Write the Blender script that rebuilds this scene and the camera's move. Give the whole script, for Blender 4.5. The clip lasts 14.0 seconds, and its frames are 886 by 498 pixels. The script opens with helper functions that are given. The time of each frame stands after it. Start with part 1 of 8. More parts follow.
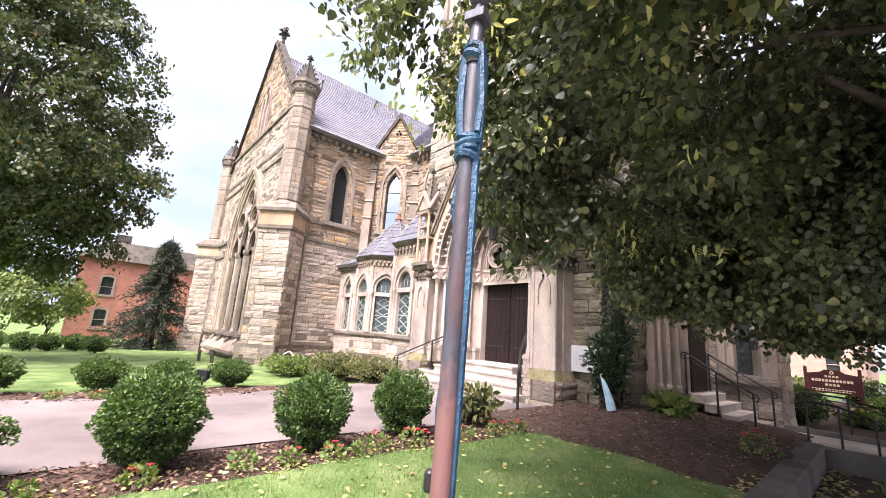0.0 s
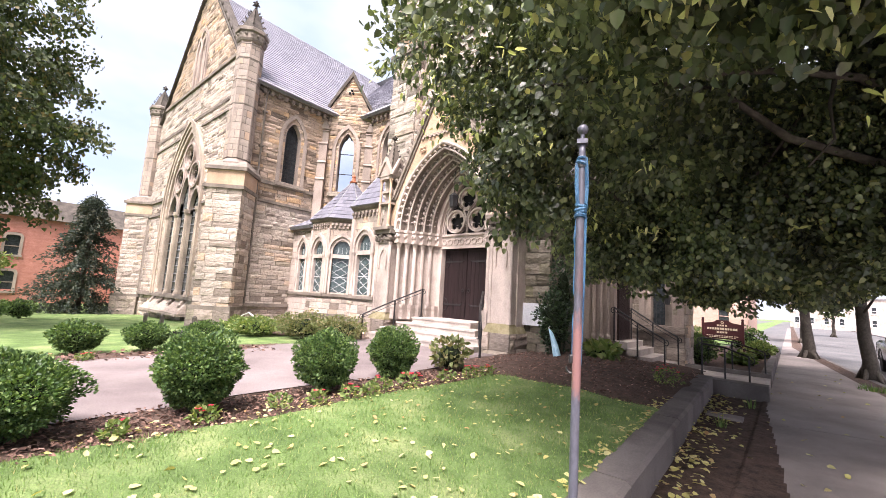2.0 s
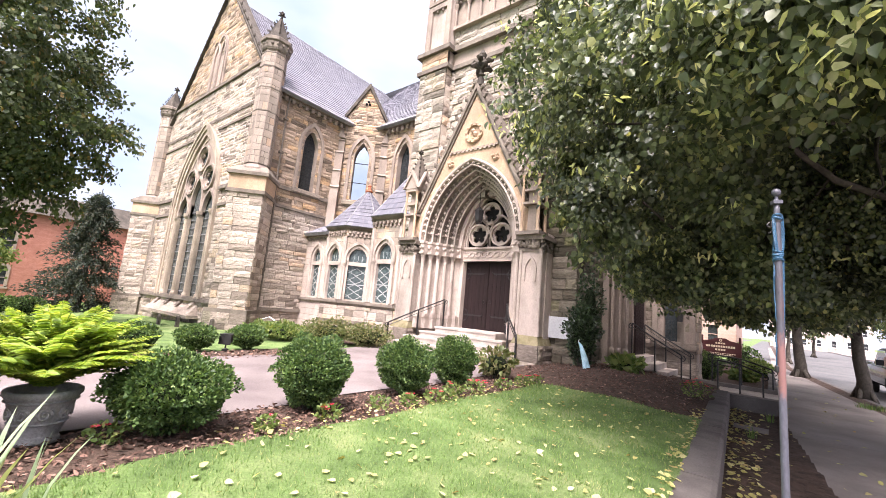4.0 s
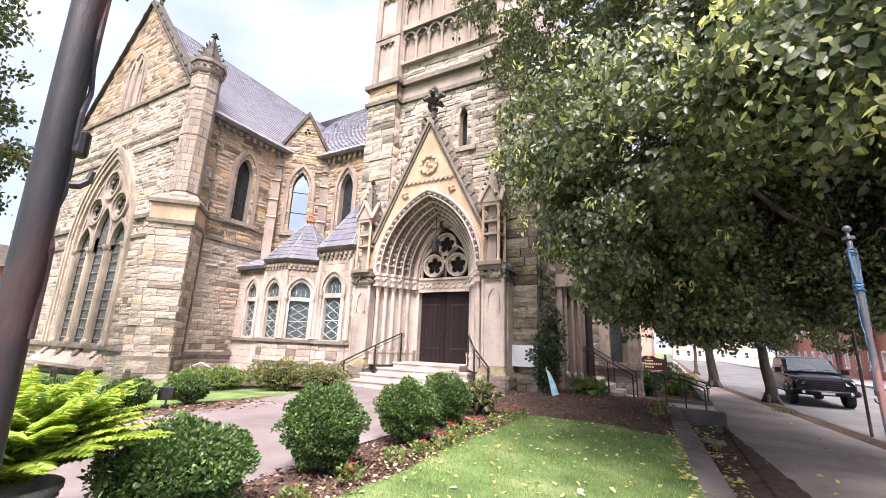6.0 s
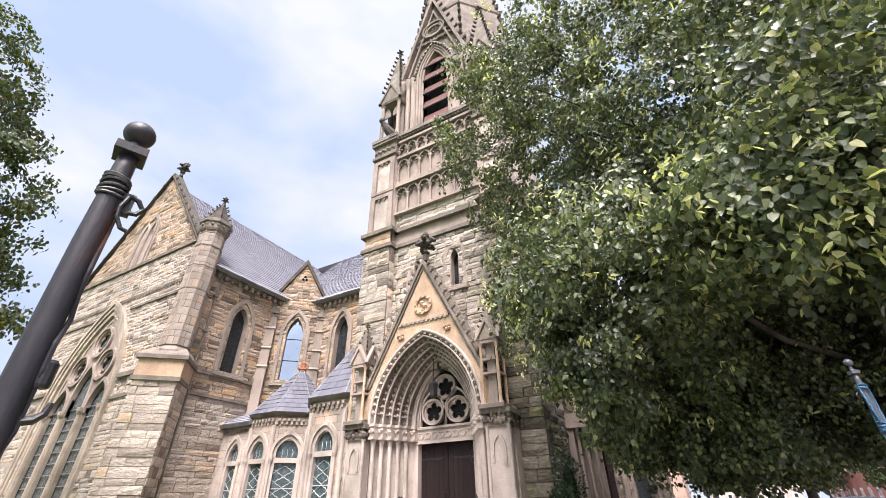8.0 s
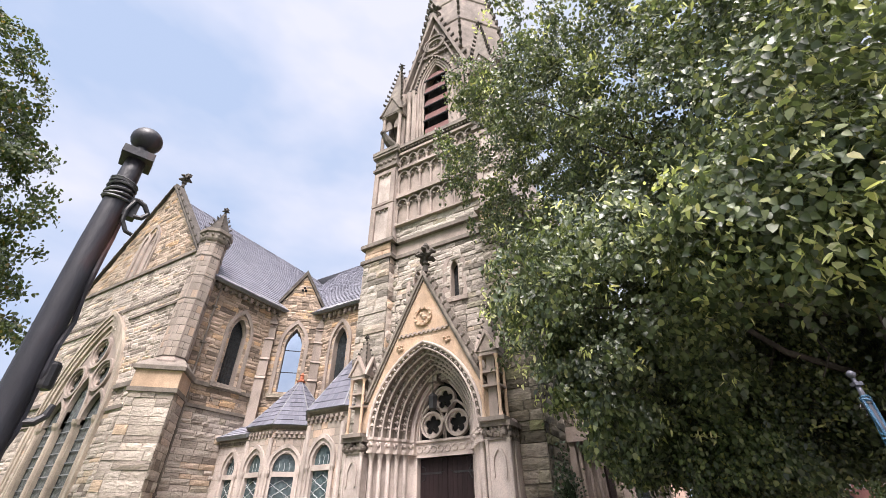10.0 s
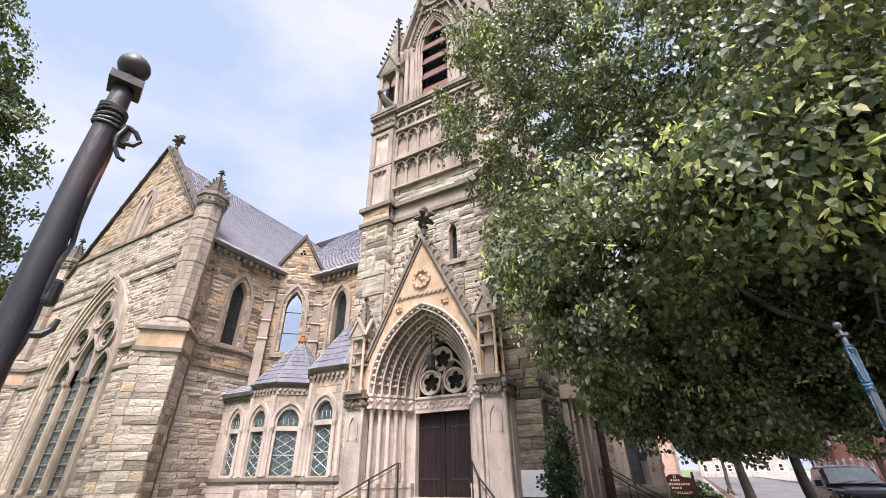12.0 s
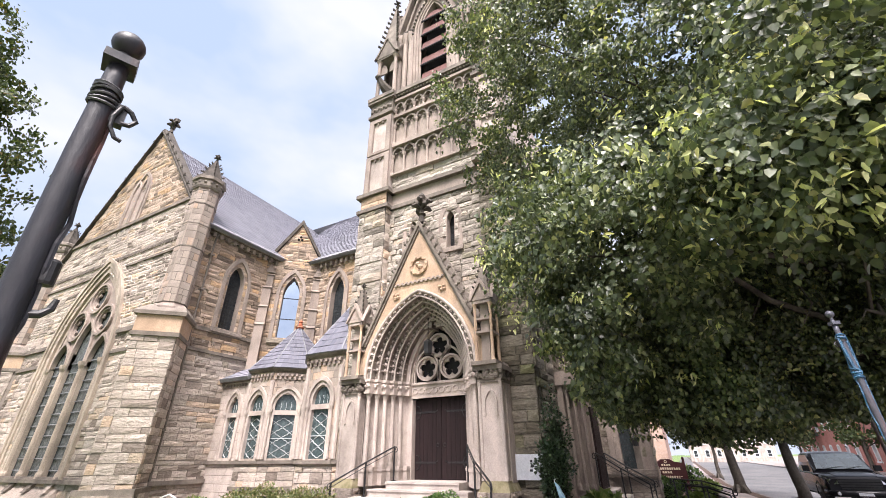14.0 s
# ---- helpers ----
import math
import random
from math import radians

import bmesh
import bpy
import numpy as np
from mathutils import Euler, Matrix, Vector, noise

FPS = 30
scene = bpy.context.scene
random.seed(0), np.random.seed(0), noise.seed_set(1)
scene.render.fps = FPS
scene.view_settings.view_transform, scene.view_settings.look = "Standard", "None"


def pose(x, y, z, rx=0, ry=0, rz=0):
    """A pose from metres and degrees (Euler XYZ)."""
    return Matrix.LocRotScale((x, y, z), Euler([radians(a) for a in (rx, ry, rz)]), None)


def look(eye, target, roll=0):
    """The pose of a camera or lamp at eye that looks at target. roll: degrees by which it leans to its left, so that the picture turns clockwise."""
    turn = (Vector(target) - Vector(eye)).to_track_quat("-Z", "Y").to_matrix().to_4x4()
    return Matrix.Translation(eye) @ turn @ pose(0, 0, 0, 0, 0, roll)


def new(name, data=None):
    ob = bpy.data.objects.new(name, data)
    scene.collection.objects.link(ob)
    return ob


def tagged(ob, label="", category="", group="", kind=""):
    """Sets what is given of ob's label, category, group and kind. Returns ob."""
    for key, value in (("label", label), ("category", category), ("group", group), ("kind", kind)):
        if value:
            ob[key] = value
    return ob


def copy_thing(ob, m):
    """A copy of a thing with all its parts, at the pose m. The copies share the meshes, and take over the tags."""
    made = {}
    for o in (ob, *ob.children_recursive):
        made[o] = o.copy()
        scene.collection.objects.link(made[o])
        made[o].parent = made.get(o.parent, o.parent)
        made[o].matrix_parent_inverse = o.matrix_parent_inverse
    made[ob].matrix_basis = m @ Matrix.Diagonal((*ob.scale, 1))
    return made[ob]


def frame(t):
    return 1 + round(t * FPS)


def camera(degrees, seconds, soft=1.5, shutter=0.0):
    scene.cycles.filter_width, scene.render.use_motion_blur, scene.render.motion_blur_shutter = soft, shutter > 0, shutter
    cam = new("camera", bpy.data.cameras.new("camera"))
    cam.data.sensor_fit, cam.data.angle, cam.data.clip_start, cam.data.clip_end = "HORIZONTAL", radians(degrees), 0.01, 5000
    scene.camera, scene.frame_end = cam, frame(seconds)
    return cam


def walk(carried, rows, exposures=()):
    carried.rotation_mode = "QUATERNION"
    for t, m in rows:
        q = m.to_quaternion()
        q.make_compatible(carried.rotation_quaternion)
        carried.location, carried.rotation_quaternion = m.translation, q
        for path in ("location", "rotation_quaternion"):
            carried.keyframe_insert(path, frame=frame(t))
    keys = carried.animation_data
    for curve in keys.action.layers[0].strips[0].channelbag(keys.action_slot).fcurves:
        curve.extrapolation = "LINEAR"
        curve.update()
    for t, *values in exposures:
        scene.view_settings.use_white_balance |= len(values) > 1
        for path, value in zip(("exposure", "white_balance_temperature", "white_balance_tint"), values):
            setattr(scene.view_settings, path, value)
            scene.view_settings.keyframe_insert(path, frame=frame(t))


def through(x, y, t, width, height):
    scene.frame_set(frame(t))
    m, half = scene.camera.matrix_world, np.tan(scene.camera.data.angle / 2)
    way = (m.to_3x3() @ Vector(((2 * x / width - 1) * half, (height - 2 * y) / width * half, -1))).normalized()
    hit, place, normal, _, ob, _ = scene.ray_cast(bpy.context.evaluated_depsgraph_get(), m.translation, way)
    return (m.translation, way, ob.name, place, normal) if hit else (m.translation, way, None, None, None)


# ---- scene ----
cam = camera(95.3, 14.0, soft=0.9)
PATH = [
    (0, (7.827, -9.28, 1.345), (6.336, -8.014, 1.763), 4.1),
    (0.5, (7.887, -9.502, 1.343), (6.411, -8.215, 1.747), 3.9),
    (1, (7.907, -9.78, 1.302), (6.435, -8.452, 1.564), 3.7),
    (1.5, (7.85, -10.119, 1.287), (6.471, -8.683, 1.478), 4.8),
    (2, (7.925, -10.294, 1.317), (6.63, -8.79, 1.561), 3.4),
    (2.5, (7.934, -10.535, 1.386), (6.702, -8.999, 1.735), 2.9),
    (3, (7.758, -10.948, 1.351), (6.537, -9.407, 1.715), 5.0),
    (3.2, (7.682, -11.039, 1.33), (6.42, -9.525, 1.669), 5.5),
    (5.3, (6.61, -11.762, 1.229), (5.517, -10.105, 1.473), 4.3),
    (5.5, (6.545, -11.741, 1.239), (5.505, -10.055, 1.515), 3.7),
    (6, (6.382, -11.811, 1.288), (5.448, -10.102, 1.746), 2.2),
    (6.5, (6.409, -11.828, 1.334), (5.51, -10.168, 1.992), 1.2),
    (7, (6.434, -11.836, 1.374), (5.564, -10.238, 2.204), 0.2),
    (7.5, (6.441, -11.839, 1.39), (5.605, -10.3, 2.355), -0.6),
    (8, (6.442, -11.833, 1.387), (5.642, -10.344, 2.455), -1.2),
    (10.5, (6.435, -11.833, 1.363), (5.651, -10.37, 2.48), -1.0),
    (11, (6.435, -11.822, 1.348), (5.64, -10.333, 2.42), -1.0),
    (11.5, (6.432, -11.816, 1.331), (5.623, -10.298, 2.351), -1.0),
    (12, (6.425, -11.802, 1.312), (5.602, -10.258, 2.281), -0.9),
    (12.5, (6.421, -11.798, 1.309), (5.587, -10.237, 2.24), -0.7),
    (13, (6.422, -11.802, 1.308), (5.585, -10.234, 2.224), -0.6),
    (13.5, (6.423, -11.803, 1.307), (5.59, -10.231, 2.22), -0.6),
    (14, (6.423, -11.802, 1.306), (5.597, -10.227, 2.22), -0.6),
]
walk(cam, [(t, look(eye, target, roll)) for t, eye, target, roll in PATH], [(0, 1.18, 6500, 22), (3, 1.18, 6500, 22), (6, 1.10, 6450, 21), (8, 0.79, 6350, 18), (10.5, 0.65, 6350, 18), (14, 0.83, 6350, 18)])

# ---- world and light ----
world = bpy.data.worlds.new("sky")
world.use_nodes = True
scene.world = world
wt = world.node_tree
wt.nodes.clear()
SUN_EL, SUN_AZ = 59.0, 158.0  # degrees; azimuth from +y, clockwise
w_out = wt.nodes.new("ShaderNodeOutputWorld")
w_bg = wt.nodes.new("ShaderNodeBackground")
w_sky = wt.nodes.new("ShaderNodeTexSky")
w_sky.sky_type = "NISHITA"
w_sky.sun_disc = False
w_sky.sun_elevation = radians(SUN_EL)
w_sky.sun_rotation = radians(SUN_AZ)
w_sky.dust_density = 2.0
w_co = wt.nodes.new("ShaderNodeTexCoord")
w_map = wt.nodes.new("ShaderNodeMapping")
w_map.inputs["Scale"].default_value = (1.0, 1.0, 2.2)
w_noise = wt.nodes.new("ShaderNodeTexNoise")
w_noise.inputs["Scale"].default_value = 1.7
w_noise.inputs["Detail"].default_value = 5.0
w_noise.inputs["Roughness"].default_value = 0.5
w_ramp = wt.nodes.new("ShaderNodeValToRGB")
w_ramp.color_ramp.elements[0].position, w_ramp.color_ramp.elements[1].position = 0.40, 0.60
w_ramp.color_ramp.elements[0].color = (0.90, 0.90, 0.90, 1)
w_mix = wt.nodes.new("ShaderNodeMixRGB")
# thin cloud, brighter round the veiled sun
s_az, s_el = radians(SUN_AZ), radians(SUN_EL)
w_dot = wt.nodes.new("ShaderNodeVectorMath")
w_dot.operation = "DOT_PRODUCT"
w_dot.inputs[1].default_value = (math.sin(s_az) * math.cos(s_el), math.cos(s_az) * math.cos(s_el), math.sin(s_el))
w_rng = wt.nodes.new("ShaderNodeMapRange")
w_rng.interpolation_type = "SMOOTHSTEP"
w_rng.inputs["From Min"].default_value, w_rng.inputs["From Max"].default_value = 0.72, 1.0
w_cloud = wt.nodes.new("ShaderNodeMixRGB")
w_veil = wt.nodes.new("ShaderNodeValToRGB")
w_veil.color_ramp.elements[0].position, w_veil.color_ramp.elements[1].position = 0.40, 0.60
w_veil.color_ramp.elements[0].color, w_veil.color_ramp.elements[1].color = (0.54, 0.680, 0.88, 1), (0.81, 0.850, 0.94, 1)
w_gain = wt.nodes.new("ShaderNodeVectorMath")
w_gain.operation = "SCALE"
w_gain.inputs["Scale"].default_value = 7.3
wt.links.new(w_noise.outputs["Fac"], w_veil.inputs["Fac"])
wt.links.new(w_veil.outputs["Color"], w_gain.inputs[0])
wt.links.new(w_gain.outputs["Vector"], w_cloud.inputs["Color1"])
w_cloud.inputs["Color2"].default_value = (48.0, 46.0, 44.0, 1)
wt.links.new(w_co.outputs["Generated"], w_dot.inputs[0])
wt.links.new(w_dot.outputs["Value"], w_rng.inputs["Value"])
wt.links.new(w_rng.outputs["Result"], w_cloud.inputs["Fac"])
wt.links.new(w_cloud.outputs["Color"], w_mix.inputs["Color2"])
wt.links.new(w_co.outputs["Generated"], w_map.inputs["Vector"])
wt.links.new(w_map.outputs["Vector"], w_noise.inputs["Vector"])
wt.links.new(w_noise.outputs["Fac"], w_ramp.inputs["Fac"])
wt.links.new(w_ramp.outputs["Color"], w_mix.inputs["Fac"])
wt.links.new(w_sky.outputs["Color"], w_mix.inputs["Color1"])
wt.links.new(w_mix.outputs["Color"], w_bg.inputs["Color"])
w_bg.inputs["Strength"].default_value = 0.092
wt.links.new(w_bg.outputs["Background"], w_out.inputs["Surface"])

sun = new("sun", bpy.data.lights.new("sun", "SUN"))
sun.data.energy, sun.data.angle, sun.data.color = 4.3, radians(24), (1.0, 0.955, 0.89)
sun.matrix_world = look((30 * math.sin(s_az), 30 * math.cos(s_az), 40), (30 * math.sin(s_az) - math.sin(s_az) * math.cos(s_el), 30 * math.cos(s_az) - math.cos(s_az) * math.cos(s_el), 40 - math.sin(s_el)))

# ---- materials ----
def ramp(nt, fac, stops):
    n = nt.nodes.new("ShaderNodeValToRGB")
    e = n.color_ramp.elements
    while len(e) < len(stops):
        e.new(0.5)
    for el, (p, c) in zip(e, stops):
        el.position, el.color = p, (*c, 1)
    nt.links.new(fac, n.inputs["Fac"])
    return n.outputs["Color"]


def noise_out(nt, vec, scale, detail=4.0, rough=0.55, stretch=None):
    if stretch:
        m = nt.nodes.new("ShaderNodeMapping")
        m.inputs["Scale"].default_value = stretch
        nt.links.new(vec, m.inputs["Vector"])
        vec = m.outputs["Vector"]
    n = nt.nodes.new("ShaderNodeTexNoise")
    n.inputs["Scale"].default_value, n.inputs["Detail"].default_value, n.inputs["Roughness"].default_value = scale, detail, rough
    nt.links.new(vec, n.inputs["Vector"])
    return n.outputs["Fac"]


def mul(nt, a, b, fac=1.0, kind="MULTIPLY"):
    n = nt.nodes.new("ShaderNodeMixRGB")
    n.blend_type = kind
    n.inputs["Fac"].default_value = fac
    nt.links.new(a, n.inputs["Color1"])
    nt.links.new(b, n.inputs["Color2"])
    return n.outputs["Color"]


def material(name, stops, vary="noise", scale=3.0, fine=60.0, fine_amt=0.35, stain=0.3, stain_scale=0.6, rough=0.85, metal=0.0, spec=0.3, bump=0.25, bump_scale=90.0, stretch=None, lean=0.0, coat=0.0):
    """Procedural surface. stops: colour ramp; vary: 'noise' or 'piece' (each stone or leaf its own tone)."""
    m = bpy.data.materials.new(name)
    m.use_nodes = True
    nt = m.node_tree
    b = nt.nodes["Principled BSDF"]
    geo = nt.nodes.new("ShaderNodeNewGeometry")
    pos = geo.outputs["Position"]
    if vary == "piece":
        oi = nt.nodes.new("ShaderNodeObjectInfo")
        ad = nt.nodes.new("ShaderNodeMath")
        ad.operation = "ADD"
        nt.links.new(oi.outputs["Random"], ad.inputs[0])
        nt.links.new(geo.outputs["Random Per Island"], ad.inputs[1])
        fr = nt.nodes.new("ShaderNodeMath")
        fr.operation = "FRACT"
        nt.links.new(ad.outputs[0], fr.inputs[0])
        fac = fr.outputs[0]
    else:
        fac = noise_out(nt, pos, scale, 5.0, 0.6, stretch)
    col = ramp(nt, fac, stops)
    if fine_amt:
        f = ramp(nt, noise_out(nt, pos, fine, 5.0, 0.7, stretch), [(0.25, (1 - fine_amt,) * 3), (0.75, (1 + fine_amt * 0.6,) * 3)])
        col = mul(nt, col, f)
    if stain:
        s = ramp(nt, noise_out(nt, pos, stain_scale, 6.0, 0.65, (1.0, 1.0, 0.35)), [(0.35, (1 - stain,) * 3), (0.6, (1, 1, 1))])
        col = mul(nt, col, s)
    if lean:
        d = ramp(nt, noise_out(nt, pos, 5.0, 6.0, 0.7, (1.0, 1.0, 4.5)), [(0.34, (1 - lean,) * 3), (0.44, (1, 1, 1))])
        col = mul(nt, col, d)
    nt.links.new(col, b.inputs["Base Color"])
    b.inputs["Roughness"].default_value = rough
    b.inputs["Metallic"].default_value = metal
    b.inputs["Specular IOR Level"].default_value = spec
    b.inputs["Coat Weight"].default_value = coat
    if bump:
        bp = nt.nodes.new("ShaderNodeBump")
        bp.inputs["Strength"].default_value = bump
        bp.inputs["Distance"].default_value = 0.05 if lean else 0.02
        nt.links.new(noise_out(nt, pos, bump_scale, 4.0, 0.65, stretch), bp.inputs["Height"])
        nt.links.new(bp.outputs["Normal"], b.inputs["Normal"])
    return m


STONE = material("sandstone", [(0.0, (0.235, 0.190, 0.158)), (0.10, (0.350, 0.293, 0.248)), (0.3, (0.500, 0.425, 0.362)), (0.5, (0.580, 0.492, 0.425)), (0.68, (0.470, 0.405, 0.345)), (0.86, (0.610, 0.505, 0.425)), (0.95, (0.640, 0.470, 0.335)), (1.0, (0.400, 0.345, 0.270))], "piece", fine=9, fine_amt=0.30, stain=0.3, stain_scale=0.5, bump=1.0, bump_scale=9, stretch=(1, 1, 2.0), lean=0.34)
STONE_WARM = material("warm_sandstone", [(0.0, (0.175, 0.135, 0.105)), (0.15, (0.310, 0.238, 0.180)), (0.4, (0.500, 0.382, 0.292)), (0.6, (0.560, 0.436, 0.340)), (0.8, (0.420, 0.315, 0.230)), (1.0, (0.640, 0.420, 0.240))], "piece", fine=9, fine_amt=0.30, stain=0.3, bump=1.0, bump_scale=9, stretch=(1, 1, 2.0), lean=0.34)
STONE_DARK = material("weathered_sandstone", [(0.0, (0.158, 0.130, 0.106)), (0.2, (0.261, 0.217, 0.184)), (0.6, (0.396, 0.330, 0.279)), (0.85, (0.464, 0.385, 0.323)), (1.0, (0.317, 0.282, 0.212))], "piece", fine=9, fine_amt=0.42, stain=0.4, bump=1.0, bump_scale=8, stretch=(1, 1, 2.0), lean=0.34)
STONE_GREY = material("grey_sandstone", [(0.0, (0.190, 0.165, 0.135)), (0.12, (0.320, 0.280, 0.235)), (0.35, (0.460, 0.405, 0.345)), (0.6, (0.545, 0.480, 0.412)), (0.85, (0.420, 0.370, 0.310)), (0.95, (0.560, 0.450, 0.350)), (1.0, (0.330, 0.305, 0.225))], "piece", fine=9, fine_amt=0.34, stain=0.38, stain_scale=0.6, bump=1.0, bump_scale=9, stretch=(1, 1, 2.4), lean=0.42)
MORTAR = material("mortar", [(0.3, (0.175, 0.148, 0.125)), (0.7, (0.270, 0.230, 0.195))], scale=4, bump=0.5)
DRESSED = material("dressed_stone", [(0.25, (0.296, 0.243, 0.206)), (0.5, (0.367, 0.301, 0.259)), (0.75, (0.410, 0.325, 0.276))], scale=1.3, fine=30, fine_amt=0.3, stain=0.45, stain_scale=0.9, bump=0.4, bump_scale=40)
ASHLAR = material("ashlar_block", [(0.0, (0.330, 0.276, 0.232)), (0.4, (0.412, 0.345, 0.294)), (0.7, (0.453, 0.379, 0.324)), (0.9, (0.484, 0.379, 0.309)), (1.0, (0.505, 0.364, 0.268))], "piece", fine=26, fine_amt=0.28, stain=0.35, stain_scale=0.7, bump=0.35, bump_scale=40)
PALE = material("pale_limestone", [(0.25, (0.420, 0.352, 0.305)), (0.5, (0.530, 0.450, 0.398)), (0.75, (0.580, 0.485, 0.432))], scale=2.2, fine=35, fine_amt=0.28, stain=0.42, stain_scale=1.2, bump=0.3, bump_scale=50)
MULLION = material("sandy_mullion_stone", [(0.25, (0.330, 0.272, 0.215)), (0.5, (0.430, 0.360, 0.290)), (0.75, (0.500, 0.415, 0.335))], scale=1.6, fine=24, fine_amt=0.3, stain=0.4, stain_scale=1.2, bump=0.35, bump_scale=40)
ORANGE = material("ochre_sandstone", [(0.25, (0.443, 0.305, 0.206)), (0.5, (0.556, 0.394, 0.273)), (0.8, (0.556, 0.428, 0.330))], scale=1.6, fine=26, fine_amt=0.28, stain=0.35, stain_scale=1.0, bump=0.35)
SOOT = material("sooty_stone", [(0.3, (0.058, 0.050, 0.043)), (0.6, (0.116, 0.099, 0.083)), (0.8, (0.190, 0.162, 0.132))], scale=2.5, fine=30, stain=0.4, bump=0.5)
# weathered mouldings; also the bands that paint shade behind the archivolt carving
WEATHERED_AND_SHADE = material("weathered_and_shade_moulding", [(0.25, (0.135, 0.114, 0.095)), (0.5, (0.222, 0.188, 0.158)), (0.8, (0.310, 0.262, 0.220))], scale=2.0, fine=30, fine_amt=0.3, stain=0.45, stain_scale=1.1, bump=0.45)
MOSS_STONE = material("mossy_sandstone", [(0.0, (0.085, 0.074, 0.052)), (0.25, (0.150, 0.128, 0.092)), (0.6, (0.225, 0.196, 0.150)), (0.85, (0.290, 0.250, 0.200)), (1.0, (0.190, 0.185, 0.095))], "piece", fine=9, fine_amt=0.45, stain=0.45, bump=1.0, bump_scale=8, stretch=(1, 1, 2.0), lean=0.34)
BELFRY_STONE = material("belfry_sandstone", [(0.25, (0.170, 0.140, 0.120)), (0.5, (0.250, 0.205, 0.175)), (0.75, (0.320, 0.262, 0.222))], scale=1.6, fine=14, fine_amt=0.35, stain=0.5, stain_scale=0.8, bump=0.6, bump_scale=18)
SLATE = material("roof_slate", [(0.0, (0.222, 0.222, 0.258)), (0.4, (0.249, 0.249, 0.289)), (0.8, (0.269, 0.266, 0.306)), (1.0, (0.235, 0.235, 0.272))], "piece", fine=25, fine_amt=0.12, stain=0.12, stain_scale=0.8, rough=0.7, spec=0.2, bump=0.1)
# bluer bay slate; also a darkened copy of SLATE, shading put in the colour
SLATE_BAY_SHADED = material("bay_slate_shaded", [(0.0, (0.120, 0.122, 0.150)), (0.4, (0.150, 0.150, 0.182)), (0.8, (0.178, 0.176, 0.210)), (1.0, (0.135, 0.135, 0.165))], "piece", fine=25, fine_amt=0.2, stain=0.25, stain_scale=1.6, rough=0.72, spec=0.2, bump=0.15)
LEAD = material("lead_flashing", [(0.3, (0.16, 0.165, 0.175)), (0.7, (0.26, 0.265, 0.28))], scale=3, rough=0.5, spec=0.5, bump=0.1)
GUTTER = material("pale_gutter", [(0.3, (0.55, 0.54, 0.56)), (0.7, (0.68, 0.67, 0.69))], scale=3, rough=0.5, bump=0.05)
COPPER = material("red_terracotta", [(0.3, (0.42, 0.13, 0.07)), (0.7, (0.55, 0.2, 0.12))], scale=4)
IRON = material("black_iron", [(0.3, (0.018, 0.018, 0.020)), (0.7, (0.045, 0.042, 0.042))], scale=8, fine=80, stain=0.2, rough=0.42, metal=0.3, spec=0.5, bump=0.15)
POLE_IRON = material("worn_painted_iron", [(0.38, (0.014, 0.014, 0.018)), (0.52, (0.030, 0.029, 0.034)), (0.60, (0.105, 0.045, 0.036))], scale=3.2, fine=70, stain=0.2, stain_scale=4, rough=0.42, metal=0.0, spec=0.35, bump=0.12, bump_scale=120, stretch=(1, 1, 0.3))
STEEL = material("faded_steel_pole", [(0.38, (0.161, 0.083, 0.076)), (0.48, (0.099, 0.096, 0.115)), (0.65, (0.130, 0.138, 0.178))], scale=2.5, fine=70, stain=0.3, stain_scale=4, rough=0.45, metal=0.3, spec=0.4, bump=0.12, stretch=(1, 1, 0.35))
def worn_band(mat, z0, z1, colour):
    """Adds a faded band of old paint between two heights, with ragged edges."""
    nt = mat.node_tree
    b = nt.nodes["Principled BSDF"]
    src = b.inputs["Base Color"].links[0].from_socket
    geo = nt.nodes.new("ShaderNodeNewGeometry")
    sep = nt.nodes.new("ShaderNodeSeparateXYZ")
    nt.links.new(geo.outputs["Position"], sep.inputs[0])
    wob = nt.nodes.new("ShaderNodeMath")
    wob.operation = "MULTIPLY_ADD"
    nt.links.new(noise_out(nt, geo.outputs["Position"], 22.0, 4.0, 0.6, (1, 1, 0.5)), wob.inputs[0])
    wob.inputs[1].default_value = 0.3
    nt.links.new(sep.outputs["Z"], wob.inputs[2])
    zc, half = (z0 + z1) / 2 + 0.15, (z1 - z0) / 2
    rel = nt.nodes.new("ShaderNodeMath")
    rel.operation = "SUBTRACT"
    nt.links.new(wob.outputs[0], rel.inputs[0])
    rel.inputs[1].default_value = zc
    ab = nt.nodes.new("ShaderNodeMath")
    ab.operation = "ABSOLUTE"
    nt.links.new(rel.outputs[0], ab.inputs[0])
    mr = nt.nodes.new("ShaderNodeMapRange")
    mr.inputs["From Min"].default_value, mr.inputs["From Max"].default_value = half, half - 0.06
    nt.links.new(ab.outputs[0], mr.inputs["Value"])
    mx = nt.nodes.new("ShaderNodeMixRGB")
    nt.links.new(mr.outputs["Result"], mx.inputs["Fac"])
    nt.links.new(src, mx.inputs["Color1"])
    mx.inputs["Color2"].default_value = (*colour, 1)
    nt.links.new(mx.outputs["Color"], b.inputs["Base Color"])
worn_band(STEEL, 1.0, 1.31, (0.22, 0.115, 0.108))
WIRE = material("grey_wire", [(0.3, (0.10, 0.10, 0.105)), (0.7, (0.20, 0.20, 0.21))], scale=30, rough=0.45, metal=0.6, bump=0)
BLUE_TAPE = material("blue_tape", [(0.3, (0.010, 0.050, 0.110)), (0.7, (0.030, 0.120, 0.215))], scale=18, fine=90, stain=0.1, rough=0.4, spec=0.5, bump=0.4, bump_scale=120)
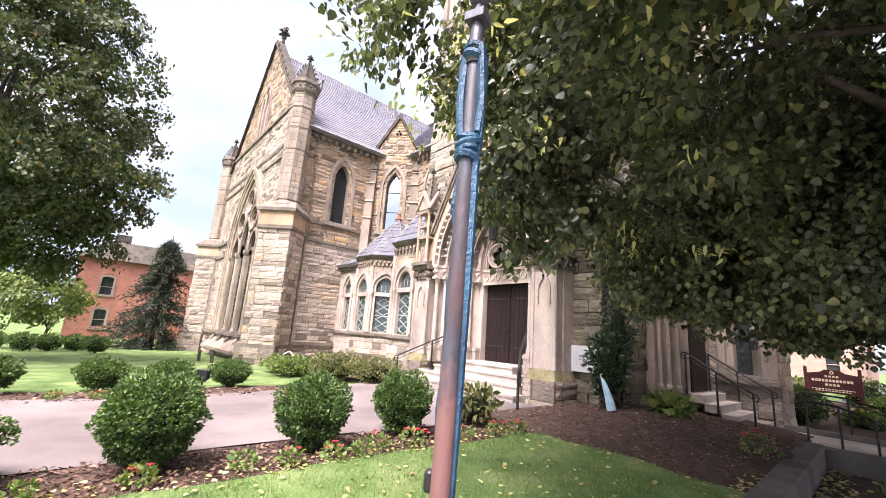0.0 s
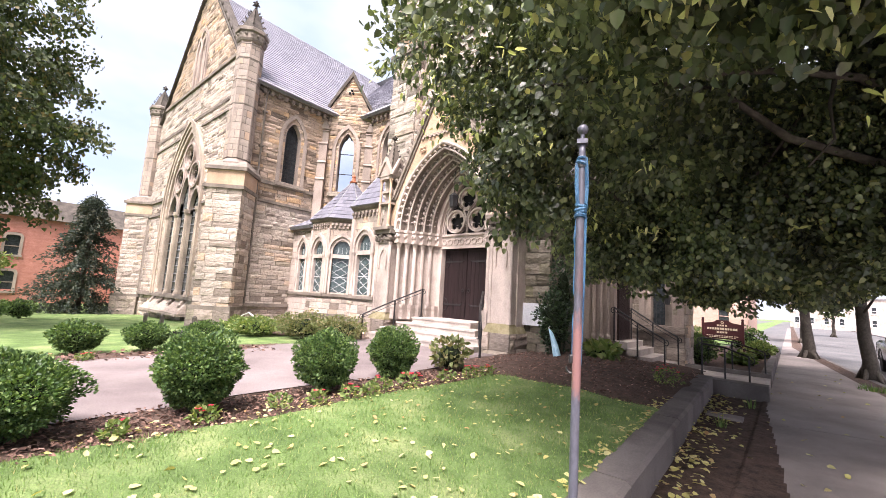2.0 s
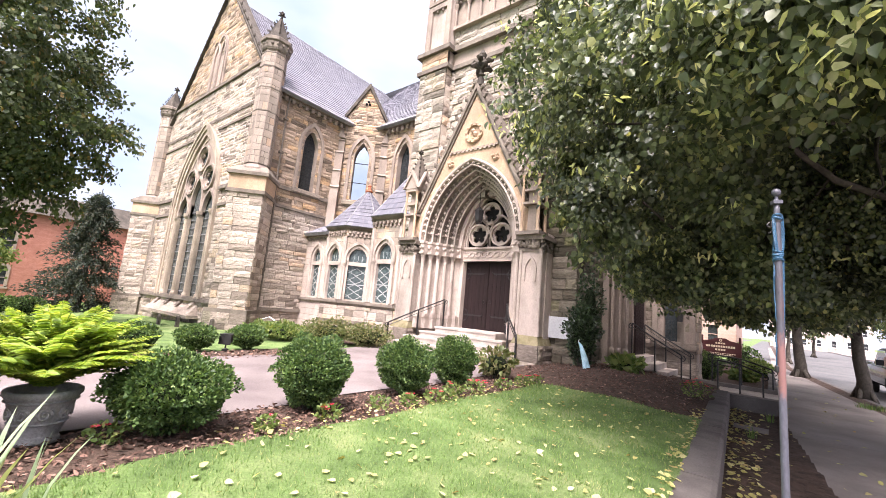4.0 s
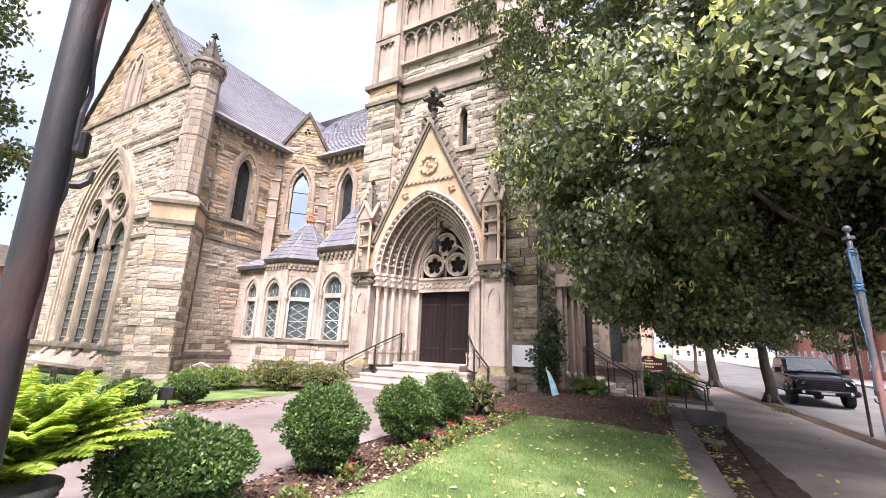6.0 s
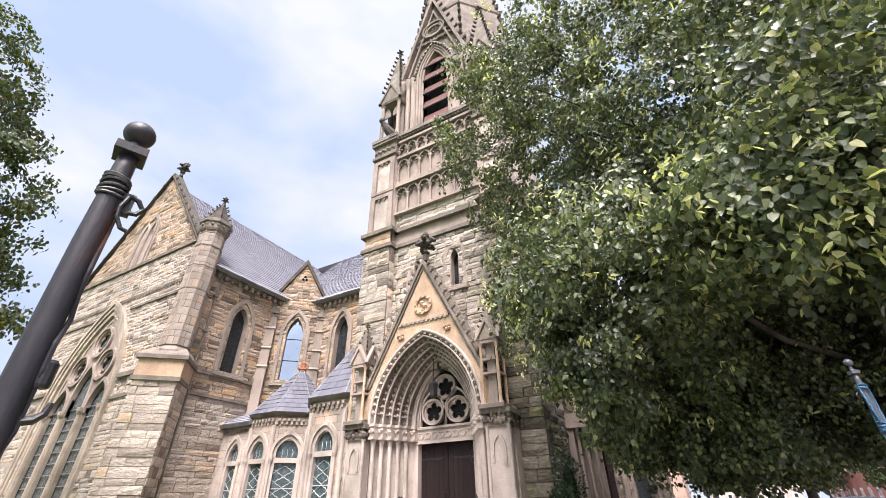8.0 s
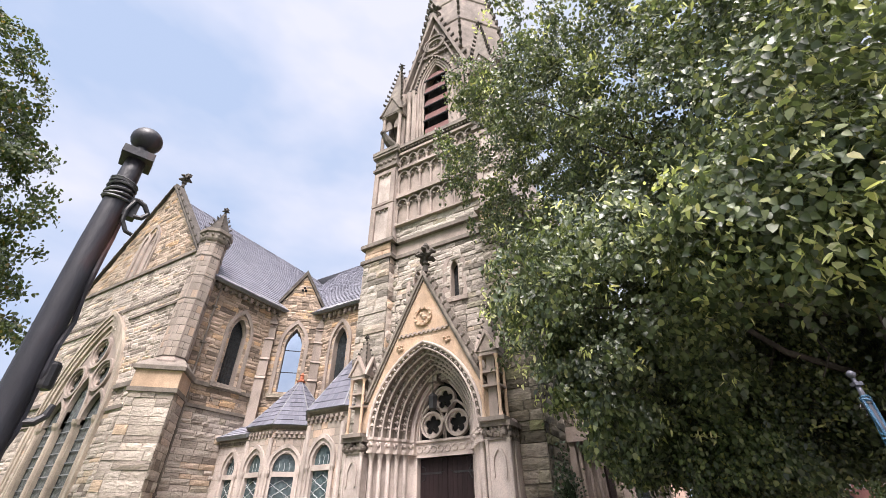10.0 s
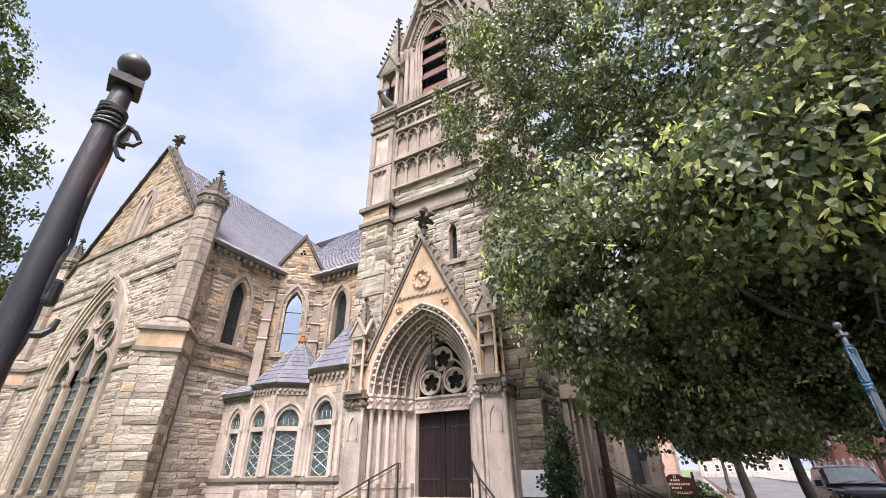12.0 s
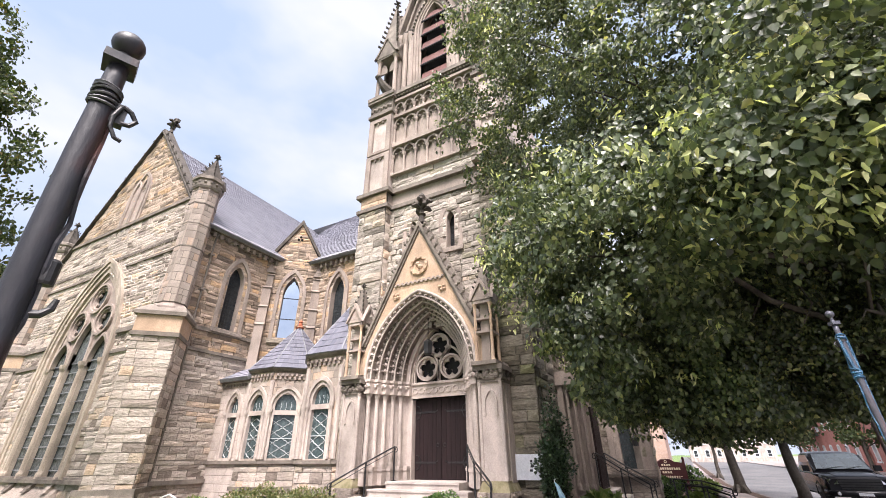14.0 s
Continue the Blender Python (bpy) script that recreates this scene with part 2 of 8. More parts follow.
GLASS_GREY = material("old_cathedral_glass", [(0.3, (0.050, 0.058, 0.060)), (0.5, (0.105, 0.115, 0.115)), (0.7, (0.185, 0.200, 0.195))], scale=7, fine=16, stain=0, rough=0.2, spec=0.5, bump=0.2, bump_scale=15)
DOOR_WOOD = material("dark_stained_oak", [(0.3, (0.013, 0.0075, 0.0078)), (0.7, (0.028, 0.016, 0.0165))], scale=3, fine=50, stain=0.1, rough=0.6, spec=0.2, bump=0.3, bump_scale=60, stretch=(5, 5, 0.3))
GLASS_DARK = material("leaded_glass", [(0.3, (0.020, 0.024, 0.028)), (0.7, (0.055, 0.065, 0.07))], scale=5, fine=20, stain=0, rough=0.22, spec=0.5, bump=0.2, bump_scale=15)
GLASS_BLUE = material("storm_glass_over_stained", [(0.3, (0.030, 0.046, 0.050)), (0.55, (0.075, 0.102, 0.105)), (0.75, (0.160, 0.195, 0.190))], scale=6, fine=14, stain=0, rough=0.12, spec=0.6, bump=0.1, bump_scale=12)
GLASS_SKY = material("mirror_storm_glazing", [(0.3, (0.598, 0.670, 0.750)), (0.7, (0.653, 0.725, 0.793))], scale=2, fine_amt=0.0, stain=0, rough=0.03, metal=1.0, bump=0.0)
LEAD_CAME = material("pale_lead_came", [(0.3, (0.42, 0.45, 0.46)), (0.7, (0.60, 0.63, 0.63))], scale=9, rough=0.5, bump=0.1)
CAME_DARK = material("dark_lead_came", [(0.3, (0.012, 0.013, 0.015)), (0.7, (0.03, 0.03, 0.034))], scale=9, rough=0.6, bump=0.1)
DARK = material("dark_interior", [(0.3, (0.006, 0.006, 0.007)), (0.7, (0.014, 0.013, 0.013))], scale=3, bump=0.2)
LOUVRE = material("red_louvre_slate", [(0.3, (0.135, 0.060, 0.055)), (0.7, (0.200, 0.099, 0.088))], scale=6, stretch=(1, 1, 4))
STEP = material("granite_step", [(0.25, (0.396, 0.344, 0.310)), (0.5, (0.482, 0.421, 0.378)), (0.8, (0.533, 0.482, 0.447))], scale=2.0, fine=60, fine_amt=0.3, stain=0.3, stain_scale=1.4, rough=0.75, bump=0.2)
PAVING = material("worn_asphalt_path", [(0.3, (0.169, 0.138, 0.136)), (0.5, (0.210, 0.175, 0.172)), (0.7, (0.241, 0.205, 0.199))], scale=0.7, fine=90, fine_amt=0.35, stain=0.25, stain_scale=0.35, rough=0.9, bump=0.35, bump_scale=160)
CONCRETE = material("sidewalk_concrete", [(0.3, (0.235, 0.202, 0.190)), (0.5, (0.300, 0.260, 0.244)), (0.7, (0.360, 0.310, 0.290))], scale=0.8, fine=110, fine_amt=0.3, stain=0.3, stain_scale=0.5, rough=0.9, bump=0.3, bump_scale=150)
KERBSTONE = material("old_kerb_stone", [(0.3, (0.117, 0.103, 0.099)), (0.5, (0.171, 0.151, 0.141)), (0.75, (0.215, 0.193, 0.179))], scale=1.2, fine=70, fine_amt=0.35, stain=0.35, rough=0.9, bump=0.4, bump_scale=80)
ASPHALT = material("road_asphalt", [(0.3, (0.10, 0.10, 0.105)), (0.7, (0.17, 0.165, 0.165))], scale=0.5, fine=120, stain=0.25, stain_scale=0.3, rough=0.8, bump=0.4, bump_scale=150)
SOIL = material("dark_mulch_soil", [(0.3, (0.045, 0.030, 0.022)), (0.5, (0.098, 0.063, 0.048)), (0.75, (0.150, 0.099, 0.078))], scale=9, fine=70, fine_amt=0.5, stain=0.3, rough=0.95, bump=1.0, bump_scale=50)
CHIP = material("mulch_chip", [(0.0, (0.065, 0.036, 0.028)), (0.5, (0.145, 0.087, 0.067)), (0.85, (0.246, 0.147, 0.115)), (1.0, (0.377, 0.252, 0.196))], "piece", fine=80, stain=0, rough=0.95)
TURF = material("turf", [(0.32, (0.086, 0.150, 0.042)), (0.5, (0.145, 0.228, 0.070)), (0.68, (0.245, 0.300, 0.125))], scale=1.6, fine=60, fine_amt=0.5, stain=0.25, stain_scale=0.8, rough=0.9, bump=0.9, bump_scale=90)


def foliage(name, stops, through=0.35, rough=0.5, spec=0.35, tint=(1.35, 1.35, 0.6), patches=0.0):
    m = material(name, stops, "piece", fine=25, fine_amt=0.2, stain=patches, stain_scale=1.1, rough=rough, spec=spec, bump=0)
    nt = m.node_tree
    b = nt.nodes["Principled BSDF"]
    tr = nt.nodes.new("ShaderNodeBsdfTranslucent")
    src = b.inputs["Base Color"].links[0].from_socket
    br = nt.nodes.new("ShaderNodeMixRGB")
    br.blend_type = "MULTIPLY"
    br.inputs["Fac"].default_value = 1.0
    br.inputs["Color2"].default_value = (*tint, 1)
    nt.links.new(src, br.inputs["Color1"])
    nt.links.new(br.outputs["Color"], tr.inputs["Color"])
    mx = nt.nodes.new("ShaderNodeMixShader")
    mx.inputs["Fac"].default_value = through
    nt.links.new(b.outputs["BSDF"], mx.inputs[1])
    nt.links.new(tr.outputs["BSDF"], mx.inputs[2])
    nt.links.new(mx.outputs["Shader"], nt.nodes["Material Output"].inputs["Surface"])
    return m


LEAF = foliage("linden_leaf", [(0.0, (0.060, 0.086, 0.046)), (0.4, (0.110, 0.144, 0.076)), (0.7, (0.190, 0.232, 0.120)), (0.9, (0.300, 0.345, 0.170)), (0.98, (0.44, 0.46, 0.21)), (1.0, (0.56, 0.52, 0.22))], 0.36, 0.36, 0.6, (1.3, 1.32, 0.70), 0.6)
BRACT = foliage("linden_bract", [(0.0, (0.46, 0.52, 0.20)), (0.5, (0.62, 0.66, 0.30)), (1.0, (0.72, 0.70, 0.40))], 0.45, 0.5, 0.3, (1.2, 1.2, 0.75))
LEAF_MAPLE = foliage("maple_leaf", [(0.0, (0.037, 0.058, 0.025)), (0.5, (0.065, 0.094, 0.037)), (0.9, (0.098, 0.121, 0.045)), (1.0, (0.180, 0.132, 0.045))], 0.35, 0.5, 0.4)
LEAF_BOX = foliage("boxwood_leaf", [(0.0, (0.032, 0.064, 0.024)), (0.5, (0.070, 0.130, 0.042)), (0.85, (0.128, 0.205, 0.066)), (1.0, (0.215, 0.290, 0.105))], 0.3, 0.46, 0.3)
LEAF_HOLLY = foliage("holly_leaf", [(0.0, (0.012, 0.03, 0.014)), (0.6, (0.03, 0.06, 0.024)), (1.0, (0.06, 0.10, 0.035))], 0.15, 0.3, 0.55)
# near-black green of the shrub cores, shade put into the colour
SHRUB_CORE = material("shrub_shade_core", [(0.3, (0.012, 0.018, 0.010)), (0.7, (0.028, 0.036, 0.020))], scale=20, fine=60, fine_amt=0.5, stain=0, rough=0.95, spec=0.05, bump=0.8, bump_scale=40)
LEAF_PALE = foliage("pale_shrub_leaf", [(0.0, (0.08, 0.13, 0.04)), (0.6, (0.16, 0.23, 0.07)), (1.0, (0.28, 0.30, 0.12))], 0.3, 0.5)
LEAF_BROWN = foliage("rhododendron_leaf", [(0.0, (0.075, 0.095, 0.036)), (0.5, (0.138, 0.162, 0.060)), (1.0, (0.237, 0.203, 0.108))], 0.2, 0.45)
CONIFER = foliage("spruce_needles", [(0.0, (0.022, 0.036, 0.028)), (0.6, (0.045, 0.065, 0.05)), (1.0, (0.085, 0.085, 0.055))], 0.15, 0.6)
FERN = foliage("fern_frond", [(0.0, (0.13, 0.21, 0.035)), (0.5, (0.26, 0.38, 0.055)), (1.0, (0.46, 0.50, 0.11))], 0.4, 0.5)
IRIS = foliage("iris_blade", [(0.0, (0.16, 0.23, 0.13)), (0.7, (0.28, 0.36, 0.22)), (1.0, (0.42, 0.38, 0.22))], 0.25, 0.5)
GRASS = foliage("grass_blade", [(0.0, (0.076, 0.142, 0.038)), (0.45, (0.138, 0.232, 0.064)), (0.85, (0.205, 0.300, 0.102)), (1.0, (0.40, 0.37, 0.18))], 0.3, 0.6, tint=(1.25, 1.3, 0.66))
FALLEN = foliage("fallen_leaf", [(0.0, (0.36, 0.30, 0.12)), (0.4, (0.50, 0.47, 0.17)), (0.75, (0.58, 0.55, 0.28)), (1.0, (0.40, 0.22, 0.10))], 0.2, 0.6)
RED_PETAL = foliage("red_petal", [(0.0, (0.50, 0.02, 0.05)), (0.6, (0.65, 0.05, 0.09)), (1.0, (0.70, 0.16, 0.18))], 0.25, 0.5)
BARK = material("grey_bark", [(0.3, (0.046, 0.039, 0.032)), (0.6, (0.102, 0.087, 0.073)), (0.8, (0.153, 0.133, 0.112))], scale=6, fine=30, fine_amt=0.5, stain=0.3, bump=1.0, bump_scale=25, stretch=(0.680, 0.680, 0.510))
POT = material("grey_cast_stone", [(0.3, (0.23, 0.22, 0.225)), (0.6, (0.36, 0.35, 0.355)), (0.8, (0.46, 0.445, 0.44))], scale=7, fine=70, stain=0.3, stain_scale=5, bump=0.4)
BRICK_WALL = material("painted_red_brick", [(0.3, (0.375, 0.150, 0.115)), (0.7, (0.500, 0.225, 0.180))], scale=2.0, fine=9, fine_amt=0.3, stain=0.25, stretch=(1, 1, 3), bump=0.3, bump_scale=20)
BRICK_TAN = material("tan_brick", [(0.3, (0.450, 0.297, 0.237)), (0.7, (0.550, 0.396, 0.338))], scale=2.0, fine=9, stain=0.2, stretch=(1, 1, 3))
WHITE = material("white_paint", [(0.3, (0.70, 0.70, 0.70)), (0.7, (0.80, 0.80, 0.79))], scale=3, stain=0.1, rough=0.6, bump=0.05)
PLACARD = material("white_placard", [(0.3, (0.66, 0.68, 0.72)), (0.7, (0.76, 0.78, 0.80))], scale=3, stain=0.15, rough=0.5, bump=0.05)
INK = material("dark_ink", [(0.3, (0.03, 0.035, 0.04)), (0.7, (0.06, 0.06, 0.065))], scale=6, bump=0)
SIGN_RED = material("maroon_sign_board", [(0.3, (0.040, 0.010, 0.012)), (0.7, (0.061, 0.019, 0.020))], scale=4, stain=0.15, rough=0.45, bump=0.05)
SIGN_GOLD = material("cream_sign_lettering", [(0.3, (0.50, 0.42, 0.30)), (0.7, (0.60, 0.52, 0.40))], scale=8, stain=0, bump=0)
BLUE_CLOTH = material("pale_blue_plastic", [(0.3, (0.30, 0.50, 0.62)), (0.6, (0.45, 0.66, 0.75)), (0.8, (0.66, 0.78, 0.82))], scale=9, stain=0, rough=0.4, bump=0.1)
CAR_PAINT = material("black_car_paint", [(0.3, (0.004, 0.004, 0.005)), (0.7, (0.007, 0.007, 0.009))], scale=2, fine_amt=0, stain=0, rough=0.14, spec=0.1, bump=0)
CAR_GLASS = material("car_glass", [(0.3, (0.02, 0.027, 0.03)), (0.7, (0.04, 0.05, 0.055))], scale=2, fine_amt=0, stain=0, rough=0.03, spec=1.0, bump=0)
TYRE = material("tyre_rubber", [(0.3, (0.012, 0.012, 0.012)), (0.7, (0.025, 0.025, 0.025))], scale=9, stain=0, rough=0.85)
CHROME = material("chrome", [(0.3, (0.5, 0.5, 0.52)), (0.7, (0.6, 0.6, 0.62))], scale=9, stain=0, rough=0.2, metal=1.0, bump=0)
LAMP_GLASS = material("frosted_lamp_glass", [(0.3, (0.30, 0.29, 0.27)), (0.7, (0.40, 0.38, 0.35))], scale=6, rough=0.25, bump=0.05)


# ---- building helpers ----
class Geo:
    """A growing list of corners and faces, with simple solids."""

    def __init__(self):
        self.v, self.f = [], []

    def add(self, vs, fs):
        k = len(self.v)
        self.v += [tuple(p) for p in vs]
        self.f += [tuple(k + i for i in f) for f in fs]

    def hexa(self, p):
        self.add(p, [(0, 3, 2, 1), (4, 5, 6, 7), (0, 1, 5, 4), (1, 2, 6, 5), (2, 3, 7, 6), (3, 0, 4, 7)])

    def box(self, x0, x1, y0, y1, z0, z1, P=None):
        P = P or (lambda a, b, c: (a, b, c))
        self.hexa([P(x0, y0, z0), P(x1, y0, z0), P(x1, y1, z0), P(x0, y1, z0), P(x0, y0, z1), P(x1, y0, z1), P(x1, y1, z1), P(x0, y1, z1)])

    def frustum(self, c0, c1, z0, z1):
        """Between two rectangles (x0, x1, y0, y1) at two heights."""
        a, b, c, d = c0
        e, f, g, h = c1
        self.hexa([(a, c, z0), (b, c, z0), (b, d, z0), (a, d, z0), (e, g, z1), (f, g, z1), (f, h, z1), (e, h, z1)])

    def lathe(self, prof, c=(0, 0, 0), n=10, rot=0.0, P=None, oval=1.0):
        vs, fs = [], []
        for r, z in prof:
            for k in range(n):
                a = rot + 2 * math.pi * k / n
                vs.append((c[0] + r * math.cos(a), c[1] + oval * r * math.sin(a), c[2] + z))
        for j in range(len(prof) - 1):
            for k in range(n):
                k2 = (k + 1) % n
                fs.append((j * n + k, j * n + k2, (j + 1) * n + k2, (j + 1) * n + k))
        fs.append(tuple(range(n - 1, -1, -1)))
        fs.append(tuple((len(prof) - 1) * n + k for k in range(n)))
        self.add([P(*q) for q in vs] if P else vs, fs)

    def ball(self, c, r, n=8, m=5, squash=1.0):
        self.lathe([(max(0.02 * r, r * math.sin(math.pi * j / m)), -r * squash * math.cos(math.pi * j / m)) for j in range(m + 1)], c, n)

    def tube(self, pts, r, n=8):
        pts = [Vector(p) for p in pts]
        rs = r if isinstance(r, (list, tuple)) else [r] * len(pts)
        vs, fs = [], []
        ref = None
        for i, p in enumerate(pts):
            d = (pts[min(i + 1, len(pts) - 1)] - pts[max(i - 1, 0)]).normalized()
            if ref is None:
                ref = Vector((0, 0, 1)) if abs(d.z) < 0.9 else Vector((1, 0, 0))
            a = d.cross(ref).normalized()
            b = a.cross(d).normalized()
            ref = b
            for k in range(n):
                t = 2 * math.pi * k / n
                vs.append(p + rs[i] * (math.cos(t) * a + math.sin(t) * b))
        for i in range(len(pts) - 1):
            for k in range(n):
                k2 = (k + 1) % n
                fs.append((i * n + k, i * n + k2, (i + 1) * n + k2, (i + 1) * n + k))
        fs.append(tuple(range(n - 1, -1, -1)))
        fs.append(tuple((len(pts) - 1) * n + k for k in range(n)))
        self.add(vs, fs)

    def band(self, inner, outer, w0, w1, P):
        """A moulding between two outlines (u, v), from depth w0 to w1."""
        for i in range(len(inner) - 1):
            a, b, c, d = inner[i], inner[i + 1], outer[i + 1], outer[i]
            self.hexa([P(*a, w0), P(*b, w0), P(*c, w0), P(*d, w0), P(*a, w1), P(*b, w1), P(*c, w1), P(*d, w1)])

    def prism(self, poly, w0, w1, P):
        n = len(poly)
        vs = [P(*p, w0) for p in poly] + [P(*p, w1) for p in poly]
        self.add(vs, [tuple(range(n - 1, -1, -1)), tuple(range(n, 2 * n))] + [(i, (i + 1) % n, n + (i + 1) % n, n + i) for i in range(n)])

    def mesh(self, name, mat, smooth=False):
        me = bpy.data.meshes.new(name)
        me.from_pydata(self.v, [], self.f)
        me.materials.append(mat)
        if smooth:
            me.polygons.foreach_set("use_smooth", [True] * len(me.polygons))
        me.update()
        return me


def part(name, geo, mat, parent, label="", smooth=False, kind=""):
    ob = new(name, geo.mesh(name, mat, smooth))
    ob.parent = parent
    return tagged(ob, label, kind=kind)


def thing(name, label, category, loc=(0, 0, 0), group="", turn=0.0, kind=""):
    ob = new(name)
    ob.empty_display_size = 0.2
    ob.matrix_basis = pose(*loc, 0, 0, turn)
    return tagged(ob, label, category, group, kind)


def solo(name, geo, mat, label, category, loc=(0, 0, 0), kind="", smooth=False, group=""):
    ob = new(name, geo.mesh(name, mat, smooth))
    ob.matrix_basis = pose(*loc)
    return tagged(ob, label, category, group, kind)


def plane_map(ox, oy, az):
    """Coordinates on an upright wall: u along it, v up, w out of it. az: the way its face looks, degrees from +x."""
    nx, ny = math.cos(radians(az)), math.sin(radians(az))
    ux, uy = -ny, nx
    def P(u, v, w):
        return (ox + u * ux + w * nx, oy + u * uy + w * ny, v)
    P.axes = ((ux, uy, 0), (0, 0, 1), (nx, ny, 0))
    return P


def arch_half(v, hw, spring, apex):
    """Half the width of a pointed opening at height v."""
    if v <= spring:
        return hw
    if v >= apex:
        return 0.0
    h = apex - spring
    r = (hw * hw + h * h) / (2 * hw)
    return max(0.0, math.sqrt(max(0.0, r * r - (v - spring) ** 2)) - (r - hw))


def arch_line(cu, hw, sill, spring, apex, n=9):
    side = [(hw, sill)] if sill < spring else []
    h = apex - spring
    r = (hw * hw + h * h) / (2 * hw)
    top = math.asin(min(1.0, h / r))
    side += [(r * math.cos(top * k / n) - (r - hw), spring + r * math.sin(top * k / n)) for k in range(n + 1)]
    side[-1] = (0.0, apex)
    return [(cu - u, v) for u, v in side] + [(cu + u, v) for u, v in reversed(side[:-1])]


def cut(spans, ops, v):
    for cu, hw, sill, spring, apex in ops:
        if sill < v < apex:
            h = arch_half(v, hw, spring, apex)
            out = []
            for a, b in spans:
                if cu - h > a and cu + h < b:
                    out += [(a, cu - h), (cu + h, b)]
                elif cu + h <= a or cu - h >= b:
                    out.append((a, b))
                elif cu - h > a:
                    out.append((a, cu - h))
                elif cu + h < b:
                    out.append((cu + h, b))
            spans = out
    return spans


def block_front(k):
    rng = random.Random(100 + k)
    return [[(0.0 if i in (0, 3) or j in (0, 2) else 1.0) * rng.uniform(0.35, 1.0) for i in range(4)] for j in range(3)]
BLOCK_FRONTS = [block_front(k) for k in range(8)]
def unit_block(k, mat):
    g = Geo()
    vs = [(i / 3 - 0.5, j / 2 - 0.5, 0.7 + 0.3 * BLOCK_FRONTS[k][j][i]) for j in range(3) for i in range(4)]
    vs += [(-0.5, -0.5, 0), (0.5, -0.5, 0), (0.5, 0.5, 0), (-0.5, 0.5, 0)]
    fs = [(j * 4 + i, j * 4 + i + 1, (j + 1) * 4 + i + 1, (j + 1) * 4 + i) for j in range(2) for i in range(3)]
    fs += [(12, 13, 3, 2, 1, 0), (13, 14, 11, 7, 3), (14, 15, 8, 9, 10, 11), (15, 12, 0, 4, 8)]
    g.add(vs, fs)
    return g.mesh("stone", mat)
UNIT = {}


def add_block(g, P, a0, b0, a1, b1, v0, v1, w0, w1, k):
    vs = []
    for j in range(3):
        t = j / 2
        a, b, v = a0 + (a1 - a0) * t, b0 + (b1 - b0) * t, v0 + (v1 - v0) * t
        for i in range(4):
            vs.append(P(a + (b - a) * i / 3, v, w0 + (w1 - w0) * (0.5 + 0.5 * BLOCK_FRONTS[k][j][i])))
    vs += [P(a0, v0, w0), P(b0, v0, w0), P(b1, v1, w0), P(a1, v1, w0)]
    fs = [(j * 4 + i, j * 4 + i + 1, (j + 1) * 4 + i + 1, (j + 1) * 4 + i) for j in range(2) for i in range(3)]
    fs += [(12, 13, 3, 2, 1, 0), (13, 14, 11, 7, 3), (14, 15, 8, 9, 10, 11), (15, 12, 0, 4, 8)]
    g.add(vs, fs)


def masonry(name, parent, P, z0, z1, spans, mat, course=(0.13, 0.26), length=(0.25, 0.8), proud=(0.02, 0.085), thick=0.5, pick=None, most=300, joint=0.016, label="", core=MORTAR):
    """A coursed stone wall with a core; spans(v) gives the stretches of wall at height v. pick(u, v) chooses the stones that are pieces of their own."""
    rng = random.Random(name + str(round(z1, 2)))
    g, rest, singles = Geo(), Geo(), []
    v = z0
    while v < z1 - 0.02:
        h = min(rng.uniform(*course), z1 - v)
        if z1 - v - h < 0.1:
            h = z1 - v
        lo, hi = spans(v + 0.004), spans(v + h - 0.004)
        if len(lo) != len(hi):
            lo = hi = spans(v + h / 2)
        for (a0, b0), (a1, b1) in zip(lo, hi):
            if max(b0 - a0, b1 - a1) < 0.03:
                continue
            g.hexa([P(a0, v, -thick), P(b0, v, -thick), P(b0, v, 0), P(a0, v, 0), P(a1, v + h, -thick), P(b1, v + h, -thick), P(b1, v + h, 0), P(a1, v + h, 0)])
            mid_a, mid_b = (a0 + a1) / 2, (b0 + b1) / 2
            cuts, u = [0.0], rng.uniform(0.5, 1.0) * length[0]
            full = max(0.05, mid_b - mid_a)
            while u < full - length[0] * 0.6:
                cuts.append(u / full)
                u += rng.uniform(*length)
            cuts.append(1.0)
            for c0, c1 in zip(cuts, cuts[1:]):
                e0, f0 = a0 + (b0 - a0) * c0 + joint / 2, a0 + (b0 - a0) * c1 - joint / 2
                e1, f1 = a1 + (b1 - a1) * c0 + joint / 2, a1 + (b1 - a1) * c1 - joint / 2
                if f0 - e0 < 0.02 and f1 - e1 < 0.02:
                    continue
                out, k = rng.uniform(*proud), rng.randrange(8)
                w0, w1 = (-0.02 if out > 0.035 else 0.002), out
                if pick and len(singles) < most and abs(e0 - e1) < 0.01 and abs(f0 - f1) < 0.01 and pick((e0 + f0) / 2, v + h / 2):
                    singles.append(((e0 + f0) / 2, v + h / 2, f0 - e0, h - joint, w1 - w0, k, w0))
                else:
                    add_block(rest, P, e0, f0, e1, f1, v + joint / 2, v + h - joint / 2, w0, w1, k)
        v += h
    wall = part(name, g, core, parent, label)
    if rest.f:
        part("stonework", rest, mat, wall, kind="stuff")
    U, V, W = (Vector(a) for a in P.axes)
    for u, vv, ln, hh, dd, k, ww in singles:
        key = (mat.name, k)
        if key not in UNIT:
            UNIT[key] = unit_block(k, mat)
        ob = new("stone", UNIT[key])
        m = Matrix.Identity(4)
        for r in range(3):
            m[r][0], m[r][1], m[r][2] = U[r] * ln, V[r] * hh, W[r] * dd
        m.translation = Vector(P(u, vv, ww))
        ob.matrix_basis = m
        ob.parent = wall
    return wall


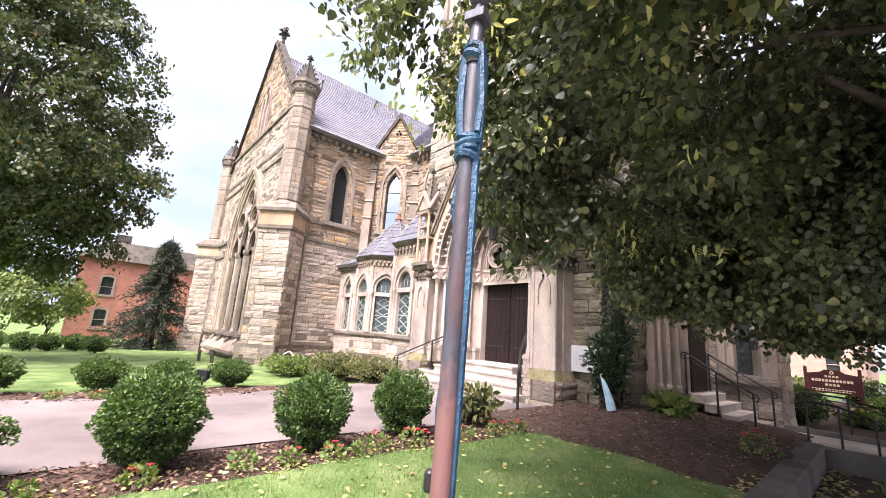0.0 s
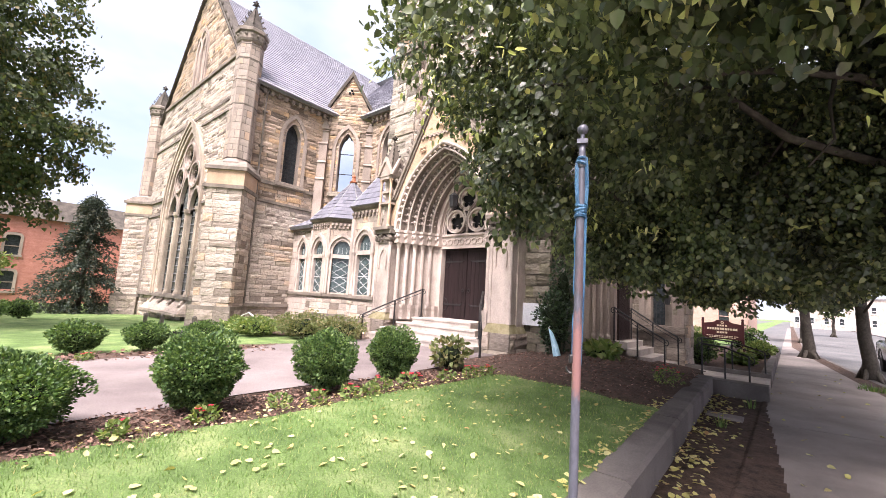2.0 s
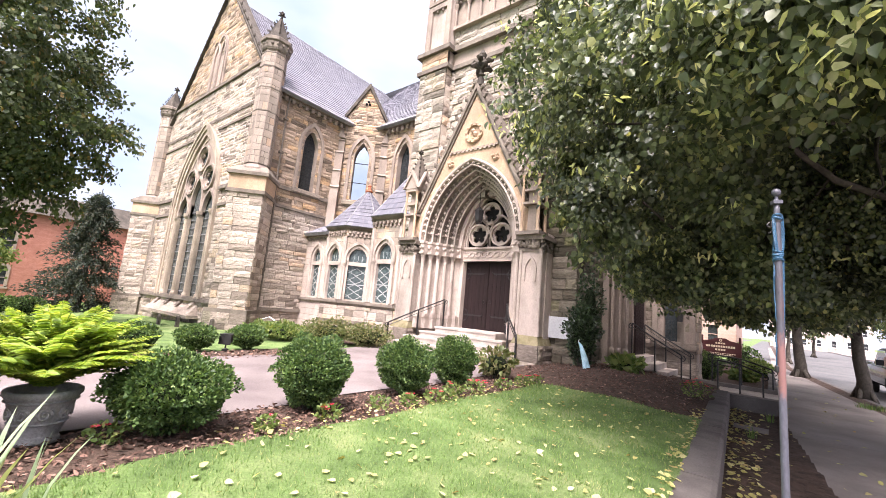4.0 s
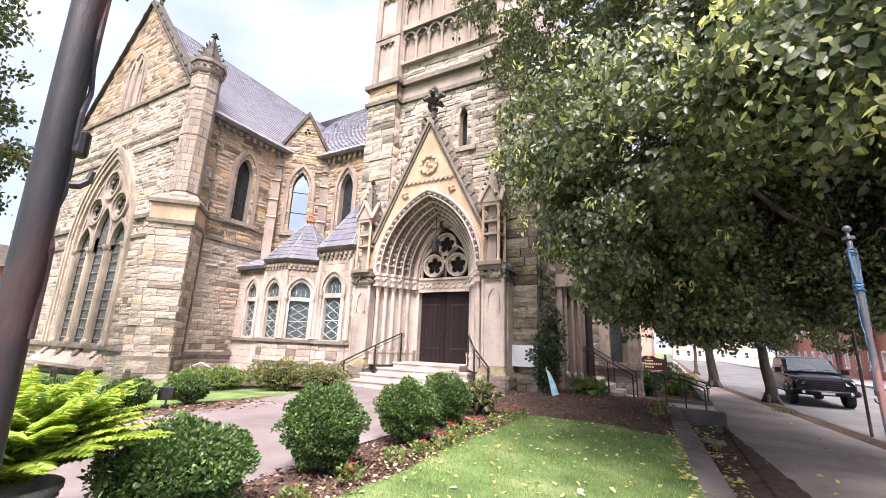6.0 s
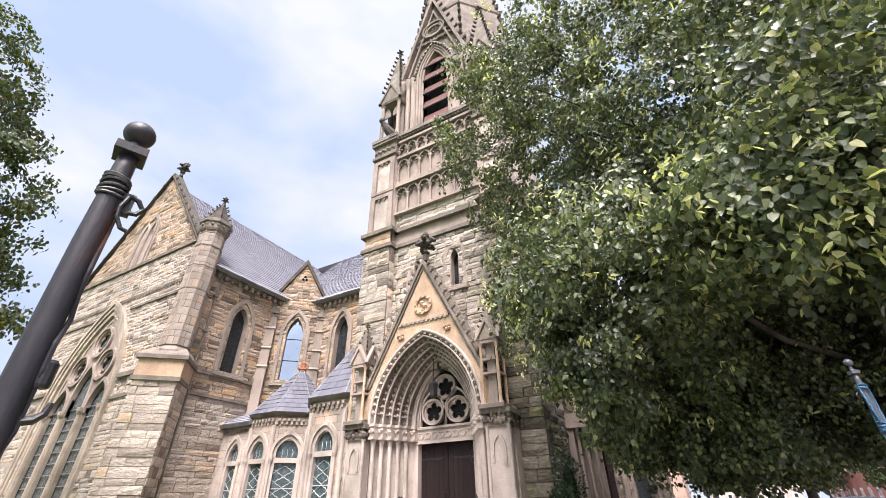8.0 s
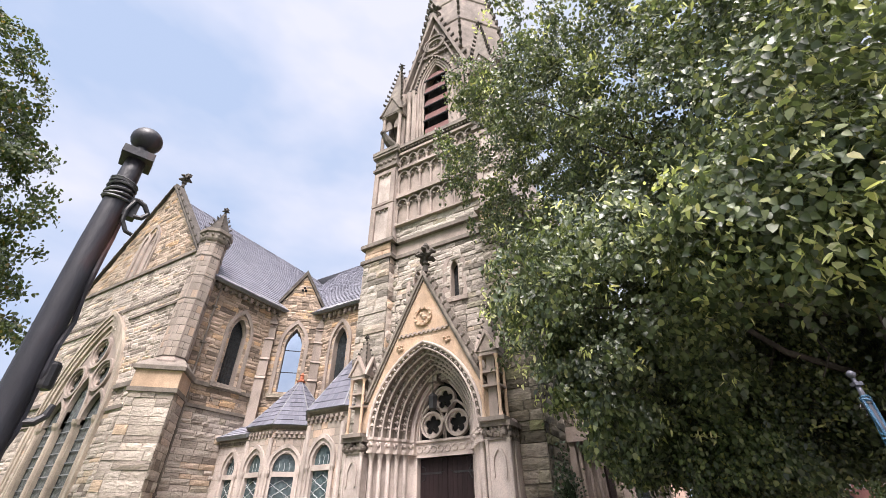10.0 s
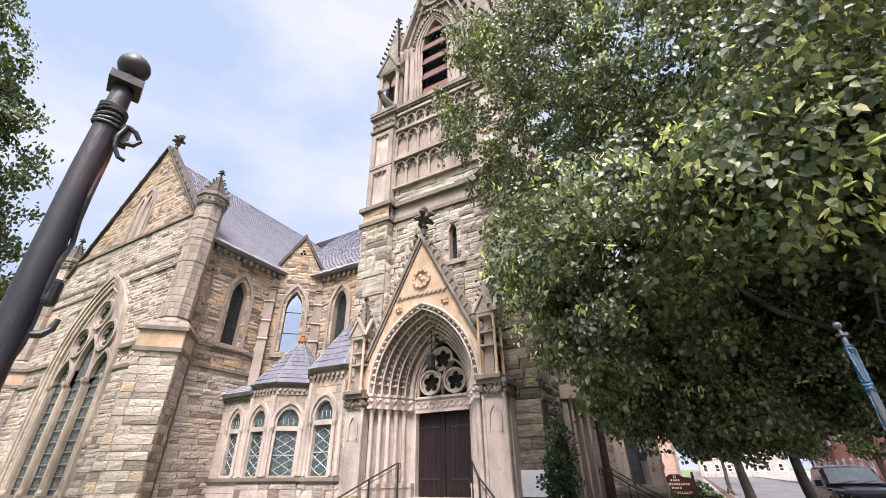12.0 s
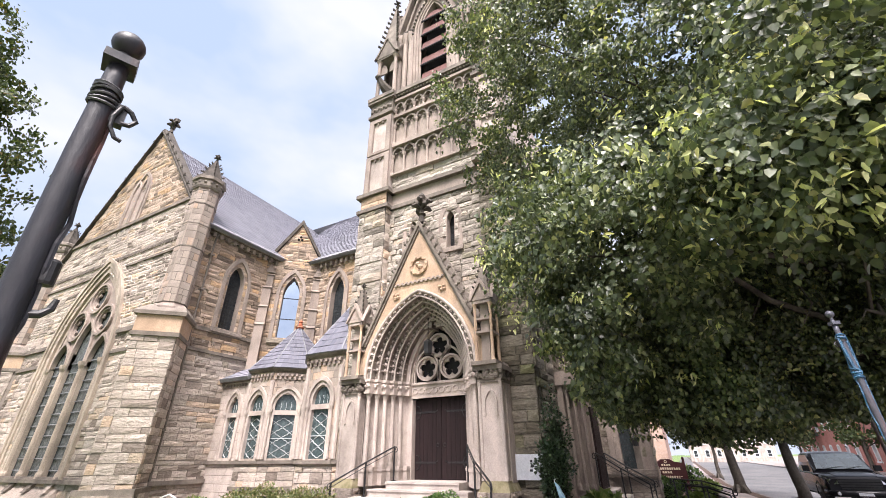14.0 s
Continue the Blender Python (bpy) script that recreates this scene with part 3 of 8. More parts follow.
def circle_cut(spans, circles, v):
    for cu, cz, r in circles:
        if abs(v - cz) < r:
            h = math.sqrt(r * r - (v - cz) ** 2)
            out = []
            for a, b in spans:
                if cu + h <= a or cu - h >= b:
                    out.append((a, b))
                    continue
                if cu - h > a:
                    out.append((a, cu - h))
                if cu + h < b:
                    out.append((cu + h, b))
            spans = out
    return spans


def pierced(g, P, z0, z1, spans, w0, w1, step=0.05):
    """A flat stone plate with openings."""
    n = max(1, round((z1 - z0) / step))
    for i in range(n):
        a, b = z0 + (z1 - z0) * i / n, z0 + (z1 - z0) * (i + 1) / n
        lo, hi = spans(a + 1e-4), spans(b - 1e-4)
        if len(lo) != len(hi):
            lo = hi = spans((a + b) / 2)
        for (a0, b0), (a1, b1) in zip(lo, hi):
            g.hexa([P(a0, a, w0), P(b0, a, w0), P(b0, a, w1), P(a0, a, w1), P(a1, b, w0), P(b1, b, w0), P(b1, b, w1), P(a1, b, w1)])


def ring(g, P, cu, cz, r0, r1, w0, w1, n=20):
    def c(r):
        return [(cu + r * math.cos(2 * math.pi * k / n), cz + r * math.sin(2 * math.pi * k / n)) for k in range(n + 1)]
    g.band(c(r0), c(r1), w0, w1, P)


def foils(cu, cz, r, n=5, turn=90):
    d, q = r * 0.50, r * 0.31
    return [(cu + d * math.cos(radians(turn + 360 * k / n)), cz + d * math.sin(radians(turn + 360 * k / n)), q) for k in range(n)] + [(cu, cz, r * 0.26)]


def flower_boss(g, P, u, v, r=0.1):
    """A small square flower of four petals, carved in low relief."""
    for k in range(4):
        a = radians(45 + 90 * k)
        c, d = math.cos(a), math.sin(a)
        g.hexa([P(u + r * (f * c - e * d), v + r * (f * d + e * c), w) for w, grow in ((-0.02, 1.0), (0.05, 0.7)) for f, e in ((0.15, -0.3 * grow), (1.15 * grow, -0.42 * grow), (1.15 * grow, 0.42 * grow), (0.15, 0.3 * grow))])
    g.ball(P(u, v, 0.03), 0.035, 6, 4)


def crocket(g, p, s=0.12, out=(1, 0, 0)):
    """A small curled leaf of stone."""
    p, o = Vector(p), Vector(out)
    g.ball(p + o * s * 0.5, s * 0.42, 6, 4)
    g.ball(p + o * s * 1.05 + Vector((0, 0, s * 0.25)), s * 0.5, 6, 4)
    g.ball(p + o * s * 1.3 + Vector((0, 0, s * 0.75)), s * 0.28, 5, 3)


def finial_geo(c, s):
    """Stem with a ring of leaves and a bud."""
    g = Geo()
    x, y, z = c
    g.lathe([(0.16 * s, 0), (0.11 * s, 0.35 * s), (0.20 * s, 0.42 * s), (0.10 * s, 0.52 * s), (0.10 * s, 0.8 * s), (0.2 * s, 0.95 * s), (0.12 * s, 1.2 * s), (0.17 * s, 1.35 * s), (0.05 * s, 1.55 * s)], c, 8)
    for k in range(8):
        a = 2 * math.pi * k / 8 + 0.2
        d = (math.cos(a), math.sin(a), 0)
        zz = z + (0.72 if k % 2 else 0.98) * s
        g.tube([(x + d[0] * 0.08 * s, y + d[1] * 0.08 * s, zz), (x + d[0] * 0.3 * s, y + d[1] * 0.3 * s, zz + 0.12 * s), (x + d[0] * 0.46 * s, y + d[1] * 0.46 * s, zz + 0.02 * s)], [0.08 * s, 0.13 * s, 0.07 * s], 6)
    return g


def roof_slates(name, parent, a, b, c, d, rows, cols, mat=SLATE, thick=0.05, label="slate roof"):
    """A slope with eave a-b and ridge d-c, boarded and hung with overlapping slates."""
    a, b, c, d = (Vector(p) for p in (a, b, c, d))
    nrm = (b - a).cross(d - a).normalized()
    if nrm.z < 0:
        nrm = -nrm
    g = Geo()
    lo = [p - nrm * 0.12 for p in (a, b, c, d)]
    g.hexa(lo + [a, b, c, d])
    base = part(name, g, LEAD, parent, label)
    s = Geo()
    rng = random.Random(name)
    for r in range(rows):
        t0, t1 = r / rows, min(1.0, (r + 1.25) / rows)
        off = rng.random()
        for k in range(-1, cols):
            u0, u1 = max(0.0, (k + off) / cols), min(1.0, (k + off + 0.97) / cols)
            if u1 - u0 < 0.003:
                continue
            def q(u, t):
                return (a + (b - a) * u) * (1 - t) + (d + (c - d) * u) * t
            lift = nrm * (thick + rng.uniform(-0.008, 0.012))
            p = [q(u0, t0), q(u1, t0), q(u1, t1), q(u0, t1)]
            s.add([p[0] + lift, p[1] + lift, p[2] + nrm * 0.012, p[3] + nrm * 0.012, p[0] + nrm * 0.01, p[1] + nrm * 0.01], [(0, 1, 2, 3), (4, 5, 1, 0)])
    part("slates", s, mat, base, kind="stuff")
    return base


# ---- church ----
church = thing("church", "large Gothic sandstone church with tower, slate roofs and carved portal", "church", kind="structure")
GX, GY, GH = -16.42, -3.42, 6.46      # transept gable: axis, face, half width
SIDE_X, NAVE_Y = -9.96, 2.29
GROUND = -1.0

# transept gable
PG = plane_map(GX, GY, 270)
BIG = (0.0, 2.5, 0.65, 5.2, 9.5)
def gable_spans(v):
    h = GH if v < 10.6 else GH * max(0.0, (18.3 - v) / 7.7)
    return cut([(-h, h)], [BIG], v)
masonry("gable_wall", church, PG, GROUND, 12.0, gable_spans, STONE, pick=lambda u, v: u > 2.6 and 0.4 < v < 9.2, label="coursed rubble sandstone gable wall")
masonry("gable_peak", church, PG, 12.0, 18.3, gable_spans, STONE_WARM, label="ochre rubble gable")
g = Geo()
for z, t, o in ((12.0, 0.16, 0.12), (5.16, 0.12, 0.10), (6.0, 0.15, 0.14), (0.55, 0.14, 0.16)):
    for a, b in ((-GH, GH),) if z > 10 or z < 1 else ((-GH, -3.05), (3.05, GH)):
        g.box(a, b, z, z + t, -0.05, o, PG)
        g.box(a, b, z + t, z + t * 1.5, -0.05, o * 0.5, PG)
for a, b in ((-GH, -1.6), (1.6, GH)):
    g.box(a, b, 9.38, 9.5, -0.05, 0.09, PG)
for k in range(60):
    u = -GH + 0.1 + k * (2 * GH - 0.2) / 59
    g.box(u - 0.06, u + 0.06, 9.93, 10.05, -0.05, 0.085, PG)
g.box(-GH, GH, 10.05, 10.12, -0.05, 0.07, PG)
part("string_course", g, WEATHERED_AND_SHADE, church, "moulded dark string courses")
g = Geo()
for a, b in ((-GH + 1.0, -3.1), (3.1, GH - 0.8)):
    n = max(3, round((b - a) / 0.5))
    for k in range(n):
        u = a + (b - a) * (k + 0.5) / n
        flower_boss(g, PG, u, 5.6)
part("frieze", g, DRESSED, church, "band of carved quatrefoils")
g = Geo()
rake = [(-GH - 0.25, 10.45), (0, 18.45), (GH + 0.25, 10.45)]
g.band(rake, [(-GH - 0.25, 10.70), (0, 18.74), (GH + 0.25, 10.70)], -0.38, 0.12, PG)
g.band(rake, [(-GH - 0.25, 10.55), (0, 18.58), (GH + 0.25, 10.55)], 0.12, 0.18, PG)
cop = part("gable_coping", g, SOOT, church, "raking stone coping with crockets")
for side in (-1, 1):
    for k in range(11):
        t = (k + 0.6) / 11.5
        g = Geo()
        crocket(g, PG(side * (GH + 0.2) * (1 - t), 10.5 + 8.0 * t, 0.06), 0.15, (side * 0.75, -0.3, 0.45))
        part("crocket", g, SOOT, cop)
g = finial_geo(PG(0, 18.7, -0.25), 0.75)
g.box(-0.42, 0.42, 19.4, 19.6, -0.34, -0.16, PG)
part("finial", g, SOOT, cop, "weathered stone cross finial")
g = Geo()
for cu in (-0.36, 0.36):
    pts = arch_line(cu, 0.27, 12.2, 14.0, 14.9)
    g.band(pts, arch_line(cu, 0.38, 12.2, 14.0, 15.05), -0.05, 0.12, PG)
    g.prism(pts, -0.05, 0.045, PG)
g.band(arch_line(0, 0.85, 12.2, 13.9, 15.4), arch_line(0, 0.97, 12.2, 13.9, 15.58), -0.05, 0.1, PG)
part("blind_lancets", g, DRESSED, church, "pair of blind lancets")

# great window
win = part("great_window", (lambda q: (q.prism(arch_line(0, 2.5, 0.65, 5.2, 9.5), -0.31, -0.27, PG), q)[1])(Geo()), GLASS_GREY, church, "tall traceried window with leaded glass")
g = Geo()
for i, (a, b, w0, w1) in enumerate(((2.28, 2.485, -0.26, -0.08), (2.485, 2.7, -0.2, 0.03), (2.7, 2.88, -0.15, 0.1), (2.88, 3.02, -0.1, 0.16))):
    g.band(arch_line(0, a, 0.65, 5.2, 9.5 - (2.5 - a) * 1.35, 14), arch_line(0, b, 0.65, 5.2, 9.5 - (2.5 - b) * 1.35, 14), w0, w1, PG)
part("window_frame", g, MULLION, win, "moulded pointed arch")
g = Geo()
lights = [(-1.62, 0.62, 0.5, 5.1, 6.15), (0, 0.66, 0.5, 5.6, 7.0), (1.62, 0.62, 0.5, 5.1, 6.15)]
eyes = [(-1.12, 6.95, 0.72), (1.12, 6.95, 0.72), (0, 8.15, 0.74)]
holes = [(c[0], c[1], c[2] * 0.74) for c in eyes]
def tracery(v):
    h = arch_half(v, 2.3, 5.2, 9.23)
    return circle_cut(cut([(-h, h)] if h > 0.02 else [], lights, v), holes, v)
pierced(g, PG, 4.9, 9.2, tracery, -0.24, -0.12, 0.05)
for c in eyes:
    ring(g, PG, c[0], c[1], c[2] * 0.86, c[2] * 1.02, -0.2, 0.0, 24)
for c in eyes:
    ring(g, PG, c[0], c[1], c[2] * 0.72, c[2] * 0.80, -0.24, -0.07, 24)
    for q in range(6):
        aa = radians(30 + 60 * q)
        g.lathe([(0.035, -0.23), (0.12, -0.23), (0.12, -0.15), (0.035, -0.15)], (c[0] + c[2] * 0.68 * math.cos(aa), c[1] + c[2] * 0.68 * math.sin(aa), 0), 8, P=lambda x, y, z: PG(x, y, z))
for cu, hw, _, sp, ap in lights:
    g.band(arch_line(cu, hw, 4.9, sp, ap), arch_line(cu, hw + 0.13, 4.9, sp, ap + 0.16), -0.24, -0.04, PG)
part("tracery", g, DRESSED, win, "stone tracery of three foiled circles")
for u in (-2.36, -0.82, 0.82, 2.36):
    g = Geo()
    g.box(u - 0.14, u + 0.14, 0.65, 5.0, -0.235, -0.06, PG)
    if abs(u) < 1:
        g.box(u - 0.09, u + 0.09, 5.0, 5.75, -0.235, -0.052, PG)
    g.lathe([(0.15, 0.65), (0.15, 0.85), (0.1, 0.95), (0.09, 4.8), (0.16, 4.95), (0.18, 5.1)], (0, 0, 0), 8, P=lambda x, y, z, u=u: PG(u + x, z, -0.04 + y))
    part("mullion", g, MULLION, win, "slender stone shaft with capital")
g = Geo()
for cu in (-1.62, 0, 1.62):
    for k in range(11):
        z = 0.95 + k * 0.42
        g.box(cu - 0.68, cu + 0.68, z, z + 0.035, -0.235, -0.2, PG)
part("saddle_bars", g, LEAD, win)
g = Geo()
g.hexa([PG(-3.0, -0.1, -0.3), PG(3.0, -0.1, -0.3), PG(3.0, -0.1, 0.5), PG(-3.0, -0.1, 0.5), PG(-2.7, 0.67, -0.42), PG(2.7, 0.67, -0.42), PG(2.7, 0.67, -0.2), PG(-2.7, 0.67, -0.2)])
g.box(-3.1, 3.1, -0.22, -0.08, -0.2, 0.56, PG)
for u in (-0.82, 0.82, -2.36, 2.36):
    g.hexa([PG(u - 0.16, 0.25, 0.0), PG(u + 0.16, 0.25, 0.0), PG(u + 0.16, 0.25, 0.3), PG(u - 0.16, 0.25, 0.3), PG(u - 0.16, 0.69, -0.4), PG(u + 0.16, 0.69, -0.4), PG(u + 0.16, 0.69, -0.02), PG(u - 0.16, 0.69, -0.02)])
part("window_sill", g, STONE_DARK, win, "steep mossy weathered sill")


def lancet_window(parent, P, cu, hw, sill, spring, apex, glass, came, mirror=False, proud=0.1, rows=0):
    """A pointed window in a wall: glass, moulded surround and leading."""
    q = Geo()
    q.prism(arch_line(cu, hw, sill, spring, apex), -0.3, -0.27, P)
    w = part("window", q, glass, parent, "pointed window in a dressed stone surround")
    q = Geo()
    q.band(arch_line(cu, hw - 0.02, sill, spring, apex - 0.03), arch_line(cu, hw + 0.14, sill, spring, apex + 0.2), -0.30, 0.02, P)
    q.band(arch_line(cu, hw + 0.14, sill, spring, apex + 0.2), arch_line(cu, hw + 0.30, sill, spring, apex + 0.42), -0.1, proud, P)
    part("window_frame", q, DRESSED, w)
    q = Geo()
    q.box(cu - hw - 0.34, cu + hw + 0.34, sill - 0.18, sill, -0.3, proud + 0.08, P)
    part("window_sill", q, STONE_DARK, w)
    q = Geo()
    if mirror:
        for z in (sill + (apex - sill) * 0.33, sill + (apex - sill) * 0.66):
            q.box(cu - hw, cu + hw, z, z + 0.035, -0.28, -0.255, P)
    else:
        z = sill + 0.2
        while z < apex - 0.15:
            h = arch_half(z, hw, spring, apex)
            q.box(cu - h, cu + h, z, z + 0.02, -0.28, -0.255, P)
            z += 0.16
        for k in range(-2, 3):
            u = cu + hw * k / 3
            q.box(u - 0.008, u + 0.008, sill, spring + (apex - spring) * (1 - abs(k) / 3.0) * 0.9, -0.28, -0.258, P)
    part("leading", q, came, w)
    return w


# transept side wall
PS = plane_map(SIDE_X, 0, 0)
SW = (-1.02, 0.40, 6.25, 8.45, 9.3)
masonry("side_wall", church, PS, GROUND, 5.16, lambda v: [(GY, 0.75)], STONE, pick=lambda u, v: 0.3 < v, most=160, label="coursed sandstone side wall")
masonry("side_upper_wall", church, PS, 5.16, 10.35, lambda v: cut([(GY, 0.75)], [SW], v), STONE_WARM, pick=lambda u, v: True, most=140, label="coursed ochre sandstone side wall")
lancet_window(church, PS, *SW, GLASS_DARK, CAME_DARK)
g = Geo()
for z, t, o in ((5.16, 0.12, 0.10), (6.0, 0.15, 0.14), (0.5, 0.14, 0.16)):
    g.box(GY, 0.75, z, z + t, -0.05, o, PS)
g.box(GY, 0.9, 10.2, 10.32, -0.05, 0.14, PS)
part("string_course", g, WEATHERED_AND_SHADE, church)
g = Geo()
for k in range(7):
    flower_boss(g, PS, -2.3 + k * 0.44, 5.6)
part("frieze", g, DRESSED, church)


def eaves(P, u0, u1, z, name="eaves_cornice"):
    q = Geo()
    q.box(u0, u1, z, z + 0.14, -0.3, 0.3, P)
    c = part(name, q, WEATHERED_AND_SHADE, church, "corbelled eaves cornice")
    n = max(2, round((u1 - u0) / 0.34))
    q = Geo()
    for k in range(n):
        u = u0 + (u1 - u0) * (k + 0.5) / n
        q.box(u - 0.07, u + 0.07, z - 0.2, z, -0.05, 0.2, P)
        q.ball(P(u, z - 0.16, 0.14), 0.085, 6, 4)
    part("corbels", q, DRESSED, c, "row of carved corbels", kind="stuff")
    q = Geo()
    q.box(u0 - 0.1, u1 + 0.1, z + 0.14, z + 0.27, 0.1, 0.36, P)
    part("gutter", q, GUTTER, c, "pale painted gutter")


eaves(PS, -2.85, 0.95, 10.3)
g = Geo()
g.tube([PS(-2.55, 10.25, 0.22), PS(-2.55, 9.9, 0.12), PS(-2.55, 6.2, 0.12), PS(-2.5, 5.2, 0.16), PS(-2.5, 0.0, 0.12)], 0.042, 8)
for z in (9.2, 7.6, 4.2, 2.2):
    g.box(-2.64, -2.46, z, z + 0.08, -0.02, 0.2, PS)
part("downpipe", g, WEATHERED_AND_SHADE, church, "grey rainwater pipe")

# diagonal corner wall with its small gable
PD = plane_map(SIDE_X, 0.7, 315)
DW = 2.25
def diag_spans(v):
    h = DW / 2 if v < 10.6 else DW / 2 * max(0.0, (12.65 - v) / 2.05)
    return cut([(DW / 2 - h, DW / 2 + h)], [(DW / 2, 0.40, 6.3, 8.6, 9.55)], v)
masonry("corner_wall", church, PD, 4.0, 12.6, diag_spans, STONE_WARM, course=(0.14, 0.24), length=(0.2, 0.55), pick=lambda u, v: True, most=200, label="ochre rubble wall across the inner corner")
lancet_window(church, PD, DW / 2, 0.40, 6.3, 8.6, 9.55, GLASS_SKY, CAME_DARK, mirror=True)
g = Geo()
g.band([(-0.2, 10.35), (DW / 2, 12.6), (DW + 0.2, 10.35)], [(-0.2, 10.6), (DW / 2, 12.9), (DW + 0.2, 10.6)], -0.5, 0.12, PD)
part("gable_coping", g, SOOT, church)
g = Geo()
for q in range(3):
    a = radians(90 + 120 * q)
    g.ball(PD(DW / 2 + 0.1 * math.cos(a), 11.75 + 0.1 * math.sin(a), 0.03), 0.07, 8, 4)
part("trefoil", g, DARK, church)
for u in (-0.02, DW + 0.02):
    g = Geo()
    for z0, z1, o in ((0.0, 7.0, 0.42), (7.0, 7.9, 0.34), (7.9, 8.9, 0.26), (8.9, 9.6, 0.16)):
        g.box(u - 0.2, u + 0.2, z0, z1 - 0.14, -0.1, o, PD)
        g.hexa([PD(u - 0.22, z1 - 0.14, -0.1), PD(u + 0.22, z1 - 0.14, -0.1), PD(u + 0.22, z1 - 0.14, o + 0.05), PD(u - 0.22, z1 - 0.14, o + 0.05), PD(u - 0.22, z1, -0.1), PD(u + 0.22, z1, -0.1), PD(u + 0.22, z1, o - 0.1), PD(u - 0.22, z1, o - 0.1)])
    g.prism([(u - 0.22, 9.6), (u + 0.22, 9.6), (u, 10.15)], -0.1, 0.2, PD)
    part("slim_buttress", g, DRESSED, church, "narrow stepped buttress with a gablet")

# nave wall
PN = plane_map(0, NAVE_Y, 270)
NW = (-6.85, 0.42, 6.3, 8.5, 9.45)
masonry("nave_wall", church, PN, 3.0, 10.35, lambda v: cut([(-8.4, -2.9)], [NW], v), STONE_WARM, pick=lambda u, v: u < -5, most=150, label="coursed ochre sandstone nave wall")
lancet_window(church, PN, *NW, GLASS_DARK, CAME_DARK)
eaves(PN, -8.2, -3.2, 10.3)

# roofs
roof_slates("transept_roof", church, (SIDE_X + 0.42, GY + 0.2, 10.4), (SIDE_X + 0.42, 9.0, 10.4), (GX, 9.0, 17.98), (GX, GY + 0.2, 17.98), 38, 44, label="steep grey slate transept roof")
roof_slates("transept_roof", church, (2 * GX - SIDE_X - 0.42, 9.0, 10.4), (2 * GX - SIDE_X - 0.42, GY + 0.2, 10.4), (GX, GY + 0.2, 17.98), (GX, 9.0, 17.98), 10, 12)
roof_slates("nave_roof", church, (-13.5, NAVE_Y - 0.42, 10.4), (3.3, NAVE_Y - 0.42, 10.4), (3.3, 8.75, 18.0), (-13.5, 8.75, 18.0), 38, 70, label="steep grey slate nave roof")
roof_slates("nave_roof", church, (3.3, 15.5, 10.4), (-24.0, 15.5, 10.4), (-24.0, 8.75, 18.0), (3.3, 8.75, 18.0), 8, 12)
for s in (0, 1):
    a = PD(DW * s, 10.5, -0.1)
    b = PD(DW / 2, 12.7, -0.1)
    back = (-4.2 * 0.7071, 4.2 * 0.7071)
    roof_slates("corner_roof", church, a, (a[0] + back[0], a[1] + back[1], 10.6), (b[0] + back[0], b[1] + back[1], 12.7), b, 7, 8)
g = Geo()
g.box(-24, 3.2, 12.0, 15.5, GROUND, 10.4)
g.box(-22.7, -10.3, 3.0, 12.0, GROUND, 10.3)
g.prism([(2.29, 10.4), (15.4, 10.4), (8.75, 17.95)], 2.9, 3.3, lambda a, b, c: (c, a, b))
g.box(2.9, 3.25, 5.0, 12.0, GROUND, 10.4)
part("rear_wall", g, STONE_DARK, church, "plain rear walls of the church")


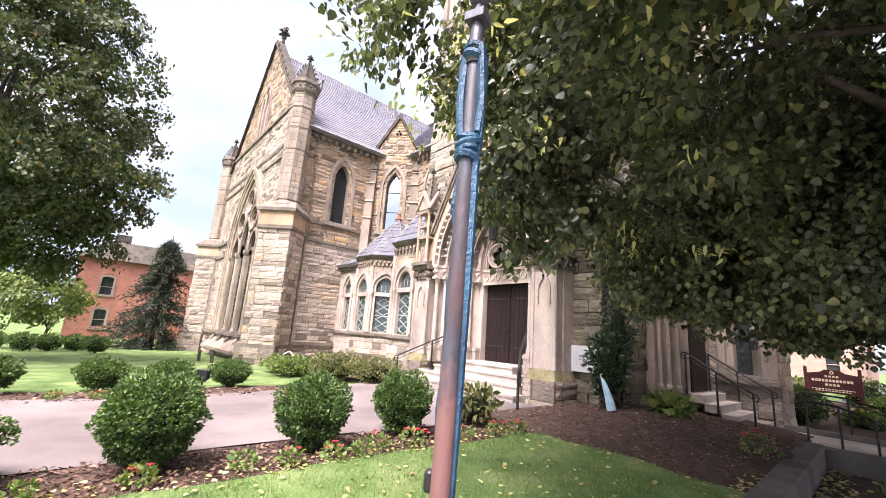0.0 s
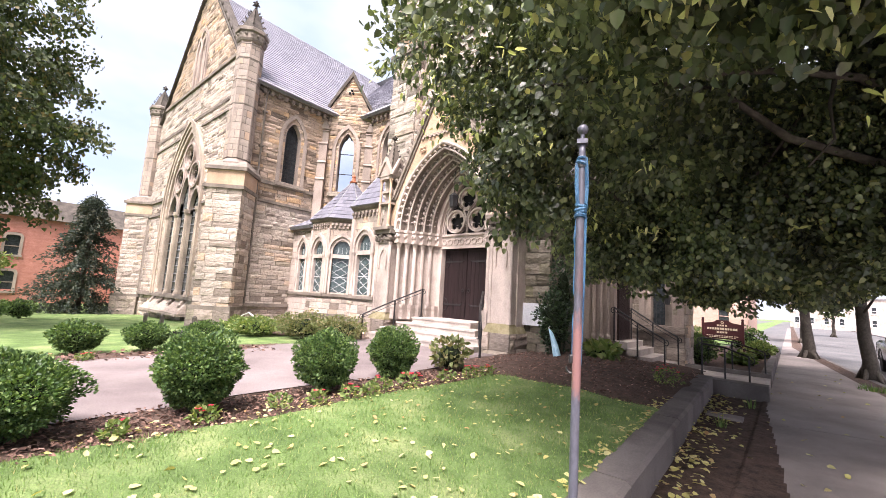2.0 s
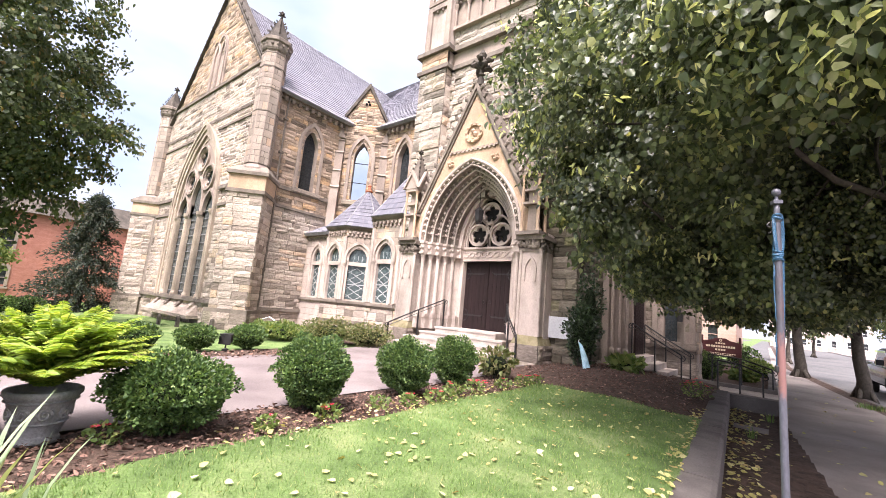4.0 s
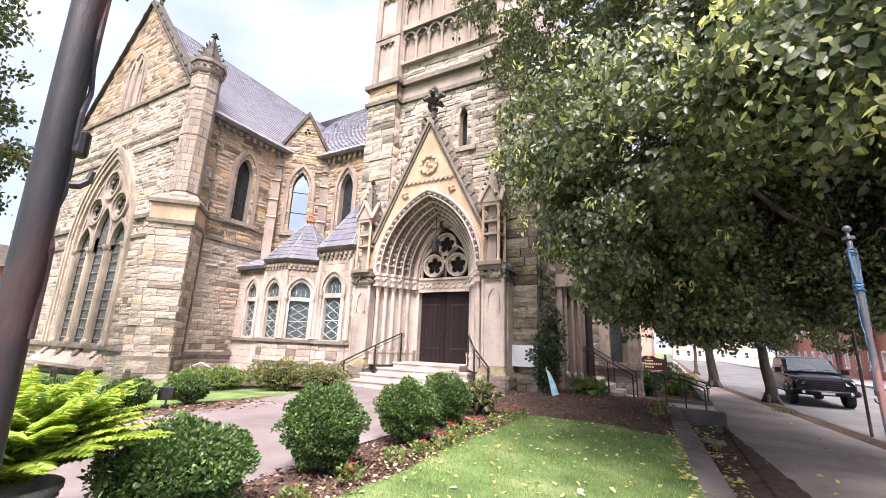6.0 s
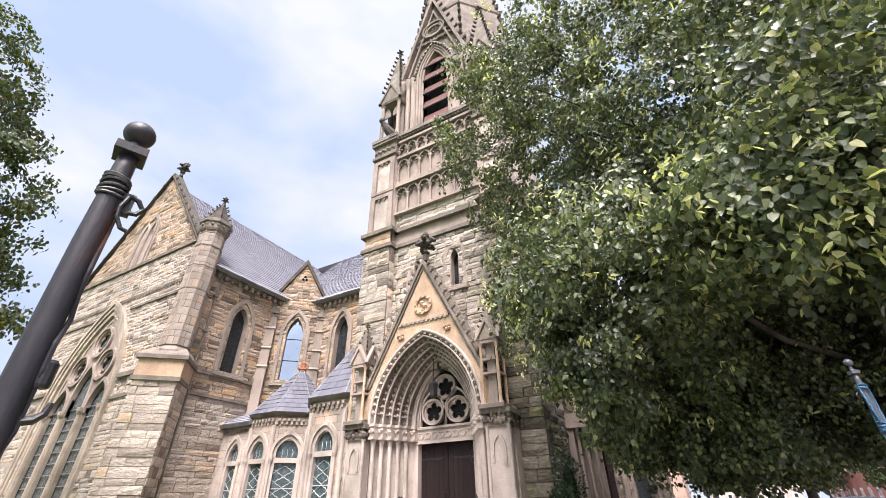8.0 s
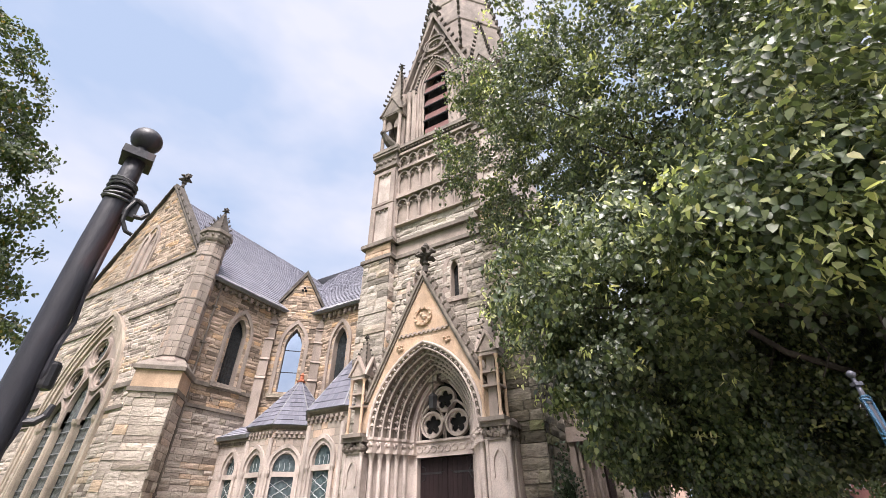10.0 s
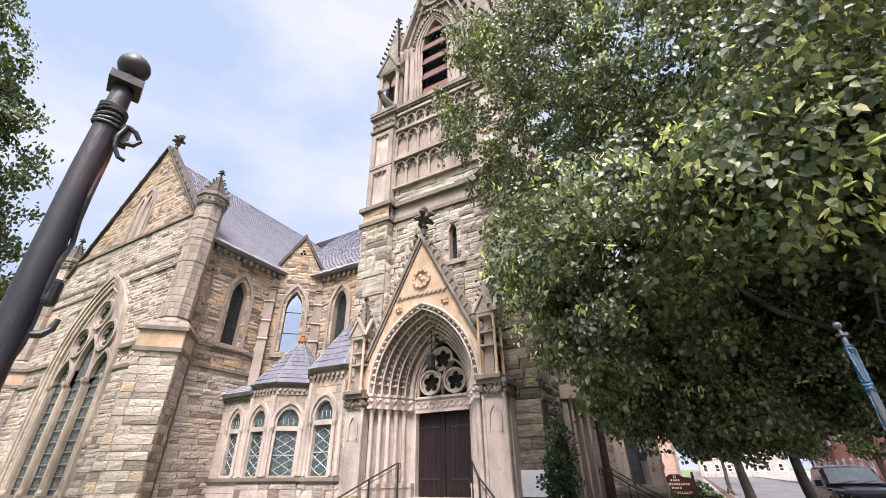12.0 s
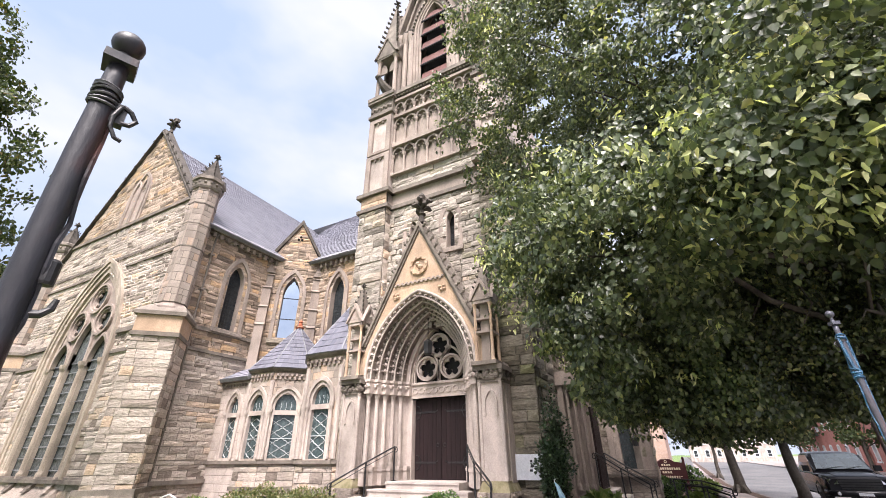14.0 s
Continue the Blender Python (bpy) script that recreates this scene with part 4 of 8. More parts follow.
def turret(x, y, az):
    """Diagonal buttress at a corner, carrying an octagonal turret with a crocketed spirelet."""
    P = plane_map(x, y, az)
    t = part("turret", (lambda q: (q.lathe([(0.66, 6.3), (0.66, 6.45), (0.52, 6.6), (0.47, 6.7), (0.47, 11.85), (0.56, 11.95), (0.60, 12.05), (0.60, 12.3), (0.68, 12.36), (0.68, 12.48), (0.56, 12.56)], (*P(0, 0, 0.05)[:2], 0), 8, radians(az + 22.5)), q)[1])(Geo()), DRESSED, church, "octagonal corner turret of dressed stone")
    for wside, uu, azz, width in ((0.8, 0.0, az, 0.68), (0.0, 0.68, az + 90, 0.0), (0.0, -0.68, az - 90, 0.0)):
        if width:
            masonry("buttress", church, plane_map(*P(0, 0, 0.78)[:2], az), GROUND, 5.3, lambda v: [(-0.7, 0.7)], STONE, course=(0.2, 0.33), length=(0.4, 0.95), thick=1.5, pick=lambda u, v: v > -0.5, most=80, label="broad diagonal buttress of large blocks")
    for s in (-1, 1):
        q = plane_map(*P(s * 0.7, 0, 0.78)[:2], az + 90 * s)
        masonry("buttress_side", church, q, GROUND, 5.3, (lambda v: [(0.0, 1.3)]) if s > 0 else (lambda v: [(-1.3, 0.0)]), STONE, course=(0.2, 0.33), length=(0.4, 0.8), thick=0.2, label="side of the buttress")
    q = Geo()
    q.box(-0.78, 0.78, 5.25, 5.4, -0.7, 0.9, P)
    q.box(-0.84, 0.84, 6.02, 6.16, -0.7, 0.94, P)
    q.hexa([P(-0.84, 6.16, -0.7), P(0.84, 6.16, -0.7), P(0.84, 6.16, 0.94), P(-0.84, 6.16, 0.94), P(-0.6, 6.5, -0.7), P(0.6, 6.5, -0.7), P(0.6, 6.5, 0.5), P(-0.6, 6.5, 0.5)])
    q.box(-0.82, 0.82, 0.35, 0.5, -0.9, 0.92, P)
    part("set_off", q, WEATHERED_AND_SHADE, t, "dark weathered set-offs")
    masonry("buttress_plinth", church, plane_map(*P(0, 0, 0.9)[:2], az), GROUND, 0.36, lambda v: [(-0.8, 0.8)], STONE_DARK, course=(0.3, 0.4), length=(0.5, 1.0), thick=1.2, label="plinth course of the buttress")
    for s in (-1, 1):
        masonry("plinth_side", church, plane_map(*P(s * 0.82, 0, 0.9)[:2], az + 90 * s), GROUND, 0.36, (lambda v: [(0.0, 1.5)]) if s > 0 else (lambda v: [(-1.5, 0.0)]), STONE_DARK, course=(0.3, 0.4), length=(0.5, 1.0), thick=0.2)
    q = Geo()
    q.box(-0.74, 0.74, 5.4, 6.02, -0.7, 0.84, P)
    part("cap_block", q, ORANGE, t, "ochre ashlar block under the set-off")
    cx, cy = P(0, 0, 0.05)[:2]
    for k in range(8):
        fa = az + 45 * k
        masonry("turret_face", church, plane_map(cx + 0.487 * math.cos(radians(fa)), cy + 0.487 * math.sin(radians(fa)), fa), 6.66, 11.85, lambda v: [(-0.198, 0.198)], ASHLAR, course=(0.24, 0.36), length=(0.3, 0.5), proud=(0.012, 0.022), thick=0.08, joint=0.024, label="ashlar facet of the turret")
    for k in range(8):
        q = Geo()
        a = radians(az + 22.5 + 45 * k)
        q.tube([(cx + 0.515 * math.cos(a), cy + 0.515 * math.sin(a), 6.7), (cx + 0.51 * math.cos(a), cy + 0.51 * math.sin(a), 11.9)], 0.032, 6)
        part("corner_shaft", q, DRESSED, t)
    q = Geo()
    for z in (9.0, 10.1, 11.1, 11.75):
        q.lathe([(0.52, z), (0.555, z + 0.03), (0.555, z + 0.07), (0.52, z + 0.1)], (cx, cy, 0), 8, radians(az + 22.5))
    q.lathe([(0.57, 11.93), (0.62, 12.03), (0.62, 12.3), (0.70, 12.35), (0.70, 12.5), (0.575, 12.58)], (cx, cy, 0), 8, radians(az + 22.5))
    for k in range(16):
        a = radians(az + 22.5 * k)
        q.ball((cx + 0.6 * math.cos(a), cy + 0.6 * math.sin(a), 12.18), 0.065, 6, 4)
    part("panel_bands", q, WEATHERED_AND_SHADE, t, "dark carved bands")
    sp = part("spirelet", (lambda q: (q.lathe([(0.56, 12.53), (0.52, 12.62), (0.07, 13.75)], (cx, cy, 0), 8, radians(az + 22.5)), q)[1])(Geo()), SOOT, t, "dark crocketed stone spirelet")
    for k in range(8):
        a = radians(az + 22.5 + 45 * k)
        for j in range(4):
            q = Geo()
            r = 0.5 - 0.108 * j
            crocket(q, (cx + r * math.cos(a), cy + r * math.sin(a), 12.72 + 0.25 * j), 0.075, (math.cos(a), math.sin(a), 0))
            part("crocket", q, SOOT, sp)
    part("finial", finial_geo((cx, cy, 13.65), 0.34), SOOT, t)
    return t


turret(SIDE_X, GY, 315)
turret(2 * GX - SIDE_X, GY, 225)


# ---- low bays beside the portal ----
def bay_window(parent, P, cu, hw):
    """Two-tier window: leaded light, stone transom, arched head."""
    q = Geo()
    q.prism(arch_line(cu, hw - 0.01, 1.24, 3.06, 3.57), -0.13, -0.10, P)
    w = part("window", q, GLASS_BLUE, parent, "stained glass behind pale storm glazing")
    q = Geo()
    q.band(arch_line(cu, hw - 0.02, 1.24, 3.06, 3.55), arch_line(cu, hw + 0.10, 1.24, 3.06, 3.70), -0.16, 0.03, P)
    q.band(arch_line(cu, hw + 0.10, 2.85, 3.06, 3.70), arch_line(cu, hw + 0.20, 2.85, 3.06, 3.84), -0.05, 0.09, P)
    q.box(cu - hw, cu + hw, 2.76, 2.92, -0.14, 0.02, P)
    part("window_frame", q, PALE, w)
    q = Geo()
    for s in (-1, 1):
        q.lathe([(0.06, 1.28), (0.06, 1.36), (0.045, 1.42), (0.045, 2.72), (0.085, 2.85), (0.09, 2.97)], (0, 0, 0), 8, P=lambda x, y, z, s=s: P(cu + s * (hw + 0.13) + x, z, 0.05 + y))
    part("colonnettes", q, PALE, w)
    q = Geo()
    for j in range(4):
        zc = 1.46 + 0.345 * j
        for sgn in (-1, 1):
            # two wavy cames that cross between the foiled lozenges
            q.tube([P(cu + sgn * hw * f, zc + dz, -0.088) for f, dz in ((0.02, -0.16), (0.22, -0.12), (0.30, -0.085), (0.48, -0.075), (0.55, -0.03), (0.66, 0.0), (0.55, 0.03), (0.48, 0.075), (0.30, 0.085), (0.22, 0.12), (0.02, 0.16))], 0.013, 4)
            q.tube([P(cu + sgn * hw * 0.66, zc, -0.09), P(cu + sgn * hw * 0.96, zc + 0.07, -0.09)], 0.008, 4)
            q.tube([P(cu + sgn * hw * 0.66, zc, -0.09), P(cu + sgn * hw * 0.96, zc - 0.07, -0.09)], 0.008, 4)
    for k in range(3):
        u = cu + hw * (k - 1) * 0.45
        q.tube([P(u, 2.95, -0.09), P(u + 0.02, 3.1, -0.09), P(u - 0.02, 3.22, -0.09)], 0.008, 4)
    q.box(cu - hw, cu + hw, 1.94, 1.965, -0.10, -0.07, P)
    part("leading", q, LEAD_CAME, w, "pale lattice of lead cames")
    return w


def bay(cx, cy, R, eave, tip, faces, tip_red=True):
    body = part("bay", (lambda q: (q.lathe([(R * 0.8, GROUND), (R * 0.8, eave)], (cx, cy, 0), 8, radians(22.5)), q)[1])(Geo()), DARK, church, "low polygonal bay with a pointed slate roof")
    ap = R * math.cos(radians(22.5))
    hs = R * math.sin(radians(22.5))
    for az, hw in faces:
        P = plane_map(cx + ap * math.cos(radians(az)), cy + ap * math.sin(radians(az)), az)
        masonry("bay_base", church, P, GROUND, 1.05, lambda v: [(-hs, hs)], STONE, course=(0.22, 0.32), length=(0.35, 0.7), thick=0.25, pick=lambda u, v: True, most=30, label="rubble base of the bay")
        masonry("bay_wall", church, P, 1.05, eave, lambda v: cut([(-hs, hs)], [(0, hw, 1.24, 3.06, 3.58)], v), ASHLAR, course=(0.22, 0.32), length=(0.25, 0.6), proud=(0.008, 0.02), thick=0.25, label="pale ashlar bay wall")
        bay_window(church, P, 0, hw)
        q = Geo()
        q.box(-hs - 0.03, hs + 0.03, 1.13, 1.24, -0.2, 0.11, P)
        q.box(-hs - 0.04, hs + 0.04, 0.3, 0.42, -0.2, 0.1, P)
        part("window_sill", q, WEATHERED_AND_SHADE, body)
        q = Geo()
        n = 7
        for k in range(n):
            u = -hs + 2 * hs * (k + 0.5) / n
            for z in (eave - 0.36, eave - 0.24):
                q.box(u - hs / n * 0.5 + (0.06 if z > eave - 0.3 else 0), u + hs / n * 0.5 + (0.06 if z > eave - 0.3 else 0), z, z + 0.1, 0, 0.07 + (eave - z < 0.3) * 0.04, P)
        part("dentil_band", q, DRESSED, body)
        q = Geo()
        q.lathe([(0.09, 1.28), (0.09, eave - 0.4)], (*P(-hs, 0, 0.0)[:2], 0), 8)
        part("corner_shaft", q, PALE, body)
    q = Geo()
    q.lathe([(R + 0.06, eave - 0.07), (R + 0.15, eave), (R + 0.18, eave + 0.05)], (cx, cy, 0), 8, radians(22.5))
    part("eaves", q, WEATHERED_AND_SHADE, body)
    r0 = (R + 0.20)
    for k in range(8):
        a0, a1 = radians(22.5 + 45 * k), radians(67.5 + 45 * k)
        p0 = (cx + r0 * math.cos(a0), cy + r0 * math.sin(a0), eave + 0.06)
        p1 = (cx + r0 * math.cos(a1), cy + r0 * math.sin(a1), eave + 0.06)
        t = (cx, cy, tip)
        roof_slates("bay_roof", church, p0, p1, t, t, 11, 6, mat=SLATE_BAY_SHADED, thick=0.03, label="pointed slate roof of the bay")
        q = Geo()
        q.tube([p0, t], 0.035, 6)
        part("hip_roll", q, LEAD, body)
    q = Geo()
    q.lathe([(0.16, tip - 0.12), (0.2, tip - 0.06), (0.10, tip), (0.07, tip + 0.16), (0.1, tip + 0.2), (0.02, tip + 0.32)], (cx, cy, 0), 8)
    part("finial", q, COPPER, body, "small red terracotta finial")
    return body


bay(-7.62, 0.98, 1.62, 4.4, 6.6, ((270, 0.36), (315, 0.40), (0, 0.34)))
bay(-4.0, 0.9, 1.95, 4.55, 7.6, ((225, 0.36), (270, 0.40), (315, 0.36)))
PL = plane_map(0, -0.47, 270)
masonry("link_wall", church, PL, GROUND, 4.2, lambda v: cut([(SIDE_X, -8.3)], [(-9.0, 0.3, 1.24, 3.06, 3.58)], v), PALE, course=(0.24, 0.34), length=(0.3, 0.6), proud=(0.01, 0.02), thick=0.25, label="short pale wall between bay and transept", core=DRESSED)
bay_window(church, PL, -9.0, 0.28)
g = Geo()
g.box(SIDE_X, -8.3, 1.13, 1.24, -0.1, 0.11, PL)
g.box(SIDE_X, -8.3, 4.1, 4.24, -0.1, 0.2, PL)
for k in range(9):
    g.box(SIDE_X + 0.1 + 0.18 * k, SIDE_X + 0.2 + 0.18 * k, 3.92, 4.02, -0.02, 0.07, PL)
part("string_course", g, WEATHERED_AND_SHADE, church)
roof_slates("link_roof", church, PL(SIDE_X, 4.22, 0.28), PL(-8.2, 4.22, 0.28), PL(-8.2, 4.85, -0.9), PL(SIDE_X, 4.85, -0.9), 5, 7, thick=0.03)

# ---- tower ----
CX = 0.10
TL, TR, BL, BR = -3.2, 3.4, -1.9, 2.1
big = dict(course=(0.22, 0.36), length=(0.4, 0.95), proud=(0.04, 0.13))
PTB = plane_map(0, -0.8, 270)
PTW = plane_map(0, -0.45, 270)
masonry("tower_buttress", church, PTB, GROUND, 10.2, lambda v: [(TL, BL)], STONE_GREY, thick=1.0, pick=lambda u, v: v > 2, most=60, label="clasping tower buttress of rock-faced blocks", **big)
masonry("tower_buttress", church, PTB, GROUND, 10.2, lambda v: [(BR, TR)], MOSS_STONE, thick=1.0, pick=lambda u, v: v > -0.5, most=60, label="mossy clasping tower buttress of rock-faced blocks", **big)
lans = [(0.80, 0.17, 7.85, 9.05, 9.42), (-0.78, 0.17, 7.85, 9.05, 9.42)]
masonry("tower_wall", church, PTW, GROUND, 10.2, lambda v: cut([(BL, BR)], lans + [(CX, 1.6, 0, 3.4, 5.2)], v), STONE_GREY, course=(0.15, 0.26), length=(0.25, 0.65), proud=(0.03, 0.11), joint=0.022, pick=lambda u, v: v > 5.5, most=200, label="rock-faced sandstone tower wall")
PTE = plane_map(TR, 0, 0)
masonry("tower_side", church, PTE, GROUND, 10.2, lambda v: [(-0.8, 5.8)], MOSS_STONE, thick=0.6, label="east side of the tower", **big)
masonry("tower_buttress_side", church, plane_map(BL, 0, 0), GROUND, 10.2, lambda v: [(-0.8, -0.45)], STONE, course=(0.34, 0.46), length=(0.4, 0.5), thick=0.2)
masonry("tower_buttress_side", church, plane_map(TL, 0, 180), GROUND, 10.2, lambda v: [(-5.8, 0.8)], STONE, thick=0.5, **big)
for lw in lans:
    lancet_window(church, PTW, *lw, DARK, CAME_DARK, proud=0.05)
g = Geo()
for z0, z1, o in ((10.2, 10.36, 0.12), (10.95, 11.12, 0.16)):
    for a, b, y in ((TL, BL, -0.8), (BL, BR, -0.45), (BR, TR, -0.8)):
        g.box(a - o, b + o, y - o, 5.8, z0, z1)
part("string_course", g, WEATHERED_AND_SHADE, church)
g = Geo()
g.box(TL, BL, -0.78, 5.7, 10.36, 10.95)
g.box(BL, BR, -0.43, 5.7, 10.36, 16.6)
g.box(BR, TR, -0.78, 5.7, 10.36, 10.95)
part("tower_core", g, DRESSED, church)
masonry("tower_band", church, PTB, 10.36, 10.95, lambda v: [(TL, BL), (BR, TR)], ORANGE, course=(0.28, 0.3), length=(0.5, 0.9), thick=0.1)
for z0, z1 in ((11.12, 11.9),):
    masonry("tower_belt", church, PTW, z0, z1, lambda v: [(BL, BR)], STONE_GREY, thick=0.1, **big)
# panelled buttress tops
for a, b in ((TL + 0.06, BL - 0.04), (BR + 0.04, TR - 0.06)):
    g = Geo()
    g.box(a, b, -0.72, 5.6, 11.12, 15.5)
    tb = part("buttress_pier", g, PALE, church, "smooth ashlar pier with sunk panels")
    P = plane_map((a + b) / 2, -0.72, 270)
    h = (b - a) / 2
    g = Geo()
    for z0, z1 in ((11.32, 12.95), (13.42, 15.1)):
        g.box(-h, -h + 0.24, z0 - 0.06, z1, 0, 0.1, P)
        g.box(h - 0.24, h, z0 - 0.06, z1, 0, 0.1, P)
        g.box(-h, h, z1, z1 + 0.2, 0, 0.1, P)
        g.box(-h, h, z0 - 0.2, z0 - 0.06, 0, 0.1, P)
        for q in (-1, 0, 1):
            g.band(arch_line(q * 0.27, 0.11, z1 - 0.12, z1 - 0.08, z1 + 0.05, 4), arch_line(q * 0.27, 0.14, z1 - 0.12, z1 - 0.08, z1 + 0.09, 4), 0.0, 0.08, P)
    part("panel_frame", g, DRESSED, tb)
    g = Geo()
    g.box(-h - 0.08, h + 0.08, 15.45, 15.6, -1, 0.16, P)
    g.box(-h - 0.03, h + 0.03, 15.6, 16.35, -1, 0.06, P)
    g.box(-h - 0.14, h + 0.14, 16.35, 16.5, -1, 0.2, P)
    g.box(-h - 0.14, h + 0.14, 16.5, 16.72, -1, 0.24, P)
    part("cornice", g, WEATHERED_AND_SHADE, tb, "dark moulded cornice")
    g = Geo()
    for q in range(9):
        g.ball(P(-h * 0.88 + q * h * 0.22, 15.9 + 0.1 * (q % 2), 0.06), 0.085, 7, 4)
    g.box(-h, h, 15.68, 15.74, 0.05, 0.1, P)
    part("carved_frieze", g, WEATHERED_AND_SHADE, tb)
# blind arcades
def arcade(z0, z1, n, depth):
    w = (BR - BL) / n
    base = Geo()
    base.box(BL, BR, z0 - 0.1, z0, 0, depth + 0.05, PTW)
    base.box(BL, BR, z1 + 0.38, z1 + 0.52, 0, depth + 0.08, PTW)
    arc = part("blind_arcade", base, DRESSED, church, "blind arcade of slender shafts and trefoil heads")
    for k in range(n + 1):
        u = BL + w * k
        q = Geo()
        q.lathe([(0.085, z0), (0.085, z0 + 0.08), (0.055, z0 + 0.14), (0.05, z1 - 0.2), (0.09, z1 - 0.08), (0.095, z1)], (0, 0, 0), 8, P=lambda x, y, z, u=u: PTW(u + x, z, depth * 0.5 + y))
        part("shaft", q, DRESSED, arc)
        if k < n:
            q = Geo()
            cu = u + w / 2
            q.band(arch_line(cu, w / 2 - 0.07, z1, z1 + 0.02, z1 + 0.26, 5), arch_line(cu, w / 2 + 0.01, z1, z1 + 0.02, z1 + 0.36, 5), 0, depth, PTW)
            for s in (-1, 1):
                q.ball(PTW(cu + s * w * 0.22, z1 + 0.05, depth * 0.5), 0.06, 6, 4)
            part("arch_head", q, WEATHERED_AND_SHADE, arc)
arcade(11.95, 13.0, 7, 0.16)
arcade(13.65, 14.75, 7, 0.14)
arcade(15.3, 15.75, 8, 0.16)
g = Geo()
for z0, z1, o in ((16.2, 16.35, 0.2), (16.5, 16.72, 0.34)):
    g.box(BL, BR, z0, z1, -0.5, o, PTW)
for k in range(26):
    u = BL + 0.08 + k * (BR - BL - 0.16) / 25
    g.ball(PTW(u, 16.43, 0.24), 0.07, 6, 4)
part("cornice", g, WEATHERED_AND_SHADE, church)

# belfry and spire
PB = plane_map(CX - 0.25, -0.05, 270)
bel = Geo()
BELL = (0, 0.72, 17.6, 21.2, 23.4)
pierced(bel, PB, 16.7, 23.6, lambda v: cut([(-2.2, 2.2)], [BELL], v), -0.5, 0, 0.1)
bel.box(CX - 2.6, CX - 2.1, 0.4, 5.3, 16.7, 23.0)
bel.box(CX + 2.1, CX + 2.6, 0.4, 5.3, 16.7, 23.0)
bel.box(CX - 2.2, CX + 2.2, 4.9, 5.3, 16.7, 23.0)
belfry = part("belfry", bel, BELFRY_STONE, church, "belfry stage with louvred opening")
g = Geo()
for i in range(4):
    a, b = 0.72 + 0.13 * i, 0.85 + 0.13 * i
    g.band(arch_line(0, a, 17.2, 21.2, 23.4 + 0.17 * i, 10), arch_line(0, b, 17.2, 21.2, 23.57 + 0.17 * i, 10), -0.3 + 0.1 * i, 0.02 + 0.06 * i, PB)
part("belfry_arch", g, DRESSED, belfry, "recessed moulded arch")
g = Geo()
for i in range(22):
    for s in (-1, 1):
        pts = arch_line(0, 1.15, 21.2, 21.2, 23.9, 11)
        q = pts[min(len(pts) - 1, i)]
        g.ball(PB(s * abs(q[0]), q[1], 0.2), 0.07, 5, 3)
part("arch_beading", g, SOOT, belfry)
for s in (-1, 1):
    for u, rad in ((1.32, 0.11), (1.62, 0.13), (1.98, 0.15)):
        g = Geo()
        g.lathe([(rad * 1.5, 16.75), (rad * 1.5, 17.0), (rad, 17.15), (rad * 0.95, 20.7), (rad * 1.2, 20.85), (rad * 1.75, 21.25), (rad * 1.8, 21.45)], (0, 0, 0), 8, P=lambda x, y, z, u=u, s=s: PB(s * u + x, z, 0.12 + y))
        part("belfry_shaft", g, DRESSED, belfry, "slender shaft with a carved capital")
    g = Geo()
    for k in range(12):
        g.box(min(s * 1.18, s * 2.2), max(s * 1.18, s * 2.2), 17.3 + 0.3 * k, 17.315 + 0.3 * k, 0.0, 0.012, PB)
    for k in range(9):
        g.ball(PB(s * (1.2 + 0.12 * k), 21.55, 0.2), 0.11, 6, 4)
    part("block_joints", g, SOOT, belfry, "dark bed joints and leafy capital band")
for k in range(5):
    z = 17.55 + k * 1.15
    g = Geo()
    g.hexa([PB(-0.75, z, -0.02), PB(0.75, z, -0.02), PB(0.75, z + 0.08, 0.02), PB(-0.75, z + 0.08, 0.02), PB(-0.75, z + 0.70, -0.20), PB(0.75, z + 0.70, -0.20), PB(0.75, z + 0.76, -0.15), PB(-0.75, z + 0.76, -0.15)])
    lv = part("louvre", g, LOUVRE, belfry, "sloping red slate louvre")
    g = Geo()
    for q in range(12):
        g.ball(PB(-0.68 + q * 0.124, z + 0.0, 0.02), 0.075, 6, 4)
    part("louvre_fringe", g, CAME_DARK, lv)
g = Geo()
g.box(-0.75, 0.75, 17.0, 23.2, -0.7, -0.52, PB)
part("belfry_shade", g, DARK, belfry)
g = Geo()
gl = [(-1.95, 21.6), (0, 28.4), (1.95, 21.6)]
g.band(gl, [(-2.15, 21.6), (0, 29.0), (2.15, 21.6)], -0.4, 0.3, PB)
g.band([(-1.6, 21.6), (0, 27.2), (1.6, 21.6)], [(-1.72, 21.6), (0, 27.6), (1.72, 21.6)], 0.0, 0.16, PB)
gb = part("belfry_gable", g, BELFRY_STONE, church, "steep crocketed gable over the belfry")
g = Geo()
pierced(g, PB, 23.4, 28.4, lambda v: cut([(-1.95 * (28.4 - v) / 6.8, 1.95 * (28.4 - v) / 6.8)], [BELL], v), -0.35, -0.02, 0.15)
ring(g, PB, 0, 25.4, 0.42, 0.58, -0.02, 0.12)
ring(g, PB, 0, 25.4, 0.66, 0.76, -0.02, 0.2)
for dz, half in ((24.75, 1.0), (24.2, 1.25)):
    for k in range(15):
        u = -half + 2 * half * k / 14
        g.box(u - half / 18, u + half / 18, dz + (0.07 if k % 2 else 0.0), dz + 0.15 + (0.07 if k % 2 else 0.0), -0.02, 0.14, PB)
for q in foils(0, 25.4, 0.45, 3):
    ring(g, PB, q[0], q[1], q[2] * 0.8, q[2], 0, 0.06, 10)
for k in range(9):
    g.ball(PB(-0.95 + k * 0.24, 24.45, 0.05), 0.12, 6, 4)
part("gable_panel", g, BELFRY_STONE, gb)
